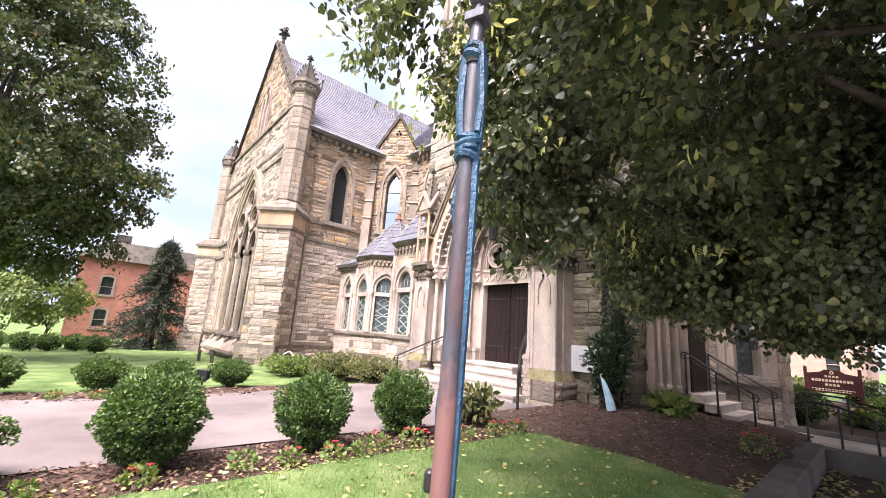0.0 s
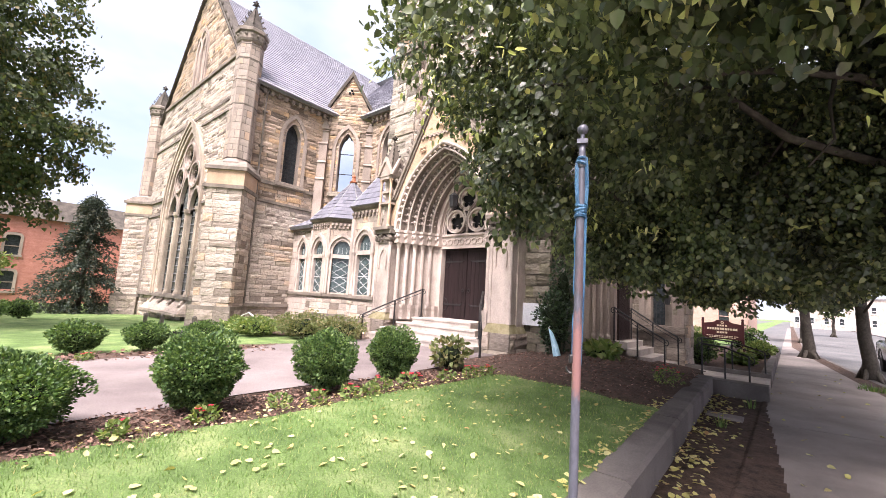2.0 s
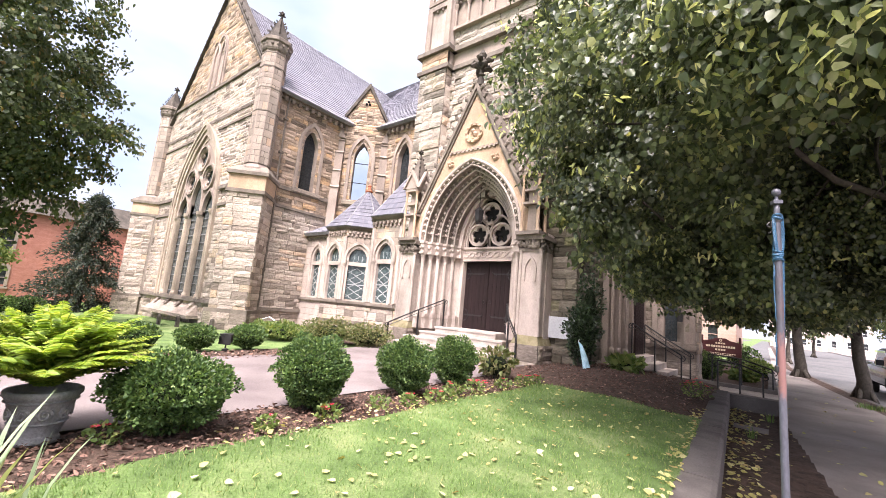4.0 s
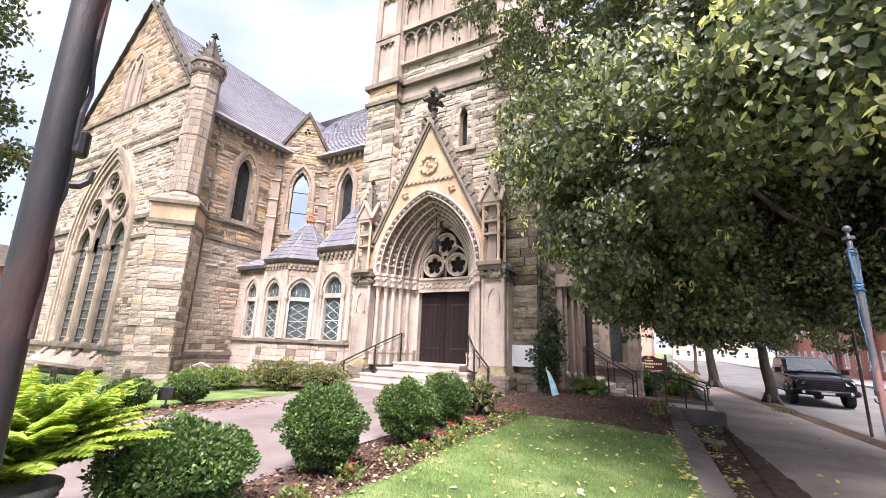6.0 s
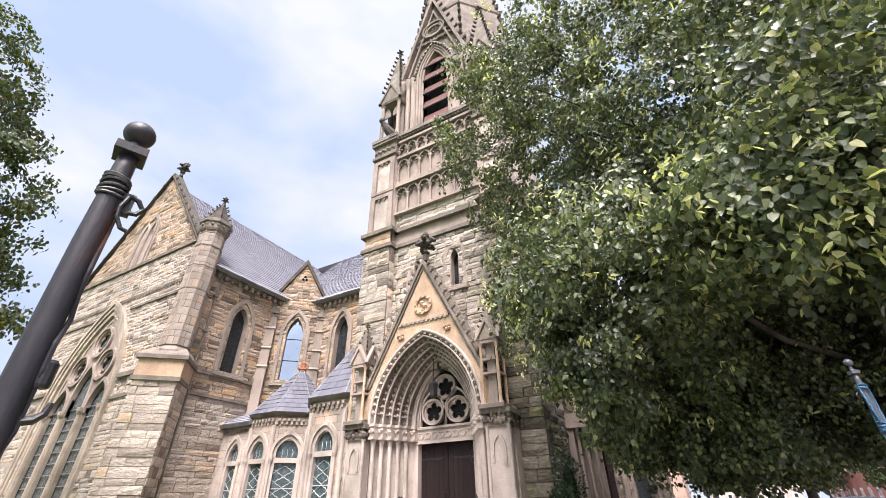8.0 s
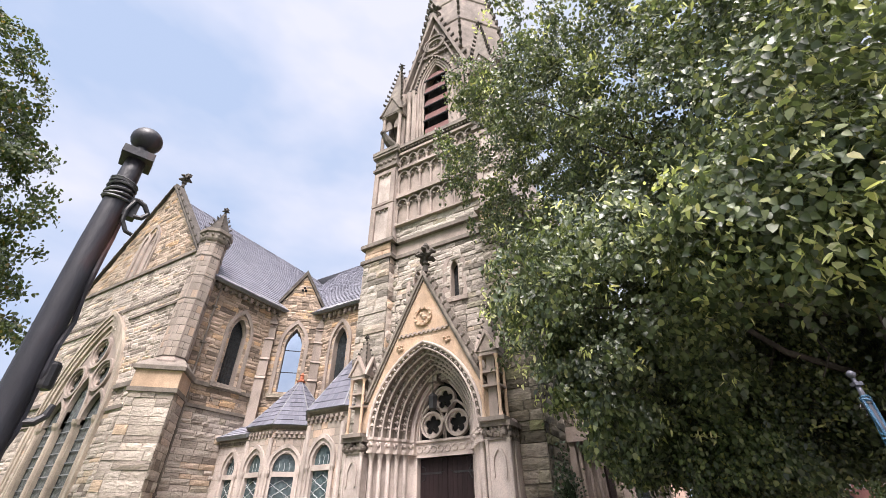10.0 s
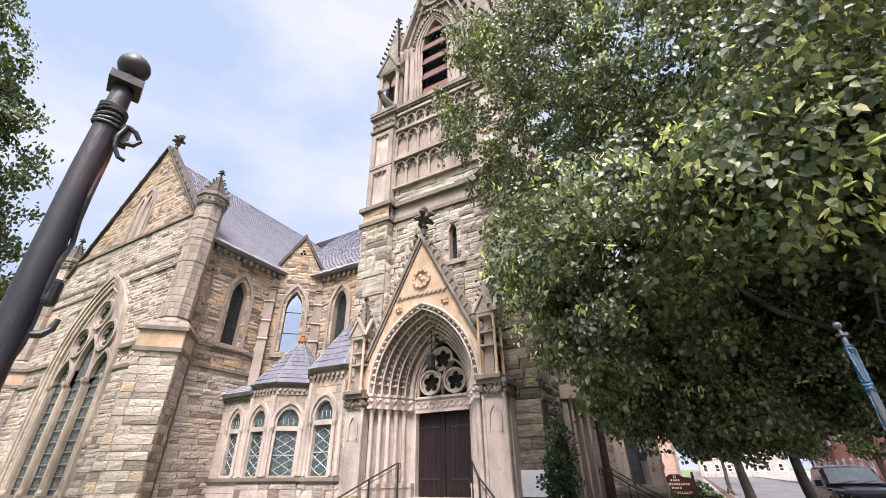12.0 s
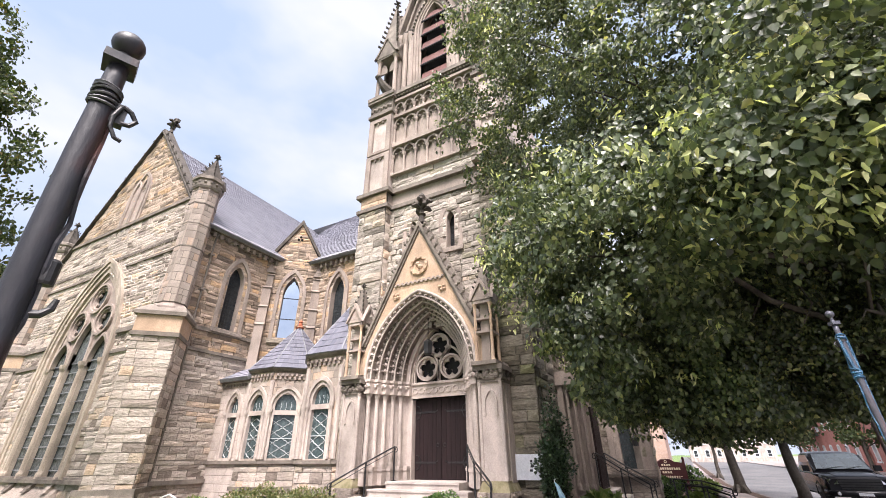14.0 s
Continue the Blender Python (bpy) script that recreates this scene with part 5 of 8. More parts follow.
for s in (-1, 1):
    for k in range(9):
        t = (k + 0.5) / 9
        g = Geo()
        crocket(g, PB(s * 2.1 * (1 - t), 21.7 + 7.2 * t, 0.1), 0.2, (s * 0.9, 0, 0.3))
        part("crocket", g, SOOT, gb)
part("finial", finial_geo(PB(0, 28.8, 0), 0.9), SOOT, gb)
sp = part("spire", (lambda q: (q.lathe([(3.65, 24.0), (3.32, 27.8), (3.40, 27.9), (3.40, 28.15), (3.28, 28.3), (2.95, 31.4), (3.02, 31.5), (3.02, 31.75), (2.9, 31.9), (0.1, 56.0)], (CX, 3.4, 0), 8, radians(22.5)), q)[1])(Geo()), BELFRY_STONE, church, "tall octagonal stone spire")
for k in range(8):
    a = radians(22.5 + 45 * k)
    for j in range(16):
        z = 24.3 + j * 1.0
        r = 3.65 * (56 - z) / (56 - 24.0) + 0.02
        q = Geo()
        crocket(q, (CX + r * math.cos(a), 3.4 + r * math.sin(a), z), 0.24, (math.cos(a), math.sin(a), 0))
        part("crocket", q, SOOT, sp)


def tabernacle(parent, x, y, z, w, h1, h2, h3, mat_shaft, name, crockets=4):
    """An open niche on four shafts, with gablets and a crocketed pinnacle."""
    q = Geo()
    q.box(x - w - 0.06, x + w + 0.06, y - w - 0.06, y + w + 0.06, z, z + 0.1)
    t = part(name, q, WEATHERED_AND_SHADE, parent, "open pinnacle on slender shafts")
    for sx in (-1, 1):
        for sy in (-1, 1):
            q = Geo()
            q.lathe([(w * 0.24, 0.1), (w * 0.16, 0.18), (w * 0.14, h1 - 0.12), (w * 0.26, h1)], (x + sx * w * 0.8, y + sy * w * 0.8, z), 8)
            part("shaft", q, mat_shaft, t)
    q = Geo()
    q.box(x - w, x + w, y - w, y + w, z + h1, z + h1 + 0.14)
    for az in (0, 90, 180, 270):
        P = plane_map(x + w * math.cos(radians(az)), y + w * math.sin(radians(az)), az)
        q.prism([(-w, z + h1 + 0.1), (w, z + h1 + 0.1), (0, z + h1 + h2)], -w, 0.02, P)
        q.band([(-w, z + h1 + 0.1), (0, z + h1 + h2 - 0.02), (w, z + h1 + 0.1)], [(-w * 1.2, z + h1 + 0.1), (0, z + h1 + h2 + 0.14), (w * 1.2, z + h1 + 0.1)], -0.05, 0.08, P)
    part("gablets", q, DRESSED if w < 0.4 else WEATHERED_AND_SHADE, t)
    q = Geo()
    q.lathe([(w * 1.35, z + h1 + 0.12), (w * 1.28, z + h1 + h2 * 0.4), (0.06, z + h1 + h3)], (x, y, 0), 4, radians(45))
    s = part("pinnacle", q, WEATHERED_AND_SHADE, t)
    for az in (45, 135, 225, 315):
        a = radians(az)
        for j in range(crockets):
            f = (j + 0.8) / (crockets + 0.5)
            r = w * 1.2 * (1 - f) - 0.02
            q = Geo()
            crocket(q, (x + r * math.cos(a), y + r * math.sin(a), z + h1 + h2 * 0.6 + (h3 - h2 * 0.6) * f), w * 0.24, (math.cos(a), math.sin(a), 0))
            part("crocket", q, SOOT, s)
    part("finial", finial_geo((x, y, z + h1 + h3 - 0.05), w * 0.7), SOOT, t)
    return t


for px in ((TL + BL) / 2, (BR + TR) / 2):
    tabernacle(church, px, -0.1, 16.72, 0.62, 2.9, 1.4, 5.0, DRESSED, "corner_pinnacle", 9)
    g = Geo()
    g.box(px - 0.45, px + 0.5, 0.15, 0.6, 16.8, 19.7)
    g.box(px - 0.52, px - 0.40, -0.15, 0.6, 16.8, 19.7)
    for sx in (-1, 1):
        g.prism(arch_line(px + sx * 0.31, 0.24, 18.75, 18.9, 19.5, 5), -0.5, -0.44, lambda u, v, w: (u, w, v))
    part("niche_back", g, BELFRY_STONE, church, "weathered back wall of the corner niche")
g = Geo()
gx, gy = (TL + BL) / 2, -0.15
g.tube([(gx + 0.1, gy + 0.3, 16.9), (gx, gy + 0.1, 17.5), (gx - 0.25, gy - 0.3, 17.9), (gx - 0.4, gy - 0.55, 18.3)], [0.3, 0.32, 0.24, 0.12], 8)
g.ball((gx - 0.42, gy - 0.58, 18.35), 0.16, 8, 5)
tagged(part("grotesque", g, SOOT, church), "crouching carved stone grotesque")

# ---- portal ----
PP = plane_map(CX, -1.45, 270)
SPR, APX = 3.45, 5.98
def hood(v):
    h = 0.503 * (8.3 - v)
    return [(-h, h)] if h > 0.01 else []
g = Geo()
pierced(g, PP, 3.6, 8.3, lambda v: cut(hood(v), [(0, 1.83, 0, SPR, APX)], v), -0.4, 0.0, 0.06)
portal = part("portal", g, ORANGE, church, "deep Gothic portal under a steep crocketed gable of ochre stone")
g = Geo()
lo, hi = [(-2.0, 4.45), (0, 8.42), (2.0, 4.45)], [(-2.09, 4.45), (0, 8.62), (2.09, 4.45)]
g.band(lo, hi, -1.0, 0.12, PP)
g.band([(-1.93, 4.45), (0, 8.28), (1.93, 4.45)], lo, 0.0, 0.06, PP)
part("hood_coping", g, WEATHERED_AND_SHADE, portal, "dark raking coping set with crockets")
for s in (-1, 1):
    for k in range(13):
        t = (k + 0.7) / 13.4
        q = Geo()
        crocket(q, PP(s * 2.04 * (1 - t), 4.5 + 4.05 * t, 0.06), 0.135, (s * 0.9, -0.1, 0.35))
        part("crocket", q, WEATHERED_AND_SHADE, portal)
g = finial_geo(PP(0, 8.6, -0.1), 0.82)
part("hood_finial", g, SOOT, portal, "large leafy stone finial")
g = Geo()
ring(g, PP, 0, 6.92, 0.24, 0.34, -0.02, 0.07)
for k in range(10):
    a = 2 * math.pi * k / 10
    g.ball(PP(0.29 * math.cos(a), 6.92 + 0.29 * math.sin(a), 0.06), 0.05, 6, 4)
g.ball(PP(-0.04, 6.98, 0.02), 0.09, 7, 4)
g.ball(PP(0.05, 6.86, 0.02), 0.1, 7, 4)
g.box(-0.06, 0.1, 6.72, 6.82, 0, 0.05, PP)
part("roundel", g, ORANGE, portal, "carved ochre roundel")
g = Geo()
for k in range(22):
    u0 = -0.92 + 1.84 * k / 22
    z = 6.33 + (0.025 if k % 2 else -0.025)
    g.box(u0, u0 + 0.085, z, z + 0.06, 0, 0.05, PP)
part("wavy_string", g, DRESSED, portal)
for s in (-1, 1):
    g = Geo()
    for a, b in ((-0.08, 0.04), (0.06, 0.05), (-0.02, -0.07), (0.08, -0.05)):
        g.ball(PP(s * 0.85 + a, 5.98 + b, 0.02), 0.06, 6, 4)
    part("carved_rosette", g, ORANGE, portal)
for i in range(6):
    hw, ap = 1.83 - 0.142 * i, APX - 0.118 * i
    w = -0.225 * i
    g = Geo()
    g.band(arch_line(0, hw - 0.142, SPR, SPR, ap - 0.118, 16), arch_line(0, hw + (0.1 if i == 0 else 0.0), SPR, SPR, ap + (0.12 if i == 0 else 0.0), 16), w - 0.26, w - 0.03, PP)
    if i == 0:
        g.tube([PP(u, v, 0.02) for u, v in arch_line(0, hw + 0.05, SPR, SPR, ap + 0.06, 18)], 0.05, 8)
    order = part("archivolt", g, PALE, portal, "carved archivolt of small canopied niches")
    roll = arch_line(0, hw - 0.135, SPR, SPR, ap - 0.11, 16)
    g = Geo()
    g.tube([PP(u, v, w - 0.02) for u, v in roll], 0.03, 6)
    part("roll_moulding", g, PALE, order)
    line = arch_line(0, hw - 0.07, SPR + 0.08, SPR + 0.08, ap - 0.06, 44)
    g = Geo()
    acc, last = 0.0, None
    for u, v in line:
        if last is not None:
            acc += math.hypot(u - last[0], v - last[1])
        last = (u, v)
        if i < 5 and acc > 0.15:
            acc = 0.0
            tu = u * (1 - 0.062 / max(0.4, hw))
            for cu, cv, cw in ((u, v, w), (tu, v - 0.02, w - 0.13)):
                g.prism([(cu - 0.05, cv + 0.01), (cu + 0.05, cv + 0.01), (cu + 0.028, cv + 0.05), (cu, cv + 0.085), (cu - 0.028, cv + 0.05)], cw - 0.05, cw + 0.035, PP)
                g.ball(PP(cu - 0.034, cv + 0.005, cw + 0.02), 0.02, 5, 3)
                g.ball(PP(cu + 0.034, cv + 0.005, cw + 0.02), 0.02, 5, 3)
                g.ball(PP(cu, cv - 0.035, cw - 0.01), 0.026, 5, 3)
    if g.f:
        # dark bands on front and soffit paint the niches' recess shade
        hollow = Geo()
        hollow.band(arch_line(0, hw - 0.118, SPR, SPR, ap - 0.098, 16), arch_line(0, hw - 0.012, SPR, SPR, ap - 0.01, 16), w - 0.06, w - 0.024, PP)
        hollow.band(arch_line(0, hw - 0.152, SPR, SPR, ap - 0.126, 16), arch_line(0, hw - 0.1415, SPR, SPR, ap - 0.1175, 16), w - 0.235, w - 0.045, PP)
        part("hollow_moulding", hollow, WEATHERED_AND_SHADE, order, "dark bands painted as shade behind the carving")
        part("niche_carving", g, PALE, order, "row of tiny canopies and figures", kind="stuff")
    for s in (-1, 1):
        uu = s * (hw - 0.07)
        if i < 5:
            g = Geo()
            g.lathe([(0.085, 1.05), (0.085, 1.12), (0.068, 1.2), (0.062, 2.86), (0.085, 2.95), (0.1, 3.04)], (0, 0, 0), 10, P=lambda x, y, z, uu=uu, w=w: PP(uu + x, z, w - 0.1 + y))
            part("jamb_shaft", g, PALE, portal, "slender pale jamb shaft", smooth=False)
        g = Geo()
        g.box(min(uu - 0.09, uu + 0.09), max(uu - 0.09, uu + 0.09), 0.6, 1.06, w - 0.3, w + 0.02, PP)
        g.box(min(uu - 0.1, uu + 0.1), max(uu - 0.1, uu + 0.1), 0.95, 1.02, w - 0.3, w + 0.045, PP)
        part("jamb_plinth", g, PALE, portal)
        g = Geo()
        g.box(min(uu - 0.085, uu + 0.085), max(uu - 0.085, uu + 0.085), 3.04, 3.45, w - 0.3, w + 0.0, PP)
        g.box(min(uu - 0.1, uu + 0.1), max(uu - 0.1, uu + 0.1), 3.38, 3.46, w - 0.3, w + 0.04, PP)
        g.box(min(uu - 0.1, uu + 0.1), max(uu - 0.1, uu + 0.1), 3.03, 3.09, w - 0.3, w + 0.04, PP)
        for q in range(3):
            g.ball(PP(uu + (q - 1) * 0.055, 3.24 + 0.05 * ((q + i) % 2), w + 0.02), 0.05, 6, 4)
        part("jamb_capital", g, PALE, portal)
g = Geo()
for s in (-1, 1):
    g.prism([(s * 1.95, 0.2), (s * 1.95, 1.5), (s * 0.95, 1.5), (s * 1.0, 1.4), (s * 1.9, 0.2)], 0.0, 3.45, lambda u, d, z: PP(u, z, -d))
    g.box(min(s * 0.93, s * 1.12), max(s * 0.93, s * 1.12), 0.68, 3.45, -1.5, -1.28, PP)
    g.box(min(s * 1.9, s * 2.6), max(s * 1.9, s * 2.6), GROUND, 3.55, -1.1, -0.2, PP)
part("jamb_wall", g, PALE, portal, "splayed pale stone jambs")
# piers and tabernacles
for s in (-1, 1):
    pier = part("portal_pier", (lambda q: (q.box(s * 2.27 - 0.3, s * 2.27 + 0.3, 0.75, 3.08, -0.62, 0.1, PP), q)[1])(Geo()), PALE, portal, "dressed stone pier with blind lancet panel")
    q = Geo()
    q.hexa([PP(s * 2.27 - 0.4, 0.55, -0.8), PP(s * 2.27 + 0.4, 0.55, -0.8), PP(s * 2.27 + 0.4, 0.55, 0.22), PP(s * 2.27 - 0.4, 0.55, 0.22), PP(s * 2.27 - 0.31, 0.78, -0.8), PP(s * 2.27 + 0.31, 0.78, -0.8), PP(s * 2.27 + 0.31, 0.78, 0.11), PP(s * 2.27 - 0.31, 0.78, 0.11)])
    part("pier_weathering", q, material("mossy_stone_" + ("a" if s < 0 else "b"), [(0.3, (0.17, 0.15, 0.07)), (0.6, (0.30, 0.26, 0.16)), (0.8, (0.38, 0.33, 0.25))], scale=4, bump=0.5), church)
    masonry("pier_base", church, plane_map(*PP(s * 2.27, 0, 0.2)[:2], 270), GROUND, 0.56, lambda v: [(-0.4, 0.4)], STONE_DARK, thick=1.0, pick=lambda u, v: True, most=20, label="rock-faced pier base", **big)
    for e in (-1, 1):
        masonry("pier_base_side", church, plane_map(*PP(s * 2.27 + e * 0.4, 0, 0.2)[:2], 0 if e > 0 else 180), GROUND, 0.56, (lambda v: [(0.0, 0.9)]) if e > 0 else (lambda v: [(-0.9, 0.0)]), STONE_DARK, thick=0.2, **big)
    q = Geo()
    for cu in (s * 2.27,):
        q.band(arch_line(cu, 0.13, 2.2, 2.5, 2.8), arch_line(cu, 0.19, 2.2, 2.5, 2.9), 0.08, 0.14, PP)
    for e in (-1, 1):
        q.lathe([(0.06, 0.78), (0.05, 0.9), (0.05, 2.95), (0.08, 3.05)], (0, 0, 0), 8, P=lambda x, y, z, e=e: PP(s * 2.27 + e * 0.29 + x, z, 0.09 + y))
    for z in (1.35, 1.95, 2.15):
        q.box(s * 2.27 - 0.305, s * 2.27 + 0.305, z, z + 0.012, 0.095, 0.103, PP)
    part("pier_panel", q, PALE, pier)
    q = Geo()
    q.box(s * 2.27 - 0.34, s * 2.27 + 0.34, 3.02, 3.1, -0.65, 0.15, PP)
    q.box(s * 2.27 - 0.42, s * 2.27 + 0.42, 3.32, 3.44, -0.7, 0.24, PP)
    rr = random.Random(5 + s)
    for k in range(26):
        q.ball(PP(s * 2.27 - 0.36 + 0.72 * rr.random(), 3.12 + 0.18 * rr.random(), 0.13 + 0.04 * rr.random()), 0.07, 6, 4)
        q.ball(PP(s * 2.27 + 0.34 * (1 if rr.random() < 0.5 else -1), 3.12 + 0.18 * rr.random(), -0.5 + 0.6 * rr.random()), 0.07, 6, 4)
    part("pier_capital", q, WEATHERED_AND_SHADE, pier, "leafy carved capital")
    x, y, _ = PP(s * 2.24, 0, 0.0)
    tabernacle(church, x, y, 3.44, 0.29, 1.7, 0.62, 1.35, ORANGE, "portal_pinnacle", 5)
    q = Geo()
    q.box(x - 0.27, x + 0.27, y - 0.27, y + 0.27, 4.3, 4.36)
    q.box(x - 0.24, x + 0.24, y - 0.24, y + 0.24, 4.68, 4.74)
    q.box(x - 0.12, x + 0.12, y - 0.12, y + 0.12, 3.5, 5.2)
    part("niche_core", q, DRESSED, portal)
# tympanum and lintel
g = Geo()
rose = [(-0.44, 3.86, 0.36), (0.44, 3.86, 0.36), (0.0, 4.58, 0.36)]
hole = [q for c in rose for q in foils(*c)]
def rose_spans(v):
    """Stone of the three foiled circles and the kite between them; the spandrels stay open."""
    spans = [(c[0] - math.sqrt(c[2] ** 2 - (v - c[1]) ** 2), c[0] + math.sqrt(c[2] ** 2 - (v - c[1]) ** 2)) for c in rose if abs(v - c[1]) < c[2] * 0.999]
    return circle_cut(sorted(spans), hole, v)
pierced(g, PP, 3.42, 5.0, rose_spans, -1.46, -1.38, 0.02)
for c in rose:
    ring(g, PP, c[0], c[1], c[2] * 0.92, c[2] * 1.1, -1.46, -1.3, 24)
for cu in (-0.44, 0.44):
    g.band(arch_line(cu, 0.42, 3.42, 3.75, 4.45), arch_line(cu, 0.47, 3.42, 3.75, 4.53), -1.4, -1.3, PP)
g.band(arch_line(0, 0.93, 3.42, 3.42, 5.2, 14), arch_line(0, 0.99, 3.42, 3.42, 5.3, 14), -1.4, -1.26, PP)
part("tympanum", g, PALE, portal, "pierced tympanum of three cinquefoil circles")
g = Geo()
g.prism(arch_line(0, 1.0, 3.4, 3.45, 5.35), -1.56, -1.5, PP)
part("tympanum_glass", g, DARK, portal)
g = Geo()
g.box(-1.05, 1.05, 2.95, 3.42, -1.6, -1.3, PP)
g.box(-1.07, 1.07, 3.36, 3.43, -1.5, -1.24, PP)
g.box(-1.05, 1.05, 2.95, 3.0, -1.5, -1.26, PP)
for k in range(8):
    ring(g, PP, -0.84 + 0.24 * k, 3.18, 0.075, 0.105, -1.32, -1.27, 12)
part("lintel", g, PALE, portal, "pale stone lintel with carved roundels")
# doors
for s in (-1, 1):
    g = Geo()
    g.box(min(0.005 * s, s * 0.93), max(0.005 * s, s * 0.93), 0.7, 2.95, -1.58, -1.5, PP)
    dr = part("door", g, DOOR_WOOD, church, "closed dark oak door leaf with iron strap hinges")
    for k in range(6):
        q = Geo()
        a = 0.02 + 0.152 * k
        q.box(min(s * a, s * (a + 0.146)), max(s * a, s * (a + 0.146)), 0.72, 2.93, -1.5, -1.485, PP)
        part("plank", q, DOOR_WOOD, dr)
    for z in (1.15, 2.55):
        q = Geo()
        q.box(min(s * 0.2, s * 0.92), max(s * 0.2, s * 0.92), z - 0.025, z + 0.025, -1.485, -1.47, PP)
        q.tube([PP(s * 0.7, z, -1.475), PP(s * 0.78, z + 0.16, -1.475), PP(s * 0.88, z + 0.2, -1.475)], 0.014, 5)
        q.tube([PP(s * 0.7, z, -1.475), PP(s * 0.78, z - 0.16, -1.475), PP(s * 0.88, z - 0.2, -1.475)], 0.014, 5)
        q.tube([PP(s * 0.2, z, -1.475), PP(s * 0.14, z + 0.05, -1.475), PP(s * 0.1, z, -1.475), PP(s * 0.14, z - 0.05, -1.475), PP(s * 0.2, z, -1.475)], 0.014, 5)
        part("strap_hinge", q, IRON, dr)
    q = Geo()
    ringpts = [PP(s * 0.12 + 0.05 * math.cos(a), 1.62 + 0.05 * math.sin(a), -1.46) for a in [2 * math.pi * k / 10 for k in range(11)]]
    q.tube(ringpts, 0.01, 5)
    part("handle", q, IRON, dr)
part("lantern", (lambda q: (q.lathe([(0.03, 4.62), (0.16, 4.5), (0.15, 4.46)], (*PP(0, 0, -0.62)[:2], 0), 6), q.lathe([(0.10, 4.12), (0.13, 4.16), (0.15, 4.46)], (*PP(0, 0, -0.62)[:2], 0), 6), q.tube([PP(0, 4.6, -0.62), PP(0, 5.3, -0.62)], 0.012, 5), q)[-1])(Geo()), IRON, church, "hanging wrought iron lantern")

# steps
for i, (z, y1, half) in enumerate(((0.70, -1.16, 1.12), (0.53, -1.46, 1.5), (0.36, -1.80, 1.85), (0.19, -2.14, 1.95))):
    g = Geo()
    g.box(CX - half, CX + half, y1, 0.02 if i == 0 else y1 + 0.5, z - 0.2, z)
    g.box(CX - half - 0.02, CX + half + 0.02, y1 - 0.025, y1 + 0.2, z - 0.045, z + 0.002)
    st = part("stone_step", g, STEP, church, "worn pale granite step")
g = Geo()
g.box(CX - 1.9, CX + 1.9, -1.9, 0.0, GROUND, 0.16)
g.box(CX - 1.1, CX + 1.1, -1.15, 0.0, 0.1, 0.5)
part("step_core", g, STEP, church)


def stair_rail(name, posts, loc=(0, 0, 0), scroll=True):
    """Iron handrail with square posts (x, y, foot z, top z) and scrolled ends."""
    r = thing(name, "black wrought iron handrail with scrolled ends beside the steps", "handrail", loc)
    for x, y, z0, z1 in posts:
        q = Geo()
        q.box(x - 0.018, x + 0.018, y - 0.018, y + 0.018, z0, z1)
        q.box(x - 0.05, x + 0.05, y - 0.05, y + 0.05, z0, z0 + 0.015)
        part("post", q, IRON, r)
    tops = [Vector((x, y, z1)) for x, y, _, z1 in posts]
    q = Geo()
    q.tube(tops, 0.022, 8)
    part("rail_top", q, IRON, r)
    q = Geo()
    q.tube([t - Vector((0, 0, 0.1)) for t in tops], 0.01, 6)
    part("rail_lower", q, IRON, r)
    if scroll:
        for end, sgn in ((tops[0], 1), (tops[-1], -1)):
            d = (tops[0] - tops[-1]).normalized() * sgn
            d.z = 0
            q = Geo()
            q.tube([end + d * (0.09 * (1 - k / 16) * math.sin(k * 0.55) + 0.03) + Vector((0, 0, -0.09 + 0.09 * (1 - k / 16) * math.cos(k * 0.55))) for k in range(15)], 0.014, 6)
            part("scroll", q, IRON, r)
    return r


stair_rail("handrail", [(CX - 1.15, -0.75, 0.7, 1.58), (CX - 1.55, -1.55, 0.36, 1.18), (CX - 1.95, -2.45, -0.05, 0.72)])
stair_rail("handrail", [(CX + 1.2, -0.75, 0.7, 1.58), (CX + 1.85, -1.78, 0.36, 1.2), (CX + 2.72, -2.95, 0.06, 0.82)])

# ---- ground ----
def wall_x(y):
    """Inner edge of the low kerb wall, slightly askew to the church."""
    return 6.36 - 0.044 * (y + 1.5)


def along(x, pts):
    """Straight-line steps between (x, z) pairs."""
    for (x0, z0), (x1, z1) in zip(pts, pts[1:]):
        if x <= x1:
            return z0 + (z1 - z0) * max(0.0, (x - x0) / (x1 - x0))
    return pts[-1][1]


def land(x, y):
    """Height of the churchyard: it falls gently to the west and down to the kerb wall in the east."""
    edge = wall_x(min(1.0, y))
    if x > edge + 0.14:
        return -0.42
    z = along(x, [(-25.0, -0.78), (-3.0, -0.075), (-2.0, -0.05), (3.6, 0.075), (4.4, 0.075), (edge, -0.085)])
    if 2.4 < x < 6.5 and -4.6 < y < 1.5:
        z += 0.14 * math.sin(math.pi * (x - 2.4) / 4.1) * math.sin(math.pi * (y + 4.6) / 6.1)
    if y > 9.0:
        z -= 0.42 * min(1.0, (y - 9.0) / 6.0)
    if x > 3.3 and y > 2.2:
        z = min(z, -0.36)
    return z


def path_left(y):
    """West edge of the path, which widens towards the steps."""
    return along(y, [(-18.0, -0.85), (-6.8, -0.88), (-5.3, -1.5), (-3.6, -1.95), (0.0, -2.0)]) + 0.05 * math.sin(y * 2.7)


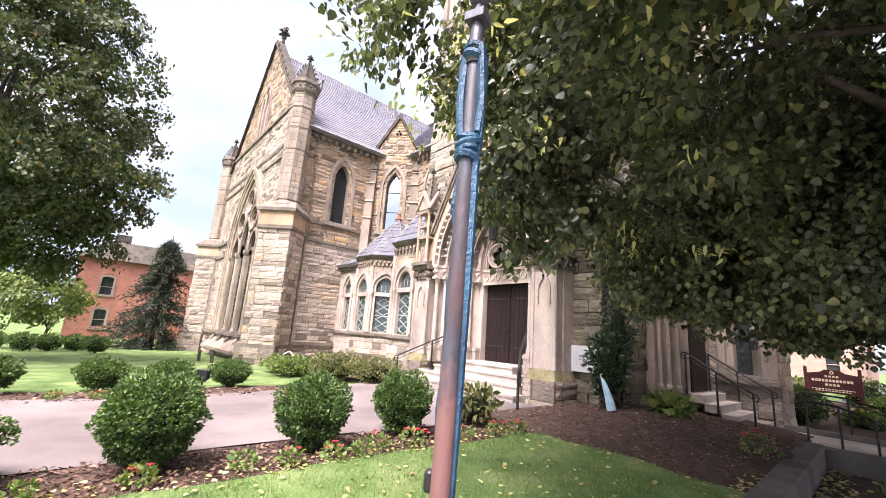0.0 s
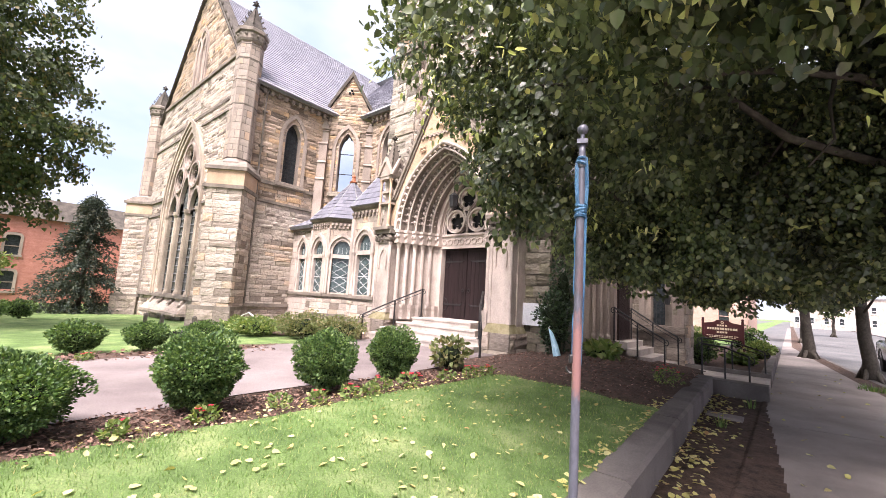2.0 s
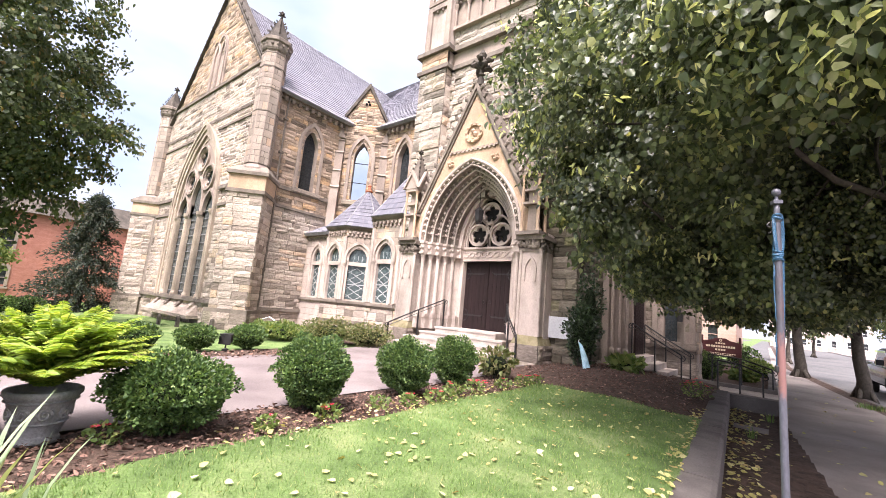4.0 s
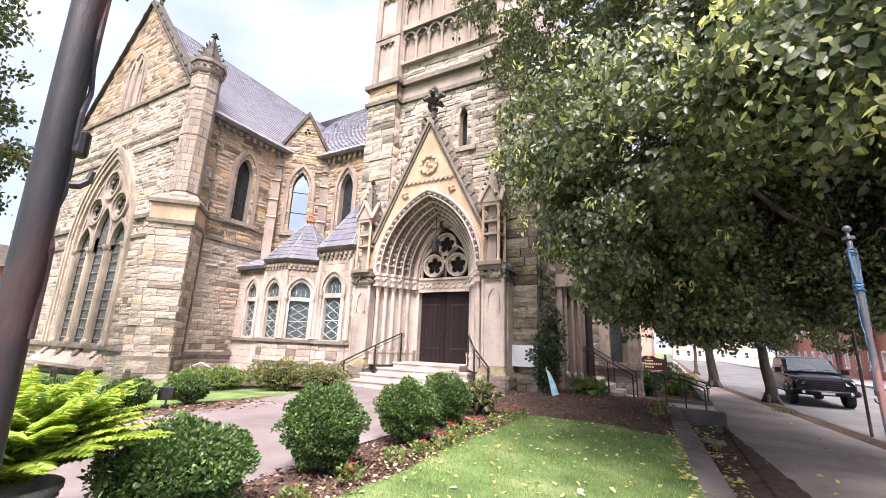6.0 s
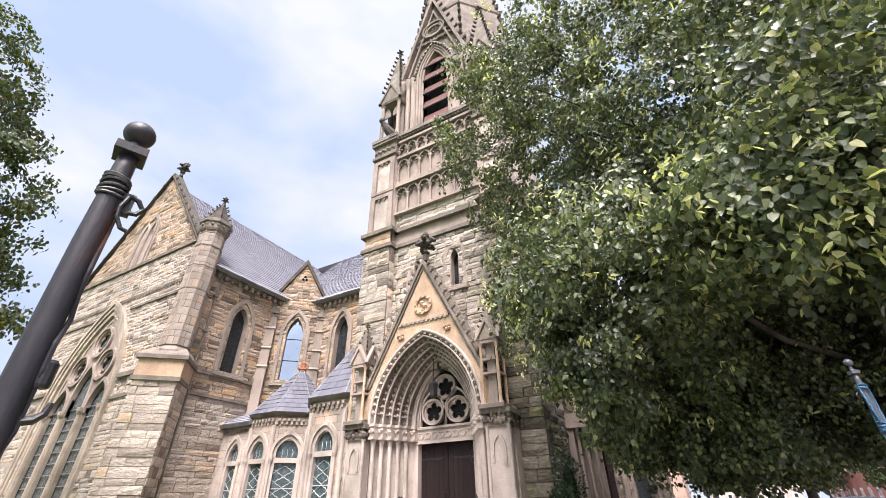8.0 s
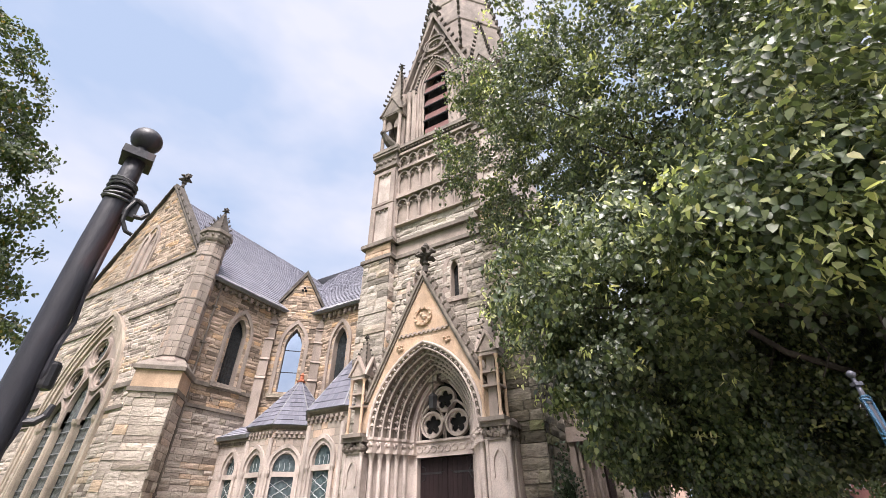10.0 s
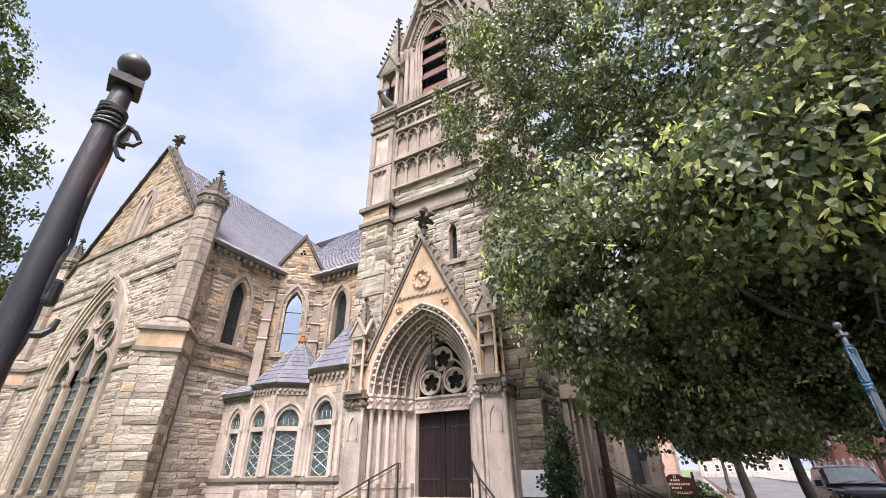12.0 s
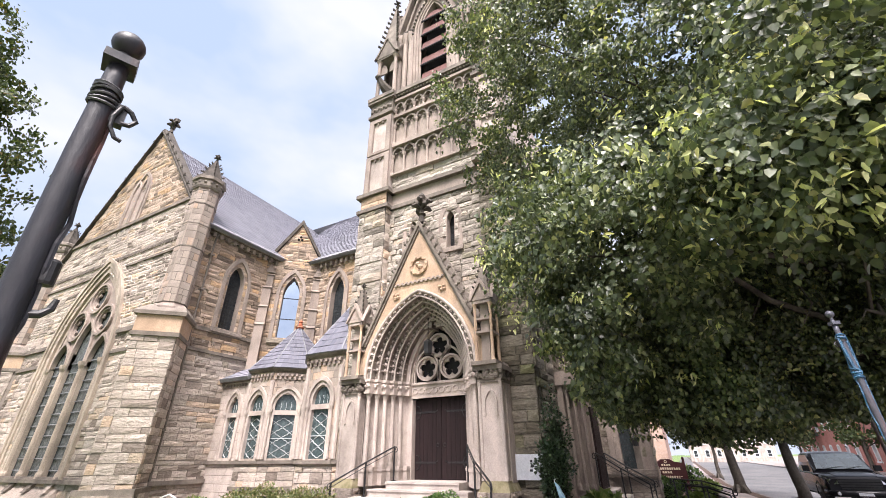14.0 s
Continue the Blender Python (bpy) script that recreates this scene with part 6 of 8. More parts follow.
def sheet(name, mat, xs, ys, h, label, category="ground", inside=None, lift=0.0, skirt=0.0):
    v, f, ids = [], [], {}
    for j, y in enumerate(ys):
        for i, x in enumerate(xs):
            ids[i, j] = len(v)
            v.append((x, y, h(x, y) + lift))
    for j in range(len(ys) - 1):
        for i in range(len(xs) - 1):
            if inside is None or inside((xs[i] + xs[i + 1]) / 2, (ys[j] + ys[j + 1]) / 2):
                f.append((ids[i, j], ids[i + 1, j], ids[i + 1, j + 1], ids[i, j + 1]))
    g = Geo()
    g.v, g.f = v, f
    return solo(name, g, mat, label, category, kind="structure", smooth=True)


def lin(a, b, n):
    return [a + (b - a) * k / n for k in range(n + 1)]


far = [-700, -300, -120, -60, -40]
gx = far + lin(-30, 6.42, 40) + [6.48, 6.56, 7.4, 7.6, 20, 40, 120, 300, 700]
gy = far + lin(-30, 30, 50) + [45, 70, 120, 300, 800]
sheet("ground", TURF, gx, gy, lambda x, y: (land(x, y) - 0.03) if x < 6.5 else (-0.47 if x < 7.5 else -0.7), "short mown turf around the church", "lawn")
def bumpy(x, y):
    return land(x, y) + 0.02 * noise.noise(Vector((x * 1.7, y * 1.7, 0)))
sheet("planting_bed", SOIL, lin(2.6, 6.6, 64), lin(-16, 2.0, 150), lambda x, y: bumpy(x, y), "dark mulched planting bed beside the path", "flower bed", lift=0.0, inside=lambda x, y: (y > -5.2 or x < 4.25) and x < wall_x(y) + 0.08)
sheet("planting_bed", SOIL, lin(-2.6, -0.3, 34), lin(-16, -2.3, 100), lambda x, y: bumpy(x, y), "mulched bed with clipped shrubs along the path", "flower bed", lift=0.0, inside=lambda x, y: x > -1.85 + 0.22 * math.sin(y * 1.3) and x < path_left(y) + 0.12)
sheet("planting_bed", SOIL, lin(-9.9, -1.5, 42), lin(-4.4, -0.3, 24), lambda x, y: bumpy(x, y), "planting bed at the foot of the church", "flower bed", lift=0.01, inside=lambda x, y: y > -3.3 - 0.5 * math.sin(x * 0.9) and (x > -8.8 or y > -2.2) and x < path_left(y) + 0.1)
sheet("church_path", PAVING, lin(-2.1, 3.16, 44), lin(-18, -1.9, 120), lambda x, y: land(x, min(y, -4.6)) + 0.016 + 0.006 * noise.noise(Vector((x, y, 3))), "worn pinkish asphalt path to the church door", "path", inside=lambda x, y: path_left(y) < x < 3.09 + 0.05 * math.sin(y * 1.9) - 0.3 * max(0.0, (y + 4.2) / 2.3))
def lawn_edge(x, y):
    return x < 6.375 - 0.044 * (y + 1.5) and x > 4.03 + 0.05 * math.sin(y * 2.1) and (y < -4.35 + 0.27 * (x - 4.0) - 0.6 * max(0.0, 4.5 - x) ** 2 + 0.05 * math.sin(x * 5))
sheet("front_lawn", TURF, lin(3.6, 7.0, 130), lin(-16, -2.3, 240), lambda x, y: land(x, y) + 0.018 + 0.012 * noise.noise(Vector((x * 2, y * 2, 1))), "bright green mown lawn scattered with fallen leaves", "lawn", inside=lawn_edge)
g = Geo()
for k in range(7):
    y0 = -17 + k * 2.6
    a, b, top = y0 + 0.005, min(0.95, y0 + 2.595), -0.07 + 0.004 * (k % 3)
    la, lb = wall_x(a), wall_x(b)
    g.hexa([(la, a, -0.7), (la + 0.31, a, -0.7), (lb + 0.31, b, -0.7), (lb, b, -0.7), (la, a, top), (la + 0.28, a, top), (lb + 0.28, b, top), (lb, b, top)])
    g.hexa([(la + 0.28, a, -0.7), (la + 0.325, a, -0.7), (lb + 0.325, b, -0.7), (lb + 0.28, b, -0.7), (la + 0.28, a, top), (la + 0.32, a, top - 0.03), (lb + 0.32, b, top - 0.03), (lb + 0.28, b, top)])
kerb = solo("kerb_wall", g, KERBSTONE, "low weathered stone kerb between lawn and street verge", "kerb", kind="structure")
g = Geo()
g.box(6.40, 7.55, 0.62, 0.98, -0.7, -0.09)
solo("kerb_wall", g, KERBSTONE, "low stone kerb closing the verge", "kerb", kind="structure")
def verge_edge(y):
    """Where the earth of the verge gives out on the sidewalk."""
    return 7.52 - 0.07 * min(0.0, y) * (1.0 if y > -6 else 6.0 / -y) + 0.035 * noise.noise(Vector((0, y * 2.3, 4))) + 0.02 * noise.noise(Vector((5, y * 9, 4)))
sheet("street_verge", SOIL, lin(6.5, 8.05, 60), lin(-17, 0.62, 200), lambda x, y: (-0.41 if x < 7.45 else -0.386) + 0.014 * noise.noise(Vector((x * 3, y * 3, 0))), "bare earth verge littered with yellow leaves", "verge", inside=lambda x, y: x < verge_edge(y))
g = Geo()
g.box(6.76, 7.28, -1.75, -1.45, -0.45, -0.372)
solo("stepping_stone", g, CONCRETE, "flat stone slab set in the verge", "paving slab")
walk_thing = thing("pavement", "grey concrete sidewalk slabs under the trees", "pavement", kind="structure")
def kerb_x(y):
    """West face of the street kerb, which runs slightly askew to the church."""
    return 10.3 - 0.09 * (max(-12.0, min(22.0, y)) - 1.6)
yy = -26.0
slab_rng = random.Random(3)
while yy < 90:
    ln = 6.125
    g = Geo()
    dz = -0.395 + slab_rng.uniform(-0.006, 0.006)
    a, b = yy + 0.008, yy + ln - 0.008
    e, f = kerb_x(a) - 0.5, kerb_x(b) - 0.5
    g.hexa([(7.52, a, -0.6), (e, a + 0.45, -0.6), (f, b + 0.45, -0.6), (7.52, b, -0.6), (7.52, a, dz), (e, a + 0.45, dz), (f, b + 0.45, dz), (7.52, b, dz)])
    part("paving_slab", g, CONCRETE, walk_thing)
    yy += ln
def strip(name, mat, off0, off1, z, label, category, kind="structure", ys=(-60, -12, 22, 150, 300), z1=None):
    q = Geo()
    for a, b in zip(ys, ys[1:]):
        q.hexa([(kerb_x(a) + off0, a, -0.85), (kerb_x(a) + off1, a, -0.85), (kerb_x(b) + off1, b, -0.85), (kerb_x(b) + off0, b, -0.85), (kerb_x(a) + off0, a, z), (kerb_x(a) + off1, a, z), (kerb_x(b) + off1, b, z), (kerb_x(b) + off0, b, z)])
    return solo(name, q, mat, label, category, kind=kind)
strip("tree_strip", SOIL, -0.5, 0.0, -0.405, "earth strip for street trees", "verge", "structure")
strip("street_kerb", KERBSTONE, 0.0, 0.15, -0.398, "stone street kerb", "kerb")
strip("road", ASPHALT, 0.15, 10.0, -0.56, "grey asphalt street", "road")
strip("far_pavement", CONCRETE, 10.0, 70.0, -0.42, "far sidewalk across the street", "pavement")
g = Geo()
g.box(-40, 8.0, 17.5, 300.0, -0.8, -0.43)
solo("side_street", g, ASPHALT, "grey asphalt of the side street beyond the church", "road", kind="structure")
# side walk to the side door
g = Geo()
g.box(4.7, 7.5, 1.4, 3.3, -0.6, -0.22)
solo("side_path", g, STEP, "short concrete path to the side steps", "path", kind="structure")
sheet("planting_bed", SOIL, lin(4.0, 7.5, 14), lin(3.3, 16, 30), lambda x, y: -0.30 + 0.05 * noise.noise(Vector((x, y, 9))), "raised bed beside the side path", "flower bed")
g = Geo()
g.box(4.9, 7.5, 3.3, 3.55, -0.6, -0.12)
g.box(7.3, 7.5, 3.55, 16, -0.6, -0.12)
solo("bed_edging", g, KERBSTONE, "low stone edging of the raised bed", "kerb", kind="structure")


# ---- foliage tools ----
def np_mesh(name, verts, faces, mat):
    """verts: n x k x 3; faces: index tuples within each group."""
    n, k, _ = verts.shape
    me = bpy.data.meshes.new(name)
    fs = np.array(faces)
    idx = (fs[None] + (np.arange(n) * k)[:, None, None]).reshape(-1)
    c = fs.shape[1]
    me.vertices.add(n * k)
    me.vertices.foreach_set("co", verts.reshape(-1).astype(np.float32))
    me.loops.add(len(idx))
    me.loops.foreach_set("vertex_index", idx.astype(np.int32))
    me.polygons.add(n * len(fs))
    me.polygons.foreach_set("loop_start", np.arange(0, len(idx), c).astype(np.int32))
    me.materials.append(mat)
    me.update(calc_edges=True)
    return me


def leaf_verts(pts, dirs, ups, size, rng, wide=0.38, fold=0.14):
    """Pointed, slightly folded leaves: base, two edge points each side, tip."""
    n = len(pts)
    d = dirs / np.maximum(1e-6, np.linalg.norm(dirs, axis=1, keepdims=True))
    s = np.cross(d, ups)
    s /= np.maximum(1e-6, np.linalg.norm(s, axis=1, keepdims=True))
    u = np.cross(s, d)
    L = (size * rng.uniform(0.65, 1.25, n))[:, None]
    W = L * wide
    F = L * fold
    return np.stack([pts, pts + d * L * 0.22 + s * W + u * F, pts + d * L * 0.62 + s * W * 0.8 + u * F * 0.7, pts + d * L - u * F * 0.6, pts + d * L * 0.62 - s * W * 0.8 + u * F * 0.7, pts + d * L * 0.22 - s * W + u * F], 1)


LEAF_FACES = [(0, 1, 2, 3), (0, 3, 4, 5)]


def in_ellipsoid(rng, n, c, r, shell=0.45):
    v = rng.normal(size=(n, 3))
    v /= np.linalg.norm(v, axis=1, keepdims=True)
    q = rng.uniform(shell ** 3, 1, n) ** (1 / 3)
    return np.array(c) + v * q[:, None] * np.array(r)


def crown_mesh(name, boughs, size, mat, seed, keep=None, droop=0.6):
    """boughs: rows of centre, radii, clusters, leaves a cluster, spread. Leaves hang in sprays that face outwards."""
    rng = np.random.default_rng(seed)
    hub = np.average(np.array([b[0] for b in boughs]), axis=0, weights=[b[2] for b in boughs])
    P, D, U = [], [], []
    tips = []
    for c, r, m, per, sp in boughs:
        cc = in_ellipsoid(rng, m, c, r)
        tips.append(cc)
        out = 0.6 * (cc - np.array(c)) / np.array(r) + 0.6 * (cc - hub) / np.maximum(0.5, np.linalg.norm(cc - hub, axis=1, keepdims=True))
        out /= np.maximum(1e-6, np.linalg.norm(out, axis=1, keepdims=True))
        face = out * 0.75 + np.array([0, 0, 0.6]) + rng.normal(size=(m, 3)) * 0.42
        spray = rng.normal(size=(m, 3)) * 0.8 + out * 0.5
        spray[:, 2] = -np.abs(spray[:, 2]) * 0.5
        spray /= np.linalg.norm(spray, axis=1, keepdims=True)
        t = rng.uniform(-1.2, 1.2, (m, per))
        off = rng.normal(size=(m, per, 3)) * sp * 0.42
        off -= face[:, None] * (off * face[:, None]).sum(2, keepdims=True) * 0.5 / (face ** 2).sum(1)[:, None, None]
        pts = cc[:, None] + spray[:, None] * t[..., None] * sp + off
        pts[..., 2] -= 0.16 * sp * t * t
        P.append(pts.reshape(-1, 3))
        dd = rng.normal(size=(m, per, 3)) * 0.42 + spray[:, None] * 0.45
        dd[..., 2] -= droop
        D.append(dd.reshape(-1, 3))
        U.append((face[:, None] + rng.normal(size=(m, per, 3)) * 0.34).reshape(-1, 3))
    P, D, U = np.concatenate(P), np.concatenate(D), np.concatenate(U)
    if keep is not None:
        k = keep(P)
        P, D, U = P[k], D[k], U[k]
    return np_mesh(name, leaf_verts(P, D, U, size, rng, 0.40, 0.13 * rng.uniform(0.2, 2.0, (len(P), 1))), LEAF_FACES, mat), np.concatenate(tips)


def tree(name, label, base, height, r0, lean, boughs, size, mat, seed, keep=None, limbs=26, droop=0.6):
    t = thing(name, label, "tree", base)
    bx, by, bz = base
    local = [((c[0] - bx, c[1] - by, c[2] - bz), r, m, per, sp) for c, r, m, per, sp in boughs]
    kk = (lambda P: keep(P + np.array(base))) if keep else None
    me, tips = crown_mesh("crown", local, size, mat, seed, kk, droop)
    rr = random.Random(seed)
    g = Geo()
    pts, rad = [], []
    for k in range(8):
        f = k / 7
        pts.append((lean[0] * f * f + 0.05 * rr.uniform(-1, 1), lean[1] * f * f + 0.05 * rr.uniform(-1, 1), height * f - 0.15))
        rad.append(r0 * (1.0 - 0.62 * f) * (1.25 if k == 0 else 1.0))
    g.tube(pts, rad, 12)
    for k in range(5):
        a = 2 * math.pi * k / 5 + 0.4
        g.tube([(r0 * 0.7 * math.cos(a), r0 * 0.7 * math.sin(a), 0.35), (r0 * 1.4 * math.cos(a), r0 * 1.4 * math.sin(a), 0.04), (r0 * 1.9 * math.cos(a), r0 * 1.9 * math.sin(a), -0.1)], [r0 * 0.35, r0 * 0.3, r0 * 0.12], 7)
    part("trunk", g, BARK, t, "grey furrowed trunk", smooth=True)
    for k in range(limbs):
        tip = Vector(tips[rr.randrange(len(tips))])
        f = rr.uniform(0.45, 1.0)
        i = min(6, int(f * 7))
        s = Vector(pts[i])
        mid = s.lerp(tip, 0.5) + Vector((0, 0, 0.12 * (tip - s).length)) + Vector((rr.uniform(-.3, .3), rr.uniform(-.3, .3), 0))
        g = Geo()
        r1 = r0 * rr.uniform(0.16, 0.34)
        reach = (tip - s).length
        def kink(p, k):
            return p + Vector((rr.uniform(-1, 1), rr.uniform(-1, 1), rr.uniform(-0.8, 0.8))) * 0.05 * reach * k
        g.tube([s, kink(s.lerp(mid, 0.35), 0.5) + Vector((0, 0, 0.1)), kink(s.lerp(mid, 0.7), 0.8), mid, kink(mid.lerp(tip, 0.3), 1.0), kink(mid.lerp(tip, 0.6), 1.0), kink(mid.lerp(tip, 0.8), 0.8), tip], [r1, r1 * 0.8, r1 * 0.64, r1 * 0.5, r1 * 0.38, r1 * 0.26, r1 * 0.16, 0.008], 6)
        part("limb", g, BARK, t, smooth=True)
        for _ in range(3):
            a = mid.lerp(tip, rr.random())
            b = Vector(tips[rr.randrange(len(tips))])
            if (b - a).length < 2.4:
                g = Geo()
                g.tube([a, a.lerp(b, 0.5) + Vector((0, 0, 0.1)), b], [0.025, 0.015, 0.006], 5)
                part("twig", g, BARK, t)
    ob = new("crown", me)
    ob.parent = t
    return t


def keep_a(P):
    near = (P[:, 1] < -8.2) & (P[:, 2] < 2.55)
    street = np.clip((P[:, 0] - 7.8 - 0.2 * (P[:, 1] + 4)) / 0.6, 0, 1)
    low = P[:, 2] < 1.5 + 0.2 * np.sin(P[:, 0] * 2.3) * np.sin(P[:, 1] * 1.9) + street * (0.3 + 0.05 * (P[:, 1] + 4))
    left = P[:, 0] < np.where(P[:, 2] > 6.0, 2.75, 3.4) + 0.25 * np.sin(P[:, 2] * 3)
    over = (P[:, 1] < -9.6) & (P[:, 0] < 7.2)
    under = (P[:, 0] > 7.35 + 0.25 * np.sin(P[:, 1] * 2.1)) & (P[:, 1] < -4.8) & (P[:, 1] > -7.5) & (P[:, 2] < 2.45 + 0.48 * (P[:, 1] + 8.6) + 0.15 * np.sin(P[:, 0] * 3.1))
    return ~(near | low | left | over | under)
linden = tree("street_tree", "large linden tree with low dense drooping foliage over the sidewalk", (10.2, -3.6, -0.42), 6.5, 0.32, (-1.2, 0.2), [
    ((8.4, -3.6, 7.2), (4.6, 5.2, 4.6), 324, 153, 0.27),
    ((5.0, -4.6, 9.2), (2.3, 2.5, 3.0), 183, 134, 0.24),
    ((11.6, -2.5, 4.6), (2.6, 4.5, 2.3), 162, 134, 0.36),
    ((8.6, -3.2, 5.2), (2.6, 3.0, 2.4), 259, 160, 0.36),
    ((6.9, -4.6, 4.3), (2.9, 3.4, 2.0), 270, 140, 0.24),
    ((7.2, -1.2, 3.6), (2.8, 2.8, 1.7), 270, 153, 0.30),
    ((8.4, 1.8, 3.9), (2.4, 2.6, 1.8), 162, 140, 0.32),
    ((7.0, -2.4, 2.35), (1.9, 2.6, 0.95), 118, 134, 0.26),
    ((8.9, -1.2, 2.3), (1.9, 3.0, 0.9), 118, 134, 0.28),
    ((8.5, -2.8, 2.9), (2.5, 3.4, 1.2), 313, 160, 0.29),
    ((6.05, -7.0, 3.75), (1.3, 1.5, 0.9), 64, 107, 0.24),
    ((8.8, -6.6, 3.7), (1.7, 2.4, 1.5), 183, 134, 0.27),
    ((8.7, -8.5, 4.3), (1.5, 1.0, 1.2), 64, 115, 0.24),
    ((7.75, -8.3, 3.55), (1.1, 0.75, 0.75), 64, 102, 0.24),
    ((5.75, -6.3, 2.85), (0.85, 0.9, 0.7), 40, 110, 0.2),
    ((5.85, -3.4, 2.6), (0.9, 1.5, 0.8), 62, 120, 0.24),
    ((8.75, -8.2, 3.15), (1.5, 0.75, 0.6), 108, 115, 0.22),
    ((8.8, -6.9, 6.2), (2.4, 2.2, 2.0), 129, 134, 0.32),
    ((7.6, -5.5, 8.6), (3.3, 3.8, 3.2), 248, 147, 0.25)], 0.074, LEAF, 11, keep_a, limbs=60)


def bract_clusters(parent, boughs, seed):
    """Pale strap-shaped bracts hanging in small bunches from the outer twigs."""
    rng = np.random.default_rng(seed)
    P, D = [], []
    for c, r, m in boughs:
        cc = in_ellipsoid(rng, m, c, r, 0.9)
        for q in cc[keep_a(cc)]:
            k = rng.integers(2, 7)
            P.append(q + rng.normal(size=(k, 3)) * 0.055)
            d = rng.normal(size=(k, 3)) * 0.6
            d[:, 2] -= 0.75
            D.append(d)
    P, D = np.concatenate(P), np.concatenate(D)
    me = np_mesh("bract_fringe", leaf_verts(P - np.array(parent.location), D, rng.normal(size=P.shape) * 0.6 + np.array([0, 0, 1.0]), 0.092, rng, 0.17, 0.06), LEAF_FACES, BRACT)
    ob = new("bract_fringe", me)
    ob.parent = parent
    tagged(ob, "pale yellow-green bracts hanging among the leaves", kind="stuff")


bract_clusters(linden, [((8.6, -8.3, 3.2), (1.5, 0.8, 0.7), 133), ((7.75, -8.2, 3.55), (1.25, 0.95, 0.85), 114), ((8.8, -6.8, 3.9), (1.9, 2.6, 1.6), 247), ((8.8, -6.9, 6.2), (2.5, 2.4, 2.1), 228), ((6.9, -4.6, 4.3), (3.1, 3.6, 2.2), 247), ((5.9, -7.0, 3.75), (1.4, 1.6, 1.0), 49), ((7.6, -5.5, 8.6), (3.4, 3.9, 3.1), 171)], 77)
tree("street_tree", "mature street tree with dark trunk and dense crown", (9.8, 8.4, -0.42), 5.0, 0.205, (-0.5, -0.6), [
    ((9.2, 6.4, 5.4), (3.8, 4.6, 3.0), 220, 95, 0.5), ((8.6, 4.6, 3.3), (2.8, 3.4, 1.3), 190, 100, 0.42)], 0.12, LEAF, 12, lambda P: P[:, 2] > 2.2)
tree("street_tree", "street tree with flared trunk and spreading crown", (8.55, 15.2, -0.42), 5.0, 0.25, (-0.3, 0.3), [((8.2, 15.0, 5.4), (3.6, 4.0, 2.9), 150, 80, 0.55)], 0.15, LEAF, 13, lambda P: P[:, 2] > 2.3, limbs=14)
tree("street_tree", "slim street tree further down the sidewalk", (8.6, 31.0, -0.42), 4.0, 0.16, (0.2, 0.3), [((8.5, 31.0, 4.6), (2.6, 2.6, 2.0), 60, 60, 0.5)], 0.17, LEAF_MAPLE, 14, limbs=8)
tree("maple_tree", "tall maple tree at the edge of the churchyard lawn", (-12.2, -13.0, -0.45), 9.0, 0.35, (0.3, 0.2), [
    ((-11.4, -12.8, 8.5), (4.4, 4.7, 4.9), 460, 95, 0.40), ((-11.2, -13.0, 13.6), (3.0, 2.7, 3.0), 130, 95, 0.40), ((-9.8, -10.6, 5.6), (2.4, 2.6, 1.6), 80, 75, 0.42), ((-11.2, -11.4, 4.0), (2.2, 2.6, 1.6), 130, 75, 0.4)], 0.135, LEAF_MAPLE, 15, lambda P: P[:, 2] > 2.1, limbs=22)


# ---- clipped shrubs ----
def shrub_mesh(name, r, h, n, size, mat, seed, rough=0.16):
    rng = np.random.default_rng(seed)
    v = rng.normal(size=(n, 3))
    v /= np.linalg.norm(v, axis=1, keepdims=True)
    lump = 1 + rough * (np.sin(v[:, 0] * 5 + seed) * np.sin(v[:, 1] * 6 + 2 * seed) + 0.6 * np.sin(v[:, 2] * 9 + v[:, 0] * 7)) * 0.6
    q = (1.0 - 0.34 * rng.uniform(0, 1, n) ** 1.6) * lump
    sq = np.where(v[:, 2] < 0, 0.85, 1.0)
    pts = v * q[:, None] * np.array([r, r, h / 2]) * sq[:, None]
    pts[:, 2] += h / 2
    pts = pts[pts[:, 2] > 0.0]
    v = (pts - np.array([0, 0, h / 2])) / np.array([r, r, h / 2])
    d = v + rng.normal(size=v.shape) * 0.6 + np.array([0, 0, 0.35])
    up = rng.normal(size=v.shape) * 0.6 + np.array([0, 0, 0.6])
    return np_mesh(name, leaf_verts(pts, d, up, size, rng, 0.34), LEAF_FACES, mat)


def shrub(name, label, loc, r, h, n, size, mat, seed, group="", category="shrub", stems=True, rough=0.16):
    t = thing(name, label, category, loc, group)
    rr = random.Random(seed)
    if stems:
        for k in range(4):
            g = Geo()
            a = rr.uniform(0, 6.28)
            g.tube([(0.03 * math.cos(a), 0.03 * math.sin(a), -0.05), (r * 0.3 * math.cos(a), r * 0.3 * math.sin(a), h * 0.3), (r * 0.55 * math.cos(a), r * 0.55 * math.sin(a), h * 0.6)], [0.025, 0.016, 0.008], 5)
            part("stem", g, BARK, t)
    # added dark core, standing in for the shade deep among the leaves
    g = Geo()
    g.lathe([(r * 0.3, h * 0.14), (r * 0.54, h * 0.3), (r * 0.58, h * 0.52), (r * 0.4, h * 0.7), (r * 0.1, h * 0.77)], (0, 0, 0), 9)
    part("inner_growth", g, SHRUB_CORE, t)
    ob = new("leaves", shrub_mesh("leaves", r, h, n, size, mat, seed, rough))
    ob.parent = t
    return t


near_row = [(3.46, -10.02, 0.45, 0.63), (3.45, -8.68, 0.405, 0.77), (3.46, -7.24, 0.37, 0.74), (3.33, -5.96, 0.385, 0.76), (3.1, -11.5, 0.45, 0.78)]
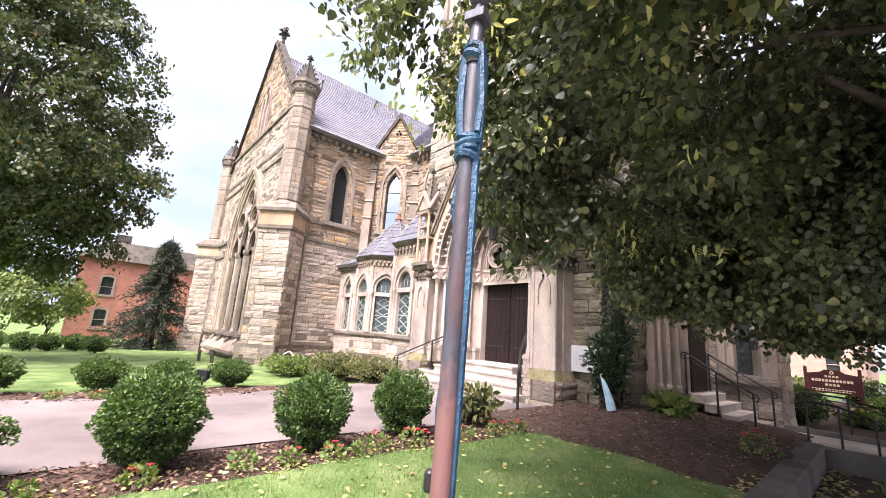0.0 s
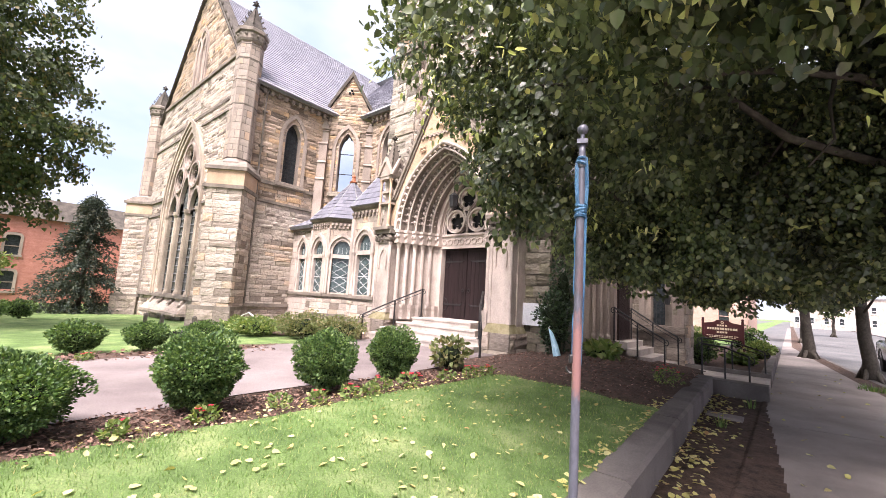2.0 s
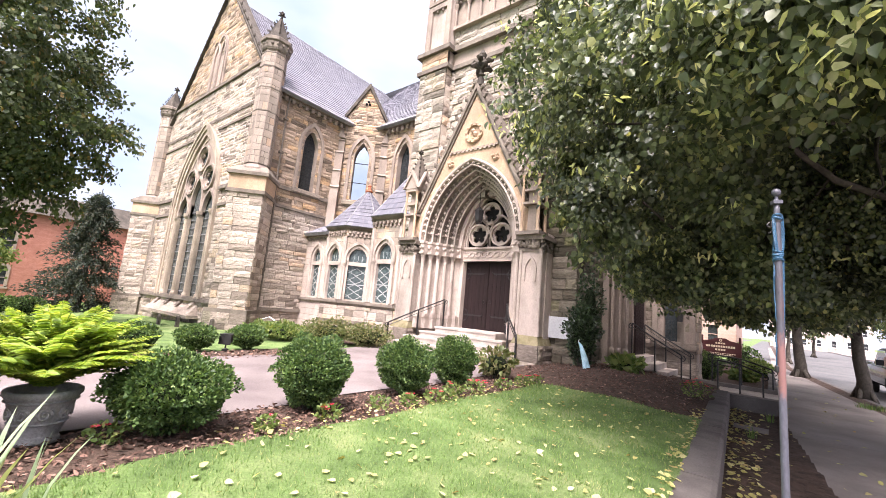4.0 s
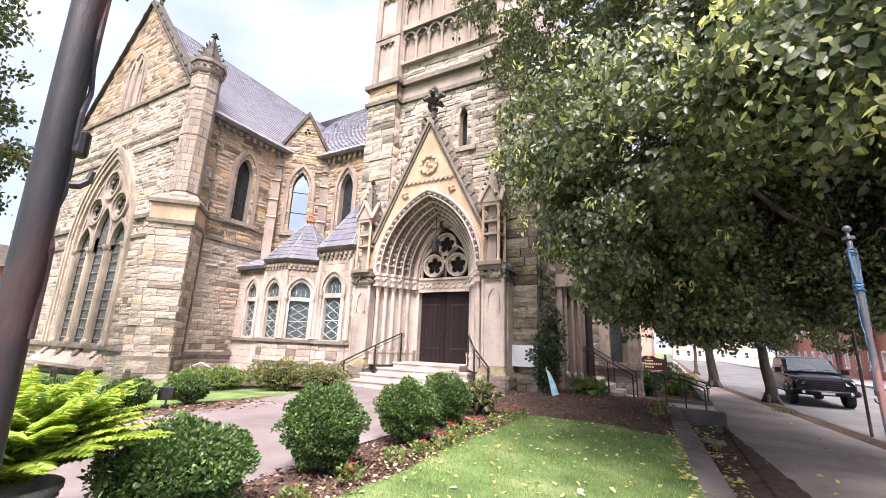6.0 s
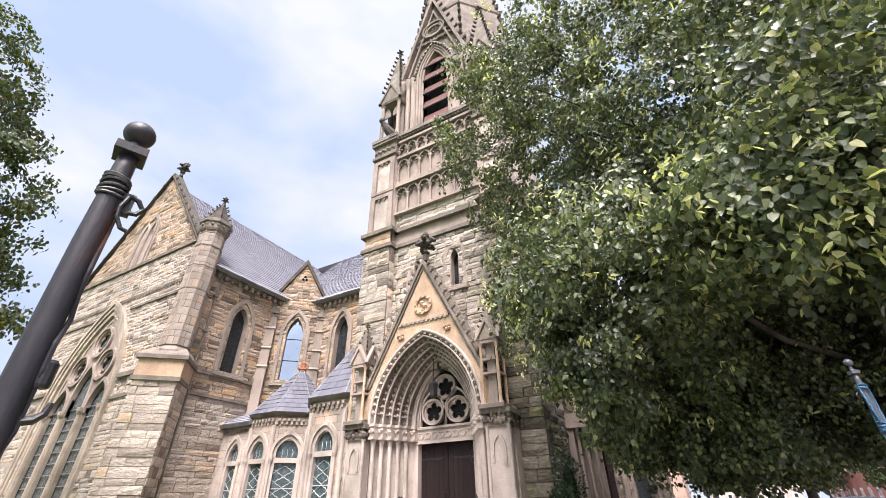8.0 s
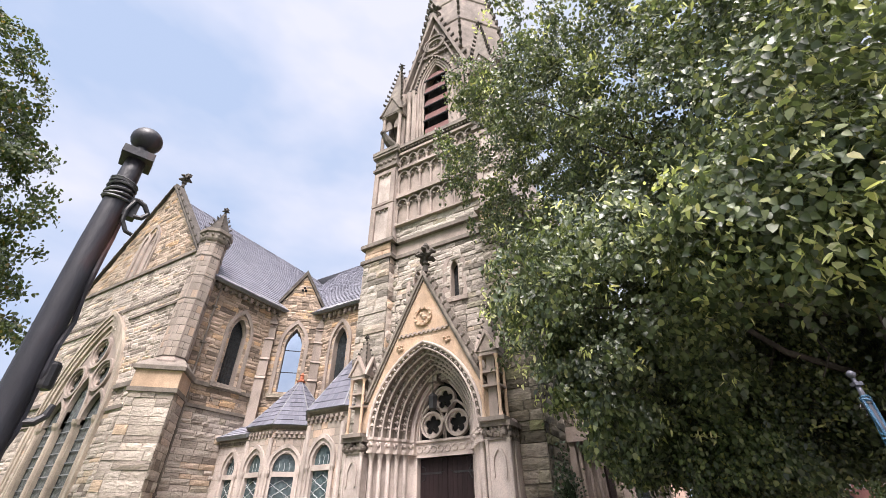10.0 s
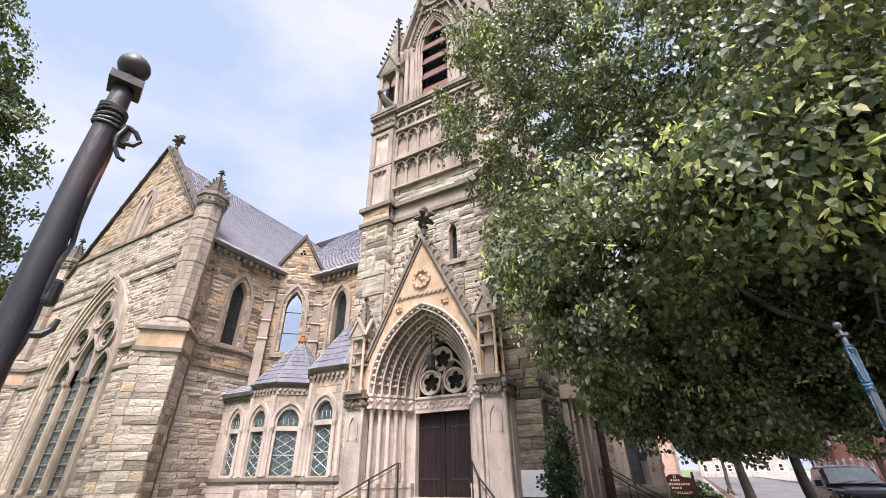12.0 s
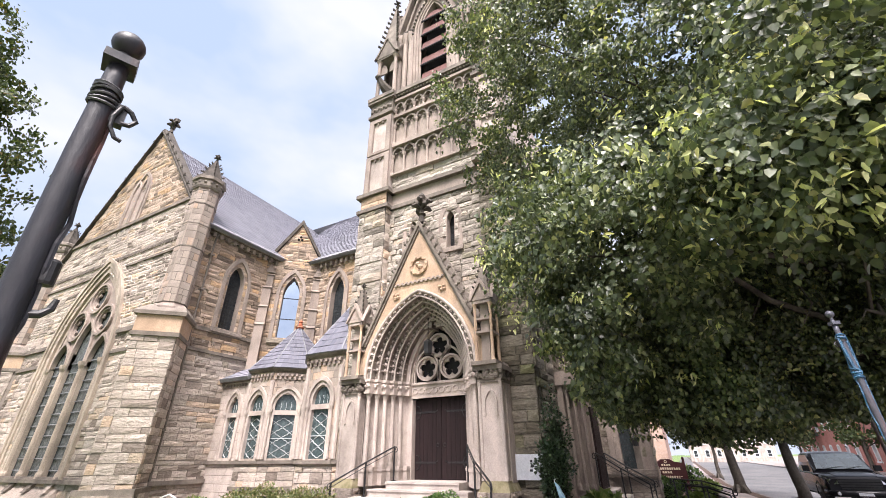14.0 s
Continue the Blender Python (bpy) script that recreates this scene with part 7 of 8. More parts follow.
for i, (x, y, r, h) in enumerate(near_row):
    shrub("boxwood", "rounded clipped boxwood shrub with glossy leaves in the mulch", (x, y, land(x, y)), r, h, 13500, 0.031, LEAF_BOX, 20 + i, "clipped shrubs beside the path", rough=0.24)
mid = shrub("boxwood", "low rounded boxwood shrub across the path", (-2.0, -8.85, land(-2.0, -8.85)), 0.42, 0.56, 4200, 0.045, LEAF_BOX, 31, "clipped shrubs beside the path")
for x, y, s in ((-2.05, -7.76, 0.95), (-2.1, -6.66, 0.98), (-1.9, -10.3, 1.05), (-1.95, -11.9, 1.0)):
    m = copy_thing(mid, pose(x, y, land(x, y), 0, 0, x * 100))
    m.scale = (s, s, s)
fb = shrub("hedge_shrub", "small round hedge shrub at the far edge of the lawn", (-17.5, -11.1, land(-17.5, -11) - 0.02), 0.55, 0.75, 1300, 0.08, LEAF_BOX, 41, "round shrubs across the lawn")
for x, y in ((-18.0, -10.3), (-18.4, -9.4), (-16.6, -8.7), (-19, -12.2), (-20, -13.5)):
    copy_thing(fb, pose(x, y, land(x, y) - 0.02, 0, 0, y * 77))
shrub("pale_shrub", "pale green broad-leaved shrub by the church wall", (-4.6, -4.3, land(-4.6, -4.3)), 0.75, 0.52, 2400, 0.075, LEAF_PALE, 51, rough=0.4)
shrub("pale_shrub", "variegated shrub by the church wall", (-5.9, -4.2, land(-5.9, -4.2)), 0.6, 0.47, 1900, 0.075, LEAF_PALE, 52, rough=0.4)
shrub("rhododendron", "straggly rhododendron shrub in front of the bay", (-3.1, -3.6, land(-3.1, -3.6)), 0.8, 0.72, 3400, 0.062, LEAF_BROWN, 53, rough=0.45)
shrub("rhododendron", "straggly rhododendron shrub in front of the bay", (-2.1, -3.0, land(-2.1, -3.0)), 0.75, 0.63, 3000, 0.062, LEAF_BROWN, 54, rough=0.45)
shrub("rhododendron", "small sparse rhododendron at the bed's edge", (3.32, -4.6, land(3.32, -4.6)), 0.36, 0.56, 330, 0.10, LEAF_BROWN, 55)
shrub("holly_bush", "tall dark holly bush against the tower", (3.72, -1.3, land(3.72, -1.3)), 0.37, 1.5, 1700, 0.075, LEAF_HOLLY, 56, rough=0.5)
shrub("holly_bush", "dark holly growing up the tower wall", (3.80, -0.98, land(3.80, -0.98)), 0.30, 2.5, 1000, 0.075, LEAF_HOLLY, 57, rough=0.5)
shrub("yew_shrub", "rounded yew shrub beside the side path", (5.6, 5.6, -0.32), 0.62, 0.95, 2600, 0.06, LEAF_BOX, 58)
for i, (x, y) in enumerate(((4.9, 4.2), (5.0, 5.0), (6.6, 7.2), (4.6, -0.6))):
    shrub("hosta", "low leafy hosta plant in the bed", (x, y, (-0.3 if y > 2 else land(x, y))), 0.38, 0.3, 160, 0.22, LEAF_PALE, 60 + i, stems=False)
for i, (x, y, r, h) in enumerate(((6.2, 14.5, 0.9, 1.2), (4.4, 13.6, 0.8, 1.0), (7.0, 10.5, 0.5, 0.7))):
    shrub("garden_shrub", "loose green garden shrub near the signboard", (x, y, -0.34), r, h, 1200, 0.1, LEAF_PALE if i else LEAF_BOX, 70 + i)

# conifer and small tree across the lawn
con = thing("spruce", "dark ragged spruce tree beside the church", "tree", (-23.8, -5.9, -0.85))
g = Geo()
g.tube([(0, 0, -0.2), (0.05, 0, 3.5), (0, 0, 7.4)], [0.16, 0.1, 0.02], 8)
part("trunk", g, BARK, con)
rng = np.random.default_rng(81)
P, D = [], []
for k in range(210):
    z = 6.8 * rng.uniform(0.03, 1.0) ** 1.25
    a = rng.uniform(0, 6.283)
    reach = (3.1 * (1 - z / 7.4) + 0.15) * rng.uniform(0.6, 1.15)
    t = rng.uniform(0.15, 1.0, 90)
    rr = reach * t
    pts = np.stack([rr * np.cos(a), rr * np.sin(a), z + 0.18 * np.sin(t * 3) - 0.25 * t * t * reach + rng.normal(0, 0.05, 90)], 1) + rng.normal(0, 0.09, (90, 3))
    P.append(pts)
    D.append(np.stack([np.full(90, math.cos(a)), np.full(90, math.sin(a)), np.full(90, -0.3)], 1) + rng.normal(0, 0.6, (90, 3)))
P, D = np.concatenate(P), np.concatenate(D)
ob = new("crown", np_mesh("crown", leaf_verts(P, D, rng.normal(size=P.shape) + np.array([0, 0, 1.0]), 0.17, rng, 0.2), LEAF_FACES, CONIFER))
ob.parent = con
tree("dogwood", "small pale green dogwood tree on the far lawn", (-20.5, -10.6, -0.7), 2.0, 0.09, (0.1, 0.1), [((-20.5, -11.2, 1.9), (1.9, 2.2, 1.3), 110, 60, 0.35)], 0.14, LEAF_PALE, 82, limbs=8)
tree("garden_tree", "broad green tree beyond the lawn", (-30.0, -16.0, -0.8), 4.0, 0.25, (0.1, 0.1), [((-30, -16, 4.5), (4.0, 5.0, 3.4), 110, 60, 0.6)], 0.22, LEAF_MAPLE, 83, limbs=10)
tree("garden_tree", "broad green tree beyond the lawn", (-36.0, -24.0, -0.8), 4.0, 0.25, (0.1, 0.1), [((-36, -24, 5), (5.0, 5.0, 4.0), 110, 60, 0.7)], 0.26, LEAF_MAPLE, 84, limbs=10)

# ---- iron posts with ball tops ----
def iron_post(name, label, foot, top, r, mat, turn, taped=False):
    """A tapered iron post from its foot to its ball's centre; turn: the way its hooks point, degrees."""
    foot, top = Vector(foot), Vector(top)
    h = (top - foot).length
    t = thing(name, label, "post")
    t.matrix_basis = Matrix.Translation(foot) @ Vector((0, 0, 1)).rotation_difference(top - foot).to_matrix().to_4x4() @ Matrix.Rotation(radians(turn), 4, "Z")
    g = Geo()
    g.lathe([(r * 1.6, -0.05), (r * 1.6, 0.05), (r * 1.15, 0.09), (r * 1.05, 0.2), (r * 1.0, h - 0.26), (r * 0.86, h - 0.095), (r * 0.8, h - 0.06)], (0, 0, 0), 20)
    part("shaft", g, mat, t, smooth=True)
    g = Geo()
    g.box(-r * 1.3, r * 1.3, -r * 1.3, r * 1.3, h - 0.062, h - 0.044)
    g.lathe([(r * 1.0, h - 0.045), (r * 0.55, h - 0.036), (r * 0.5, h - 0.02)], (0, 0, 0), 14)
    part("cap_plate", g, mat, t, "square plate under the ball")
    g = Geo()
    g.ball((0, 0, h), r * 1.38, 22, 14)
    part("ball_top", g, mat, t, smooth=True)
    g = Geo()
    for k in range(6):
        z = h - 0.158 + 0.0072 * k + (0.004 if k > 2 else 0)
        g.tube([(r * 1.06 * math.cos(q), r * 1.06 * math.sin(q), z + 0.004 * math.sin(q + k)) for q in [0.4488 * i for i in range(15)]], 0.0028, 5)
    part("wire_wrap", g, WIRE, t, "turns of grey wire round the post", kind="stuff")
    post_r = r
    for z, big in ((h - 0.165, True), (h * (0.64 if taped else 0.777), False)):
        g = Geo()
        r = 0.026
        if big:
            g.box(r * 0.7, r + 0.022, -0.012, 0.012, z - 0.03, z + 0.025)
            g.tube([(r + 0.012, -0.012, z + 0.02), (r + 0.03, -0.012, z + 0.012), (r + 0.044, -0.01, z - 0.008), (r + 0.034, -0.01, z - 0.024), (r + 0.018, -0.01, z - 0.026)], 0.0062, 8)
            g.tube([(r + 0.01, -0.016, z + 0.012), (r + 0.002, -0.02, z - 0.02), (r + 0.004, -0.02, z - 0.05), (r + 0.018, -0.02, z - 0.075), (r + 0.032, -0.018, z - 0.078)], 0.005, 8)
        else:
            g.lathe([(0.014, z - 0.026), (0.016, z - 0.02), (0.016, z + 0.02), (0.012, z + 0.026)], (r + 0.006, 0, 0), 12)
            g.tube([(r * 0.9, 0, z - 0.085), (r + 0.018, 0, z - 0.082), (r + 0.03, 0, z - 0.07), (r + 0.034, 0, z - 0.05)], [0.008, 0.008, 0.007, 0.005], 8)
        hk = part("hook", g, IRON, t, "bent iron hook on a clamp")
        r = post_r
        hk.matrix_basis = Matrix.Translation((0, 0, z)) @ Matrix.Scale(r / 0.026, 4) @ Matrix.Translation((0, 0, -z))
    g = Geo()
    g.tube([(r * 1.04, -0.006 + 0.006 * math.sin(i * 1.7), h - 0.19 - (0.37 * h - 0.22) * i / 14) if i % 5 else (r * 1.0 + 0.008 * math.sin(i * 0.5), 0.002, h - 0.19 - (0.37 * h - 0.22) * i / 14) for i in range(15)], 0.0042, 6)
    part("cord", g, mat if not taped else BLUE_TAPE, t, "thin cord hanging down the post")
    if taped:
        for k, dz in enumerate((0.125, 0.14, 0.305, 0.32, 0.335, 0.35)):
            z = h - dz
            g = Geo()
            g.tube([(r * 1.09 * math.cos(q), r * 1.09 * math.sin(q), z + 0.006 * math.sin(q + 1.3 * k)) for q in [0.4488 * i for i in range(15)]], 0.0065 + 0.002 * (k % 2), 6)
            part("tape_turn", g, BLUE_TAPE, t, "turn of blue tape")
        for a0, a1, z0, z1 in ((0.3, 0.9, 0.13, 0.31), (2.6, 3.6, 0.12, 0.34), (3.4, 3.0, 0.14, 0.30)):
            g = Geo()
            g.tube([(r * (1.08 + 0.25 * math.sin(math.pi * i / 6)) * math.cos(a0 + (a1 - a0) * i / 6), r * (1.08 + 0.25 * math.sin(math.pi * i / 6)) * math.sin(a0 + (a1 - a0) * i / 6), h - z0 - (z1 - z0) * i / 6) for i in range(7)], 0.008, 6)
            part("tape_strip", g, BLUE_TAPE, t, "slack strip of blue tape")
        g = Geo()
        g.tube([(r * 1.06 * math.cos(3.2 + 0.9 * i / 10), r * 1.06 * math.sin(3.2 + 0.9 * i / 10), h - 0.35 - 0.55 * i / 10) for i in range(11)], 0.0085, 6)
        part("tape_tail", g, BLUE_TAPE, t, "loose blue tape running down the post")
    return t


iron_post("iron_post", "tall black iron post with ball top, wire and hooks", (5.596, -11.556, -0.12), (5.620, -11.621, 2.045), 0.0203, POLE_IRON, 70)
iron_post("iron_post", "faded steel post with ball top, wrapped in blue tape", (7.334, -8.87, -0.43), (7.334, -8.812, 2.005), 0.0152, STEEL, 200, True)
sp_ = thing("street_pole", "slim dark steel sign pole at the street kerb", "pole", (10.38, 1.6, -0.41))
g = Geo()
g.tube([(0, 0, -0.1), (0.01, 0, 1.4), (0.0, 0, 2.9)], 0.032, 8)
part("shaft", g, POLE_IRON, sp_)

# ---- fern in an urn ----
urn = thing("urn_planter", "grey cast stone urn with scrolled frieze", "planter", (3.14, -10.74, land(3.14, -10.74)))
g = Geo()
g.lathe([(0.14, 0), (0.14, 0.03), (0.125, 0.05), (0.137, 0.1), (0.168, 0.25), (0.194, 0.38), (0.205, 0.395), (0.222, 0.42), (0.222, 0.455), (0.212, 0.465), (0.19, 0.46), (0.17, 0.4)], (0, 0, 0), 24)
bowl_part = part("bowl", g, POT, urn, smooth=True)
g = Geo()
for k in range(9):
    a0 = 2 * math.pi * k / 9
    g.tube([(0.174 * math.cos(a0 + 0.26 * (1 - q / 12) * math.cos(q)), 0.174 * math.sin(a0 + 0.26 * (1 - q / 12) * math.cos(q)), 0.265 + 0.065 * math.sin(q) * (1 - q / 12)) for q in [0.6 * i for i in range(18)]], 0.011, 5)
for z in (0.17, 0.36):
    rr = 0.135 + 0.2 * (z - 0.1)
    g.lathe([(rr + 0.01, z), (rr + 0.022, z + 0.01), (rr + 0.01, z + 0.02)], (0, 0, 0), 24)
frieze_part = part("scroll_frieze", g, POT, urn)
for ob in (bowl_part, frieze_part):
    ob.scale = (1.0, 1.0, 0.8)
fern = thing("fern", "bushy bright green fern spilling over its urn", "potted fern", (3.14, -10.74, land(3.14, -10.74) + 0.36))
rng = np.random.default_rng(91)
P, D, S = [], [], []
g = Geo()
for k in range(190):
    a = rng.uniform(0, 6.283)
    L = rng.uniform(0.48, 0.92)
    el = rng.uniform(0.78, 1.53)
    n = 36
    t = np.linspace(0.08, 1, n)
    rr = L * (math.cos(el) * t + 0.22 * t * t)
    zz = L * (math.sin(el) * t - (0.72 - 0.42 * math.sin(el)) * t * t)
    st = np.stack([rr * math.cos(a), rr * math.sin(a), zz], 1)
    g.tube([tuple(p) for p in st[::5]], 0.003, 3)
    side = np.array([-math.sin(a), math.cos(a), 0])
    w = 0.075 * np.sin(np.pi * np.clip(t, 0, 1)) ** 0.6 + 0.012
    for s in (-1, 1):
        P.append(st)
        S.append(w * 1.1)
        D.append(np.tile(side * s, (n, 1)) + np.array([math.cos(a), math.sin(a), -0.1]) * 0.45)
P, D, S = np.concatenate(P), np.concatenate(D), np.concatenate(S)
ob = new("fronds", np_mesh("fronds", leaf_verts(P, D, np.array([0, 0, 1.0]) + rng.normal(size=P.shape) * 0.4, S, rng, 0.2, 0.1), LEAF_FACES, FERN))
ob.parent = fern
part("stalk", g, FERN, fern, kind="stuff")


def blades(name, label, loc, n, h, w, mat, seed, spread=0.15):
    rng = np.random.default_rng(seed)
    a = rng.uniform(0, 6.283, n)
    r = spread * np.sqrt(rng.uniform(0, 1, n))
    base = np.stack([r * np.cos(a), r * np.sin(a), np.zeros(n) - 0.03], 1)
    out = np.stack([np.cos(a), np.sin(a), np.zeros(n)], 1) * rng.uniform(0.1, 0.5, (n, 1))
    hh = h * rng.uniform(0.6, 1.1, (n, 1))
    side = np.stack([-np.sin(a), np.cos(a), np.zeros(n)], 1) * w
    up = np.array([0, 0, 1.0])
    v = np.stack([base - side, base + side, base + out * hh * 0.4 + up * hh * 0.6 + side * 0.9, base + out * hh + up * hh, base + out * hh * 0.4 + up * hh * 0.6 - side * 0.9], 1)
    ob = new(name, np_mesh(name, v, [(0, 1, 2), (0, 2, 4), (4, 2, 3)], mat))
    ob.matrix_basis = pose(*loc)
    return tagged(ob, label, "plant")


def iris(loc, n, h, w, seed):
    """A clump of sword-shaped blades, each one a part."""
    t = thing("iris_clump", "clump of grey-green iris blades by the urn", "plant", loc)
    rr = random.Random(seed)
    for _ in range(n):
        a, r, hh, lean = rr.uniform(0, 6.283), 0.3 * math.sqrt(rr.random()), h * rr.uniform(0.6, 1.1), rr.uniform(0.1, 0.5)
        c, d = math.cos(a), math.sin(a)
        def at(f, k, e=0.0):
            return (r * c + c * lean * hh * f * f - d * w * k, r * d + d * lean * hh * f * f + c * w * k, hh * f - 0.03 + e)
        q = Geo()
        q.add([at(0, -1), at(0, 0, 0.004), at(0, 1), at(0.5, 0.95), at(0.5, 0.0, 0.004), at(0.5, -0.95), at(0.8, 0.6), at(0.8, -0.6), at(1.0, 0.0)], [(0, 1, 4, 5), (1, 2, 3, 4), (5, 4, 3, 6, 7), (7, 6, 8)])
        part("blade", q, IRIS, t)
    return t


iris((4.6, -11.2, land(4.6, -11.2)), 40, 0.62, 0.016, 92)
blades("grass_tuft", "tuft of green grass in the verge", (7.05, -2.4, -0.41), 30, 0.22, 0.006, GRASS, 93, 0.07)
blades("grass_tuft", "tuft of green grass in the verge", (7.3, -0.3, -0.41), 26, 0.2, 0.006, GRASS, 94, 0.08)
blades("grass_tuft", "grass at the foot of a street tree", (9.55, 5.3, -0.42), 120, 0.2, 0.008, GRASS, 95, 0.35)

# ---- lawn blades, chips and fallen leaves ----
rng = np.random.default_rng(101)
def scatter_lawn(n, x0, x1, y0, y1):
    x, y = rng.uniform(x0, x1, n), rng.uniform(y0, y1, n)
    k = np.array([lawn_edge(a, b) for a, b in zip(x, y)])
    x, y = x[k], y[k]
    return x, y, np.array([land(a, b) + 0.018 for a, b in zip(x, y)])
x, y, z = scatter_lawn(76000, 3.4, 6.9, -12.6, -2.35)
base = np.stack([x, y, z - 0.01], 1)
n = len(x)
a = rng.uniform(0, 6.283, n)
side = np.stack([np.cos(a), np.sin(a), np.zeros(n)], 1) * 0.0035
tip = np.stack([rng.normal(0, 0.018, n), rng.normal(0, 0.018, n), rng.uniform(0.02, 0.055, n)], 1)
ob = new("lawn_grass", np_mesh("lawn_grass", np.stack([base - side, base + side, base + tip], 1), [(0, 1, 2)], GRASS))
tagged(ob, "short blades of the front lawn", "grass", kind="stuff")

def litter(name, label, x, y, z, size, mat, wide=0.33, tilt=0.35, cat="fallen leaves"):
    n = len(x)
    a = rng.uniform(0, 6.283, n)
    d = np.stack([np.cos(a), np.sin(a), rng.normal(0, tilt * 0.6, n)], 1)
    up = np.stack([rng.normal(0, tilt, n), rng.normal(0, tilt, n), np.ones(n)], 1)
    ob = new(name, np_mesh(name, leaf_verts(np.stack([x, y, z], 1), d, up, size, rng, wide, 0.07), LEAF_FACES, mat))
    return tagged(ob, label, cat, kind="stuff")
x, y, z = scatter_lawn(640, 3.4, 6.7, -12.0, -2.3)
litter("fallen_leaves", "yellow fallen leaves on the lawn", x, y, z + 0.02, 0.06, FALLEN)
m = 520
y = rng.uniform(-10, 0.5, m)
x = 6.70 - 0.044 * (y + 1.5) + np.abs(rng.normal(0, 0.24, m))
litter("fallen_leaves", "drift of yellow leaves along the kerb", x, y, -0.39 + rng.uniform(0, 0.03, m), 0.075, FALLEN)
m = 190
inner_y = rng.uniform(-10, -2.6, m)
litter("fallen_leaves", "yellow leaves on the inner side of the kerb", 6.36 - 0.044 * (inner_y + 1.5) - np.abs(rng.normal(0, 0.07, m)), inner_y, np.full(m, -0.055), 0.07, FALLEN)
m = 60
litter("fallen_leaves", "a few leaves on the sidewalk", rng.uniform(7.5, 9.2, m), rng.uniform(-9, 8, m), np.full(m, -0.38), 0.075, FALLEN)
m = 5200
x, y = rng.uniform(3.12, 4.08, m), rng.uniform(-12, -4.2, m)
litter("mulch_chips", "brown bark mulch", x, y, np.array([land(a, b) for a, b in zip(x, y)]) + rng.uniform(0.0, 0.03, m), 0.05, CHIP, 0.2, 0.6, "mulch")
m = 4400
x, y = rng.uniform(2.9, 6.3, m), rng.uniform(-4.6, 1.2, m)
k = np.array([not lawn_edge(a, b) for a, b in zip(x, y)])
litter("mulch_chips", "dark bark mulch mound", x[k], y[k], np.array([land(a, b) for a, b in zip(x[k], y[k])]) + rng.uniform(0.0, 0.03, k.sum()), 0.05, CHIP, 0.2, 0.6, "mulch")
m = 700
x, y = rng.uniform(-1.8, -0.5, m), rng.uniform(-11, -5.6, m)
litter("mulch_chips", "mulch and dead leaves in the bed", x, y, np.array([land(a, b) for a, b in zip(x, y)]) + rng.uniform(0.0, 0.03, m), 0.07, CHIP, 0.3, 0.6, "mulch")
m = 220
x, y = rng.uniform(3.65, 4.12, m), rng.uniform(-9.8, -4.2, m)
litter("fallen_leaves", "dry leaves caught at the edge of the bed", x, y, np.array([land(a, b) for a, b in zip(x, y)]) + 0.03, 0.05, FALLEN)


def flower(x, y, s, seed, blooms=5):
    t = thing("bedding_flower", "small red bedding flower with green leaves", "flower", (x, y, land(x, y)), "red bedding flowers")
    ob = new("leaves", shrub_mesh("leaves", 0.13 * s, 0.16 * s, 90, 0.05, LEAF_PALE, seed))
    ob.parent = t
    rr = random.Random(seed)
    for k in range(blooms):
        g = Geo()
        cx, cy, cz = rr.uniform(-0.1, 0.1) * s, rr.uniform(-0.1, 0.1) * s, rr.uniform(0.13, 0.19) * s
        for q in range(6):
            a = q * 1.047
            g.add([(cx, cy, cz), (cx + 0.022 * math.cos(a - 0.4), cy + 0.022 * math.sin(a - 0.4), cz + 0.012), (cx + 0.036 * math.cos(a), cy + 0.036 * math.sin(a), cz + 0.006), (cx + 0.022 * math.cos(a + 0.4), cy + 0.022 * math.sin(a + 0.4), cz + 0.012)], [(0, 1, 2, 3)])
        part("bloom", g, RED_PETAL, t)


rr = random.Random(55)
for i, (x, y, s, b) in enumerate(((3.87, -8.75, 0.9, 3), (3.92, -7.6, 0.9, 2), (3.97, -7.2, 1.0, 3), (3.92, -6.2, 1.2, 9), (3.82, -6.6, 1.0, 2), (4.02, -4.9, 1.1, 6), (4.07, -4.5, 1.0, 5), (3.92, -5.4, 1.0, 1), (3.87, -9.4, 0.8, 1), (3.82, -8.0, 0.9, 0), (3.97, -6.9, 0.9, 0), (-0.75, -8.9, 0.9, 3), (-0.8, -9.4, 0.9, 2), (6.22, -1.8, 2.2, 10), (6.1, -1.55, 1.8, 4), (3.5, -10.4, 1.0, 2))):
    flower(x, y, s, 300 + i, b)

# ---- small things in the garden ----
fl = thing("garden_floodlight", "small dark floodlight on a stake in the bed", "garden lamp", (-1.82, -7.24, land(-1.82, -7.24)))
g = Geo()
g.tube([(0, 0, -0.1), (0, 0, 0.2)], 0.018, 6)
g.lathe([(0.07, 0.0), (0.07, 0.05), (0.04, 0.06)], (0, 0, 0), 8)
part("stake", g, IRON, fl)
g = Geo()
P = lambda x, y, z: (x * 0.8 - y * 0.6, x * 0.6 + y * 0.8, z + 0.27 + 0.25 * y)
g.box(-0.11, 0.11, -0.05, 0.05, -0.09, 0.09, P)
g.box(-0.13, 0.13, -0.07, -0.05, -0.11, 0.11, P)
part("lamp_head", g, IRON, fl)
cl = thing("furled_parasol", "pale blue furled plastic parasol leaning in the mulch", "parasol", (3.93, -1.75, land(3.93, -1.75)))
g = Geo()
g.tube([(0.10, 0, 0.02), (0.04, 0, 0.25), (-0.05, 0, 0.5), (-0.1, 0, 0.58)], [0.085, 0.07, 0.04, 0.012], 9)
part("canopy", g, BLUE_CLOTH, cl)
g = Geo()
g.tube([(0.1, 0, -0.05), (-0.1, 0, 0.56), (-0.11, 0, 0.62), (-0.08, 0, 0.65)], 0.01, 6)
part("shaft", g, WHITE, cl)
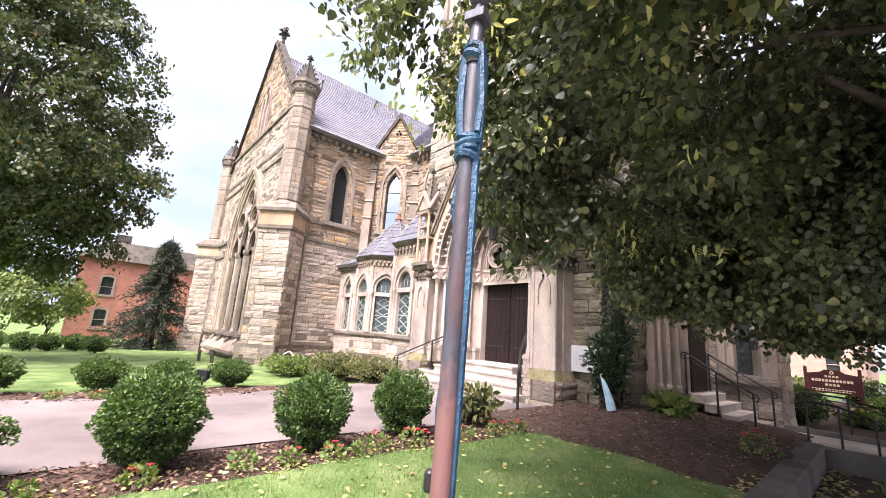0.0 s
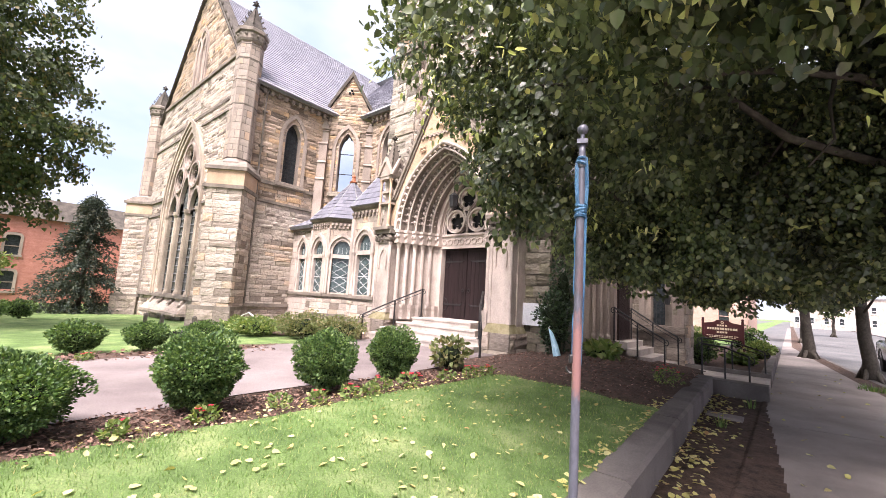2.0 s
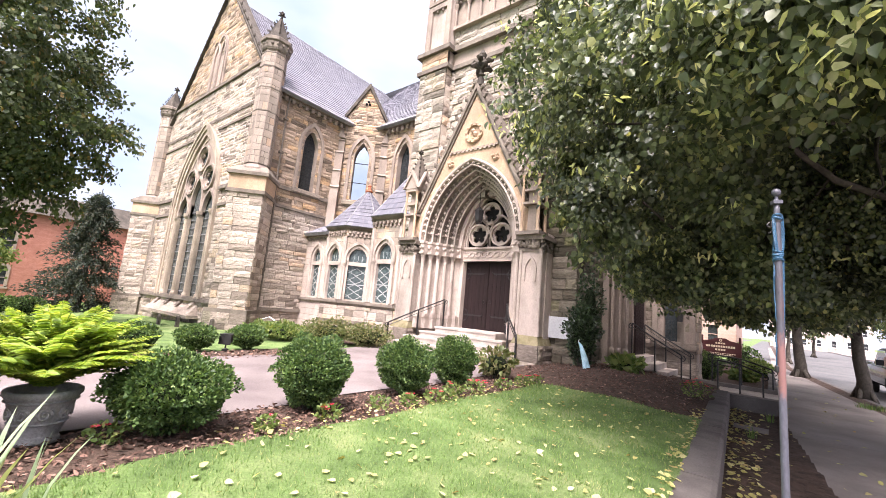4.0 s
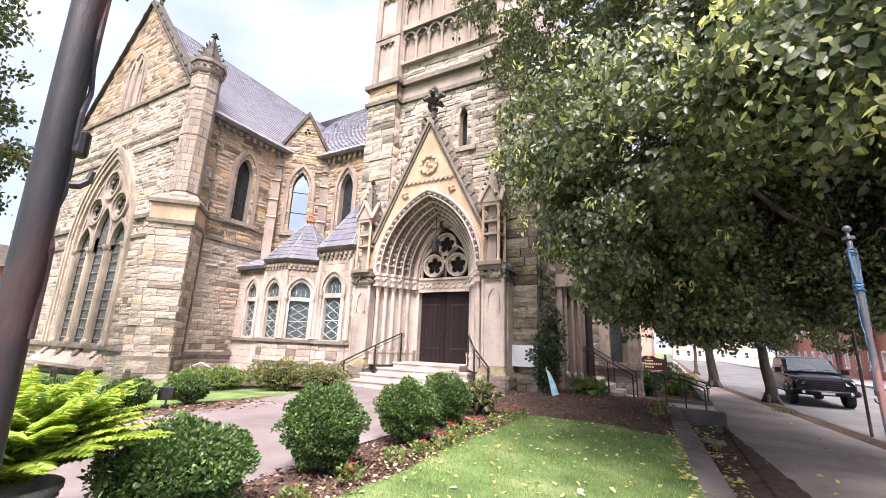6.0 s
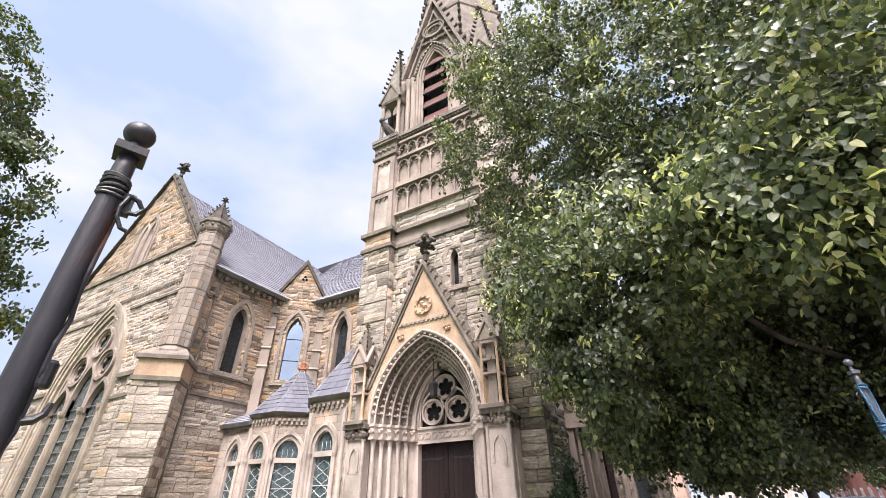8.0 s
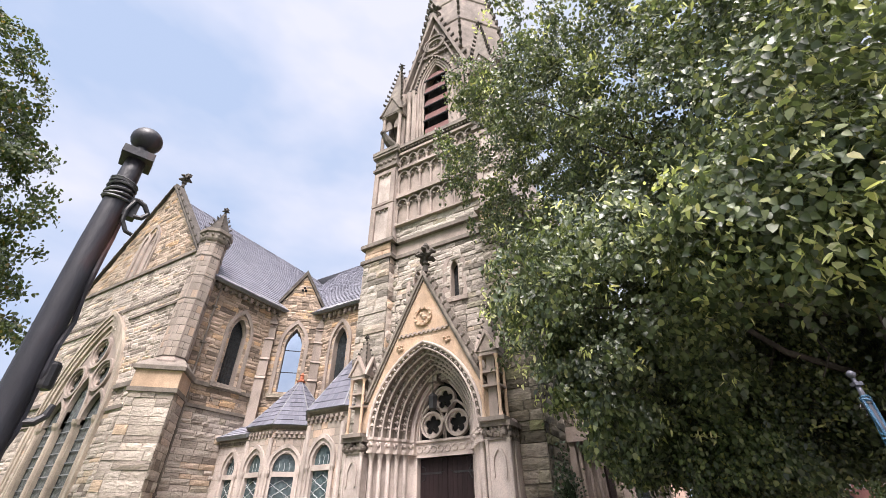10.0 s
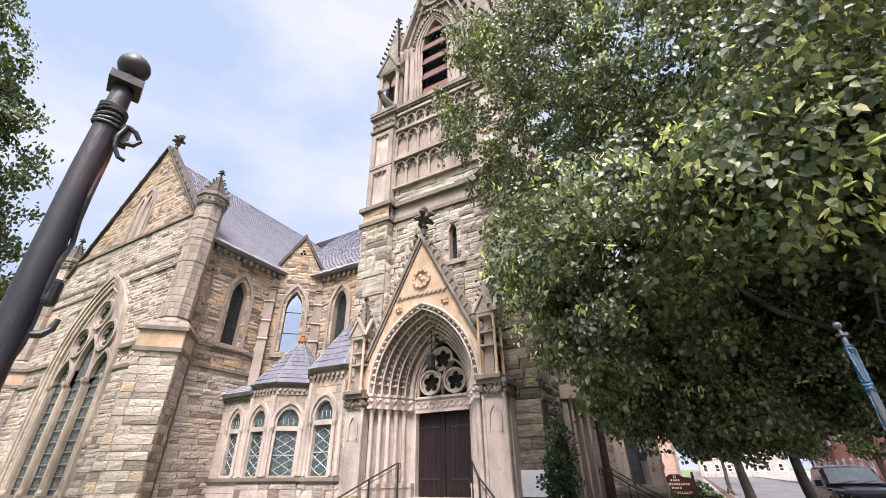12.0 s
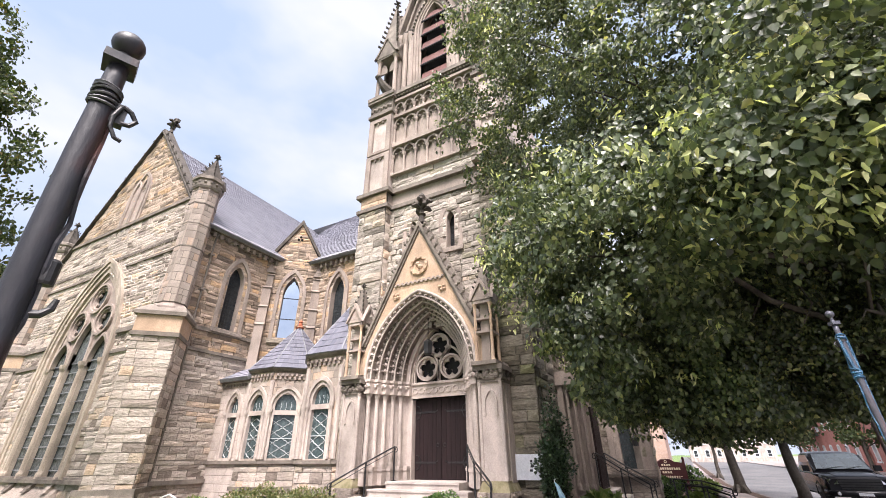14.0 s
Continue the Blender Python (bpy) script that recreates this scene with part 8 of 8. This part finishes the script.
no = thing("notice_board", "white notice panel with dark markings on the tower wall", "notice", (3.05, -0.89, 1.06))
g = Geo()
g.box(-0.36, 0.36, -0.05, 0.0, -0.28, 0.28)
part("panel", g, PLACARD, no)
for x, z, w in ((0.02, 0.1, 0.06), (0.03, 0.0, 0.08), (-0.0, -0.1, 0.07), (0.14, 0.05, 0.05), (0.15, -0.08, 0.07)):
    g = Geo()
    g.box(x, x + w, -0.056, -0.05, z, z + 0.05)
    part("mark", g, INK, no)
lf = thing("low_sign_frame", "low white pitched frame among the shrubs by the wall", "sign frame", (-6.6, -3.6, land(-6.6, -3.6)))
g = Geo()
g.tube([(-0.55, -0.1, -0.05), (-0.55, -0.1, 0.48), (0.0, -0.1, 0.62), (0.55, -0.1, 0.48), (0.55, -0.1, -0.05)], 0.02, 6)
part("frame", g, WHITE, lf)
for x, y in ((-9.0, -4.6), (-10.6, -5.2), (-12.0, -5.4)):
    g = Geo()
    g.box(-0.09, 0.09, -0.05, 0.05, -0.1, 0.32)
    g.lathe([(0.09, 0.32), (0.06, 0.38), (0.01, 0.4)], (0, 0, 0), 8)
    solo("marker_stone", g, SOOT, "small dark marker stone by the church wall", "marker", (x, y, land(x, y)), group="marker stones")

# ---- side porch east of the tower ----
PE = plane_map(0, 3.3, 270)
masonry("aisle_wall", church, PE, GROUND, 5.0, lambda v: cut([(3.4, 5.6)], [(5.0, 0.3, 0.9, 2.2, 2.9)], v), STONE_DARK, course=(0.26, 0.4), label="lower aisle wall beyond the tower")
lancet_window(church, PE, 5.0, 0.3, 0.9, 2.2, 2.9, GLASS_DARK, CAME_DARK)
g = Geo()
g.box(3.3, 5.55, 4.2, 4.6, GROUND, 5.0)
part("aisle_back", g, STONE_DARK, church)
masonry("aisle_wall", church, plane_map(5.6, 0, 0), GROUND, 5.0, lambda v: [(3.3, 4.6)], STONE, course=(0.26, 0.4))
roof_slates("aisle_roof", church, (3.3, 3.0, 5.0), (5.9, 3.0, 5.0), (5.9, 4.8, 7.0), (3.3, 4.8, 7.0), 12, 8)
g = Geo()
g.box(3.4, 4.3, 1.35, 3.3, GROUND, 0.45)
g.box(3.4, 3.62, 1.2, 1.5, GROUND, 3.2)
g.box(3.4, 4.35, 1.15, 3.3, 3.2, 3.6)
g.box(3.45, 4.2, 1.5, 3.25, 0.45, 3.2)
porch = part("side_porch", g, DRESSED, church, "small columned side porch against the tower")
for k in range(3):
    g = Geo()
    x = 3.70 + 0.2 * k
    g.lathe([(0.08, 0.45), (0.08, 0.55), (0.052, 0.62), (0.05, 2.9), (0.09, 3.05), (0.09, 3.2)], (x, 1.32, 0), 8)
    part("porch_shaft", g, DRESSED, porch)
g = Geo()
g.box(4.2, 4.26, 1.75, 2.75, 0.45, 2.6)
part("porch_door", g, DOOR_WOOD, porch, "dark door inside the porch")
for i in range(4):
    g = Geo()
    g.box(4.28, 4.58 + 0.3 * (3 - i), 1.38, 2.95, -0.35, -0.22 + 0.165 * (i + 1))
    part("stone_step", g, STEP, church, "worn side step")
stair_rail("handrail", [(4.25, 1.36, 0.44, 1.36), (4.85, 1.34, 0.1, 0.98), (5.5, 1.3, -0.22, 0.62)])
stair_rail("handrail", [(4.25, 2.95, 0.44, 1.36), (4.85, 2.95, 0.1, 0.98), (5.5, 2.95, -0.22, 0.62)])
stair_rail("handrail", [(6.3, 1.28, -0.22, 0.62), (6.75, 1.28, -0.22, 0.58), (7.2, 1.28, -0.22, 0.42)])
stair_rail("handrail", [(6.0, 3.42, -0.13, 0.66), (6.7, 3.42, -0.13, 0.62), (7.4, 3.42, -0.13, 0.42)])
wl = thing("wall_lantern", "small black wall lantern on the aisle corner", "lantern", (5.2, 3.18, 1.75))
g = Geo()
g.tube([(0, 0.1, 0.1), (0, -0.08, 0.16), (0, -0.1, 0.05)], 0.015, 6)
g.lathe([(0.05, -0.22), (0.08, -0.2), (0.10, 0.0), (0.02, 0.07)], (0, -0.1, 0), 6)
part("cage", g, IRON, wl)
g = Geo()
g.lathe([(0.045, -0.19), (0.07, -0.02)], (0, -0.1, 0), 6)
part("glass", g, LAMP_GLASS, wl)

# ---- sign board ----
sg = thing("sign_board", "maroon church sign board with cream lettering on two posts", "sign", (5.6, 12.0, -0.36))
for s in (-1, 1):
    g = Geo()
    g.box(s * 0.74 - 0.05, s * 0.74 + 0.05, -0.05, 0.05, -0.1, 1.45)
    g.ball((s * 0.74, 0, 1.5), 0.06, 8, 5)
    part("post", g, SIGN_RED, sg)
g = Geo()
P = plane_map(0, 0, 270)
g.prism([(-0.7, 0.62), (0.7, 0.62), (0.7, 1.3), (0.35, 1.36), (0.2, 1.46), (-0.2, 1.46), (-0.35, 1.36), (-0.7, 1.3)], -0.03, 0.03, P)
part("board", g, SIGN_RED, sg)
for z, w, h in ((1.22, 0.4, 0.07), (1.07, 1.15, 0.09), (0.92, 0.42, 0.08), (0.76, 1.2, 0.03), (0.7, 1.0, 0.03)):
    g = Geo()
    n = max(3, int(w / 0.09))
    for k in range(n):
        x0 = -w / 2 + w * k / n
        g.box(x0, x0 + w / n * 0.72, -0.042, -0.03, z - h / 2, z + h / 2)
    part("lettering_bar", g, SIGN_GOLD, sg)
g = Geo()
ring(g, P, 0, 1.36, 0.035, 0.06, 0.03, 0.042, 14)
part("emblem", g, SIGN_GOLD, sg)

# ---- parked pickup ----
def wheel(parent, x, y, z, r=0.40, w=0.27):
    q = Geo()
    def R(a, b, c):
        return (x + c, y + a, z + b)
    q.lathe([(r * 0.62, -w / 2), (r * 0.95, -w / 2), (r, -w / 2 + 0.03), (r, w / 2 - 0.03), (r * 0.95, w / 2), (r * 0.62, w / 2)], (0, 0, 0), 22, P=R)
    t = part("tyre", q, TYRE, parent)
    q = Geo()
    q.lathe([(r * 0.62, -w / 2 + 0.02), (r * 0.62, w / 2 - 0.02)], (0, 0, 0), 18, P=R)
    for k in range(6):
        a = k * 1.047
        q.tube([R(0.08 * math.cos(a), 0.08 * math.sin(a), 0), R(r * 0.6 * math.cos(a), r * 0.6 * math.sin(a), 0)], 0.03, 5)
    part("rim", q, CHROME, t)


def pickup(loc):
    t = thing("pickup_truck", "black pickup truck parked at the kerb facing the camera", "truck", loc)
    def loft(name, mat, stations, label=""):
        """Skin over rings of half-profiles (x, z), station by station along y."""
        q = Geo()
        n = None
        for y, half in stations:
            full = half + [(-x, z) for x, z in reversed(half)]
            n = len(full)
            q.v += [(x, y, z) for x, z in full]
        m = len(stations)
        for a in range(m - 1):
            for k in range(n):
                k2 = (k + 1) % n
                q.f.append((a * n + k, a * n + k2, (a + 1) * n + k2, (a + 1) * n + k))
        q.f.append(tuple(range(n)))
        q.f.append(tuple((m - 1) * n + k for k in reversed(range(n))))
        ob = part(name, q, mat, t, label, smooth=True)
        bv = ob.modifiers.new("edge", "BEVEL")
        bv.width, bv.segments, bv.limit_method, bv.angle_limit = 0.03, 2, "ANGLE", radians(28)
        return ob
    def low(w, z0, zt, crown=0.03):
        return [(w * 0.90, z0), (w, z0 + 0.10), (w * 1.01, (z0 + zt) / 2), (w * 0.985, zt - 0.09), (w * 0.88, zt), (w * 0.45, zt + crown)]
    loft("body", CAR_PAINT, [(0.0, low(0.84, 0.52, 0.98, 0.0)), (0.10, low(0.93, 0.48, 1.07)), (0.4, low(0.985, 0.44, 1.13, 0.05)), (1.3, low(1.0, 0.42, 1.19, 0.05)), (1.6, low(1.0, 0.42, 1.22)), (3.9, low(1.0, 0.42, 1.24)), (5.5, low(1.0, 0.46, 1.25)), (5.72, low(0.96, 0.55, 1.2))], "black rounded body with a raised bonnet")
    def top(w, zt):
        return [(0.93, 1.15), (w * 1.03, zt - 0.14), (w * 0.96, zt - 0.04), (w * 0.7, zt), (w * 0.3, zt + 0.012)]
    loft("cab", CAR_PAINT, [(1.38, top(0.90, 1.28)), (1.75, top(0.86, 1.56)), (2.08, top(0.81, 1.80)), (2.4, top(0.78, 1.89)), (3.3, top(0.78, 1.91)), (3.72, top(0.79, 1.86)), (3.95, top(0.86, 1.34))])
    for s in (-1, 1):
        q = Geo()
        q.tube([(s * 0.80, 1.3, 1.2), (s * 0.62, 0.5, 1.165), (s * 0.55, 0.14, 1.1)], [0.03, 0.035, 0.02], 6)
        part("bonnet_crease", q, CAR_PAINT, t)
    q = Geo()
    q.hexa([(-0.80, 1.40, 1.30), (0.80, 1.40, 1.30), (0.68, 2.06, 1.80), (-0.68, 2.06, 1.80), (-0.80, 1.37, 1.31), (0.80, 1.37, 1.31), (0.68, 2.03, 1.83), (-0.68, 2.03, 1.83)])
    part("windscreen", q, CAR_GLASS, t)
    q = Geo()
    for a, b in ((-0.5, 0.05), (0.1, 0.6)):
        q.tube([(a, 1.36, 1.315), (b, 1.46, 1.40)], 0.008, 5)
    part("wiper", q, TYRE, t)
    for s in (-1, 1):
        q = Geo()
        q.hexa([(s * 0.845, 1.7, 1.28), (s * 0.845, 3.6, 1.28), (s * 0.845, 3.45, 1.78), (s * 0.845, 2.15, 1.78), (s * 0.855, 1.7, 1.28), (s * 0.855, 3.6, 1.28), (s * 0.855, 3.45, 1.78), (s * 0.855, 2.15, 1.78)])
        part("side_window", q, CAR_GLASS, t)
        q = Geo()
        q.hexa([(s * 0.60, -0.02, 0.86), (s * 0.86, 0.02, 0.84), (s * 0.86, 0.12, 0.84), (s * 0.60, 0.12, 0.86), (s * 0.60, 0.0, 0.99), (s * 0.90, 0.06, 1.03), (s * 0.90, 0.16, 1.03), (s * 0.60, 0.14, 0.99)])
        part("headlight", q, CHROME, t, "clear headlight")
        q = Geo()
        q.box(min(s * 0.98, s * 1.2), max(s * 0.98, s * 1.2), 1.55, 1.68, 1.22, 1.42)
        part("mirror", q, CAR_PAINT, t)
        for y in (0.95, 4.7):
            wheel(t, s * 0.86, y, 0.40)
            q = Geo()
            q.tube([(s * 0.985, y - 0.48, 0.45), (s * 0.985, y - 0.34, 0.78), (s * 0.985, y, 0.9), (s * 0.985, y + 0.34, 0.78), (s * 0.985, y + 0.48, 0.45)], 0.035, 6)
            part("wheel_arch", q, TYRE, t)
    q = Geo()
    q.hexa([(-0.55, -0.02, 0.70), (0.55, -0.02, 0.70), (0.52, 0.1, 0.70), (-0.52, 0.1, 0.70), (-0.60, -0.005, 1.0), (0.60, -0.005, 1.0), (0.60, 0.1, 1.02), (-0.60, 0.1, 1.02)])
    part("grille", q, TYRE, t)
    for k in range(4):
        q = Geo()
        q.box(-0.58, 0.58, -0.045, -0.03, 0.75 + 0.08 * k, 0.77 + 0.08 * k)
        part("grille_bar", q, CAR_PAINT, t)
    q = Geo()
    q.tube([(-0.97, 0.22, 0.57), (-0.86, 0.02, 0.57), (-0.5, -0.08, 0.57), (0.5, -0.08, 0.57), (0.86, 0.02, 0.57), (0.97, 0.22, 0.57)], 0.115, 10)
    part("bumper", q, CAR_PAINT, t, smooth=True)
    for s in (-1, 1):
        q = Geo()
        q.lathe([(0.05, 0.0), (0.06, 0.02), (0.05, 0.03)], (0, 0, 0), 10, P=lambda x, y, z, s=s: (s * 0.7 + x, -0.12 - z, 0.57 + y))
        part("fog_lamp", q, CHROME, t)
    q = Geo()
    q.box(-0.2, 0.2, -0.21, -0.2, 0.51, 0.6)
    part("plate_bar", q, CHROME, t)
    return t


pickup((11.7, 9.6, -0.56))

# ---- buildings round about ----
def row_house(name, label, x0, x1, y0, y1, z0, h, mat, face, cols, rows, roof_mat, trim=WHITE, flat=True):
    """A brick block with windows on one face: 'west', 'east' or 'south'."""
    t = thing(name, label, "building", ((x0 + x1) / 2, (y0 + y1) / 2, z0))
    cx, cy = (x0 + x1) / 2, (y0 + y1) / 2
    az = {"west": 180, "east": 0, "south": 270}[face]
    fx = {"west": x0 - cx, "east": x1 - cx, "south": 0}[face]
    fy = y0 - cy if face == "south" else 0
    P = plane_map(fx, fy, az)
    half = (x1 - x0) / 2 if face == "south" else (y1 - y0) / 2
    ops = []
    for r in range(rows):
        for c in range(cols):
            u = -half + 2 * half * (c + 0.5) / cols
            z = 1.0 + r * (h - 1.2) / rows
            ops.append((u, 0.45, z, z + 1.3, z + 1.55))
    g = Geo()
    g.box(x0 - cx + 0.3, x1 - cx - 0.3, y0 - cy + 0.3, y1 - cy - 0.3, -0.4, h - 0.02)
    pierced(g, P, -0.4, h, lambda v: cut([(-half, half)], ops, v), -0.3, 0.0, 0.3)
    for a in (0, 90, 180, 270):
        if a != az:
            hx, hy = (x1 - x0) / 2, (y1 - y0) / 2
            Q = plane_map(hx * math.cos(radians(a)), hy * math.sin(radians(a)), a)
            hh = hy if a in (0, 180) else hx
            g.box(-hh + 0.01, hh - 0.01, -0.4, h - 0.01, -0.3, 0, Q)
    part("wall", g, mat, t)
    g = Geo()
    if flat:
        g.box(x0 - cx - 0.2, x1 - cx + 0.2, y0 - cy - 0.2, y1 - cy + 0.2, h, h + 0.35)
    else:
        g.hexa([(x0 - cx - 0.3, y0 - cy - 0.3, h), (x1 - cx + 0.3, y0 - cy - 0.3, h), (x1 - cx + 0.3, y1 - cy + 0.3, h), (x0 - cx - 0.3, y1 - cy + 0.3, h), (x0 - cx + 1.5, y0 - cy + 1.5, h + 1.8), (x1 - cx - 1.5, y0 - cy + 1.5, h + 1.8), (x1 - cx - 1.5, y1 - cy - 1.5, h + 1.8), (x0 - cx + 1.5, y1 - cy - 1.5, h + 1.8)])
        g.box(-0.5, 0.5, y0 - cy + 2.0, y0 - cy + 3.2, h + 1.0, h + 3.0)
    part("roof", g, roof_mat, t)
    for u, hw, z, sp, ap in ops:
        q = Geo()
        q.prism(arch_line(u, hw, z, sp, ap, 4), -0.28, -0.2, P)
        w = part("window", q, GLASS_DARK, t)
        q = Geo()
        q.band(arch_line(u, hw - 0.07, z, sp, ap - 0.07, 4), arch_line(u, hw + 0.1, z, sp, ap + 0.12, 4), -0.2, 0.05, P)
        q.box(u - hw, u + hw, (z + sp) / 2 - 0.03, (z + sp) / 2 + 0.03, -0.2, -0.12, P)
        q.box(u - hw - 0.15, u + hw + 0.15, z - 0.15, z, -0.2, 0.1, P)
        part("window_frame", q, trim, w)
    return t


row_house("brick_house", "red brick house with dark roof beyond the lawn", -47, -36, -10.5, 6, -1.0, 6.6, BRICK_WALL, "east", 4, 2, SOOT, DRESSED, flat=False)
row_house("brick_terrace", "red brick terrace with pale window heads across the street", 23, 33, 22, 48, -0.5, 9.0, BRICK_WALL, "west", 9, 2, LEAD)
row_house("brick_terrace", "red brick terrace with pale window heads across the street", 23, 33, 50, 78, -0.5, 8.0, BRICK_WALL, "west", 9, 2, LEAD)
row_house("tan_building", "low tan brick building at the end of the block", -9, 5.2, 34, 46, -0.4, 6.5, BRICK_TAN, "south", 4, 1, LEAD, BRICK_TAN)
row_house("end_building", "pale two-storey building at the end of the street", 8, 26, 120, 130, -0.4, 7.0, PALE, "south", 7, 2, LEAD)
row_house("stone_hall", "grey stone hall behind the church", -36, -25, 2, 14, -1.0, 6.0, STONE_DARK, "south", 4, 1, SLATE, DRESSED, flat=False)
for i, (x, y) in enumerate(((12, 60), (20.5, 40), (20.8, 66), (-40, -40), (-52, -26))):
    tree("distant_tree", "green tree further off along the street", (x, y, -0.5), 3.5, 0.2, (0.1, 0.1), [((x, y, 4.4), (2.6, 2.8, 2.4), 60, 45, 0.6)], 0.26, LEAF_MAPLE, 130 + i, limbs=6)
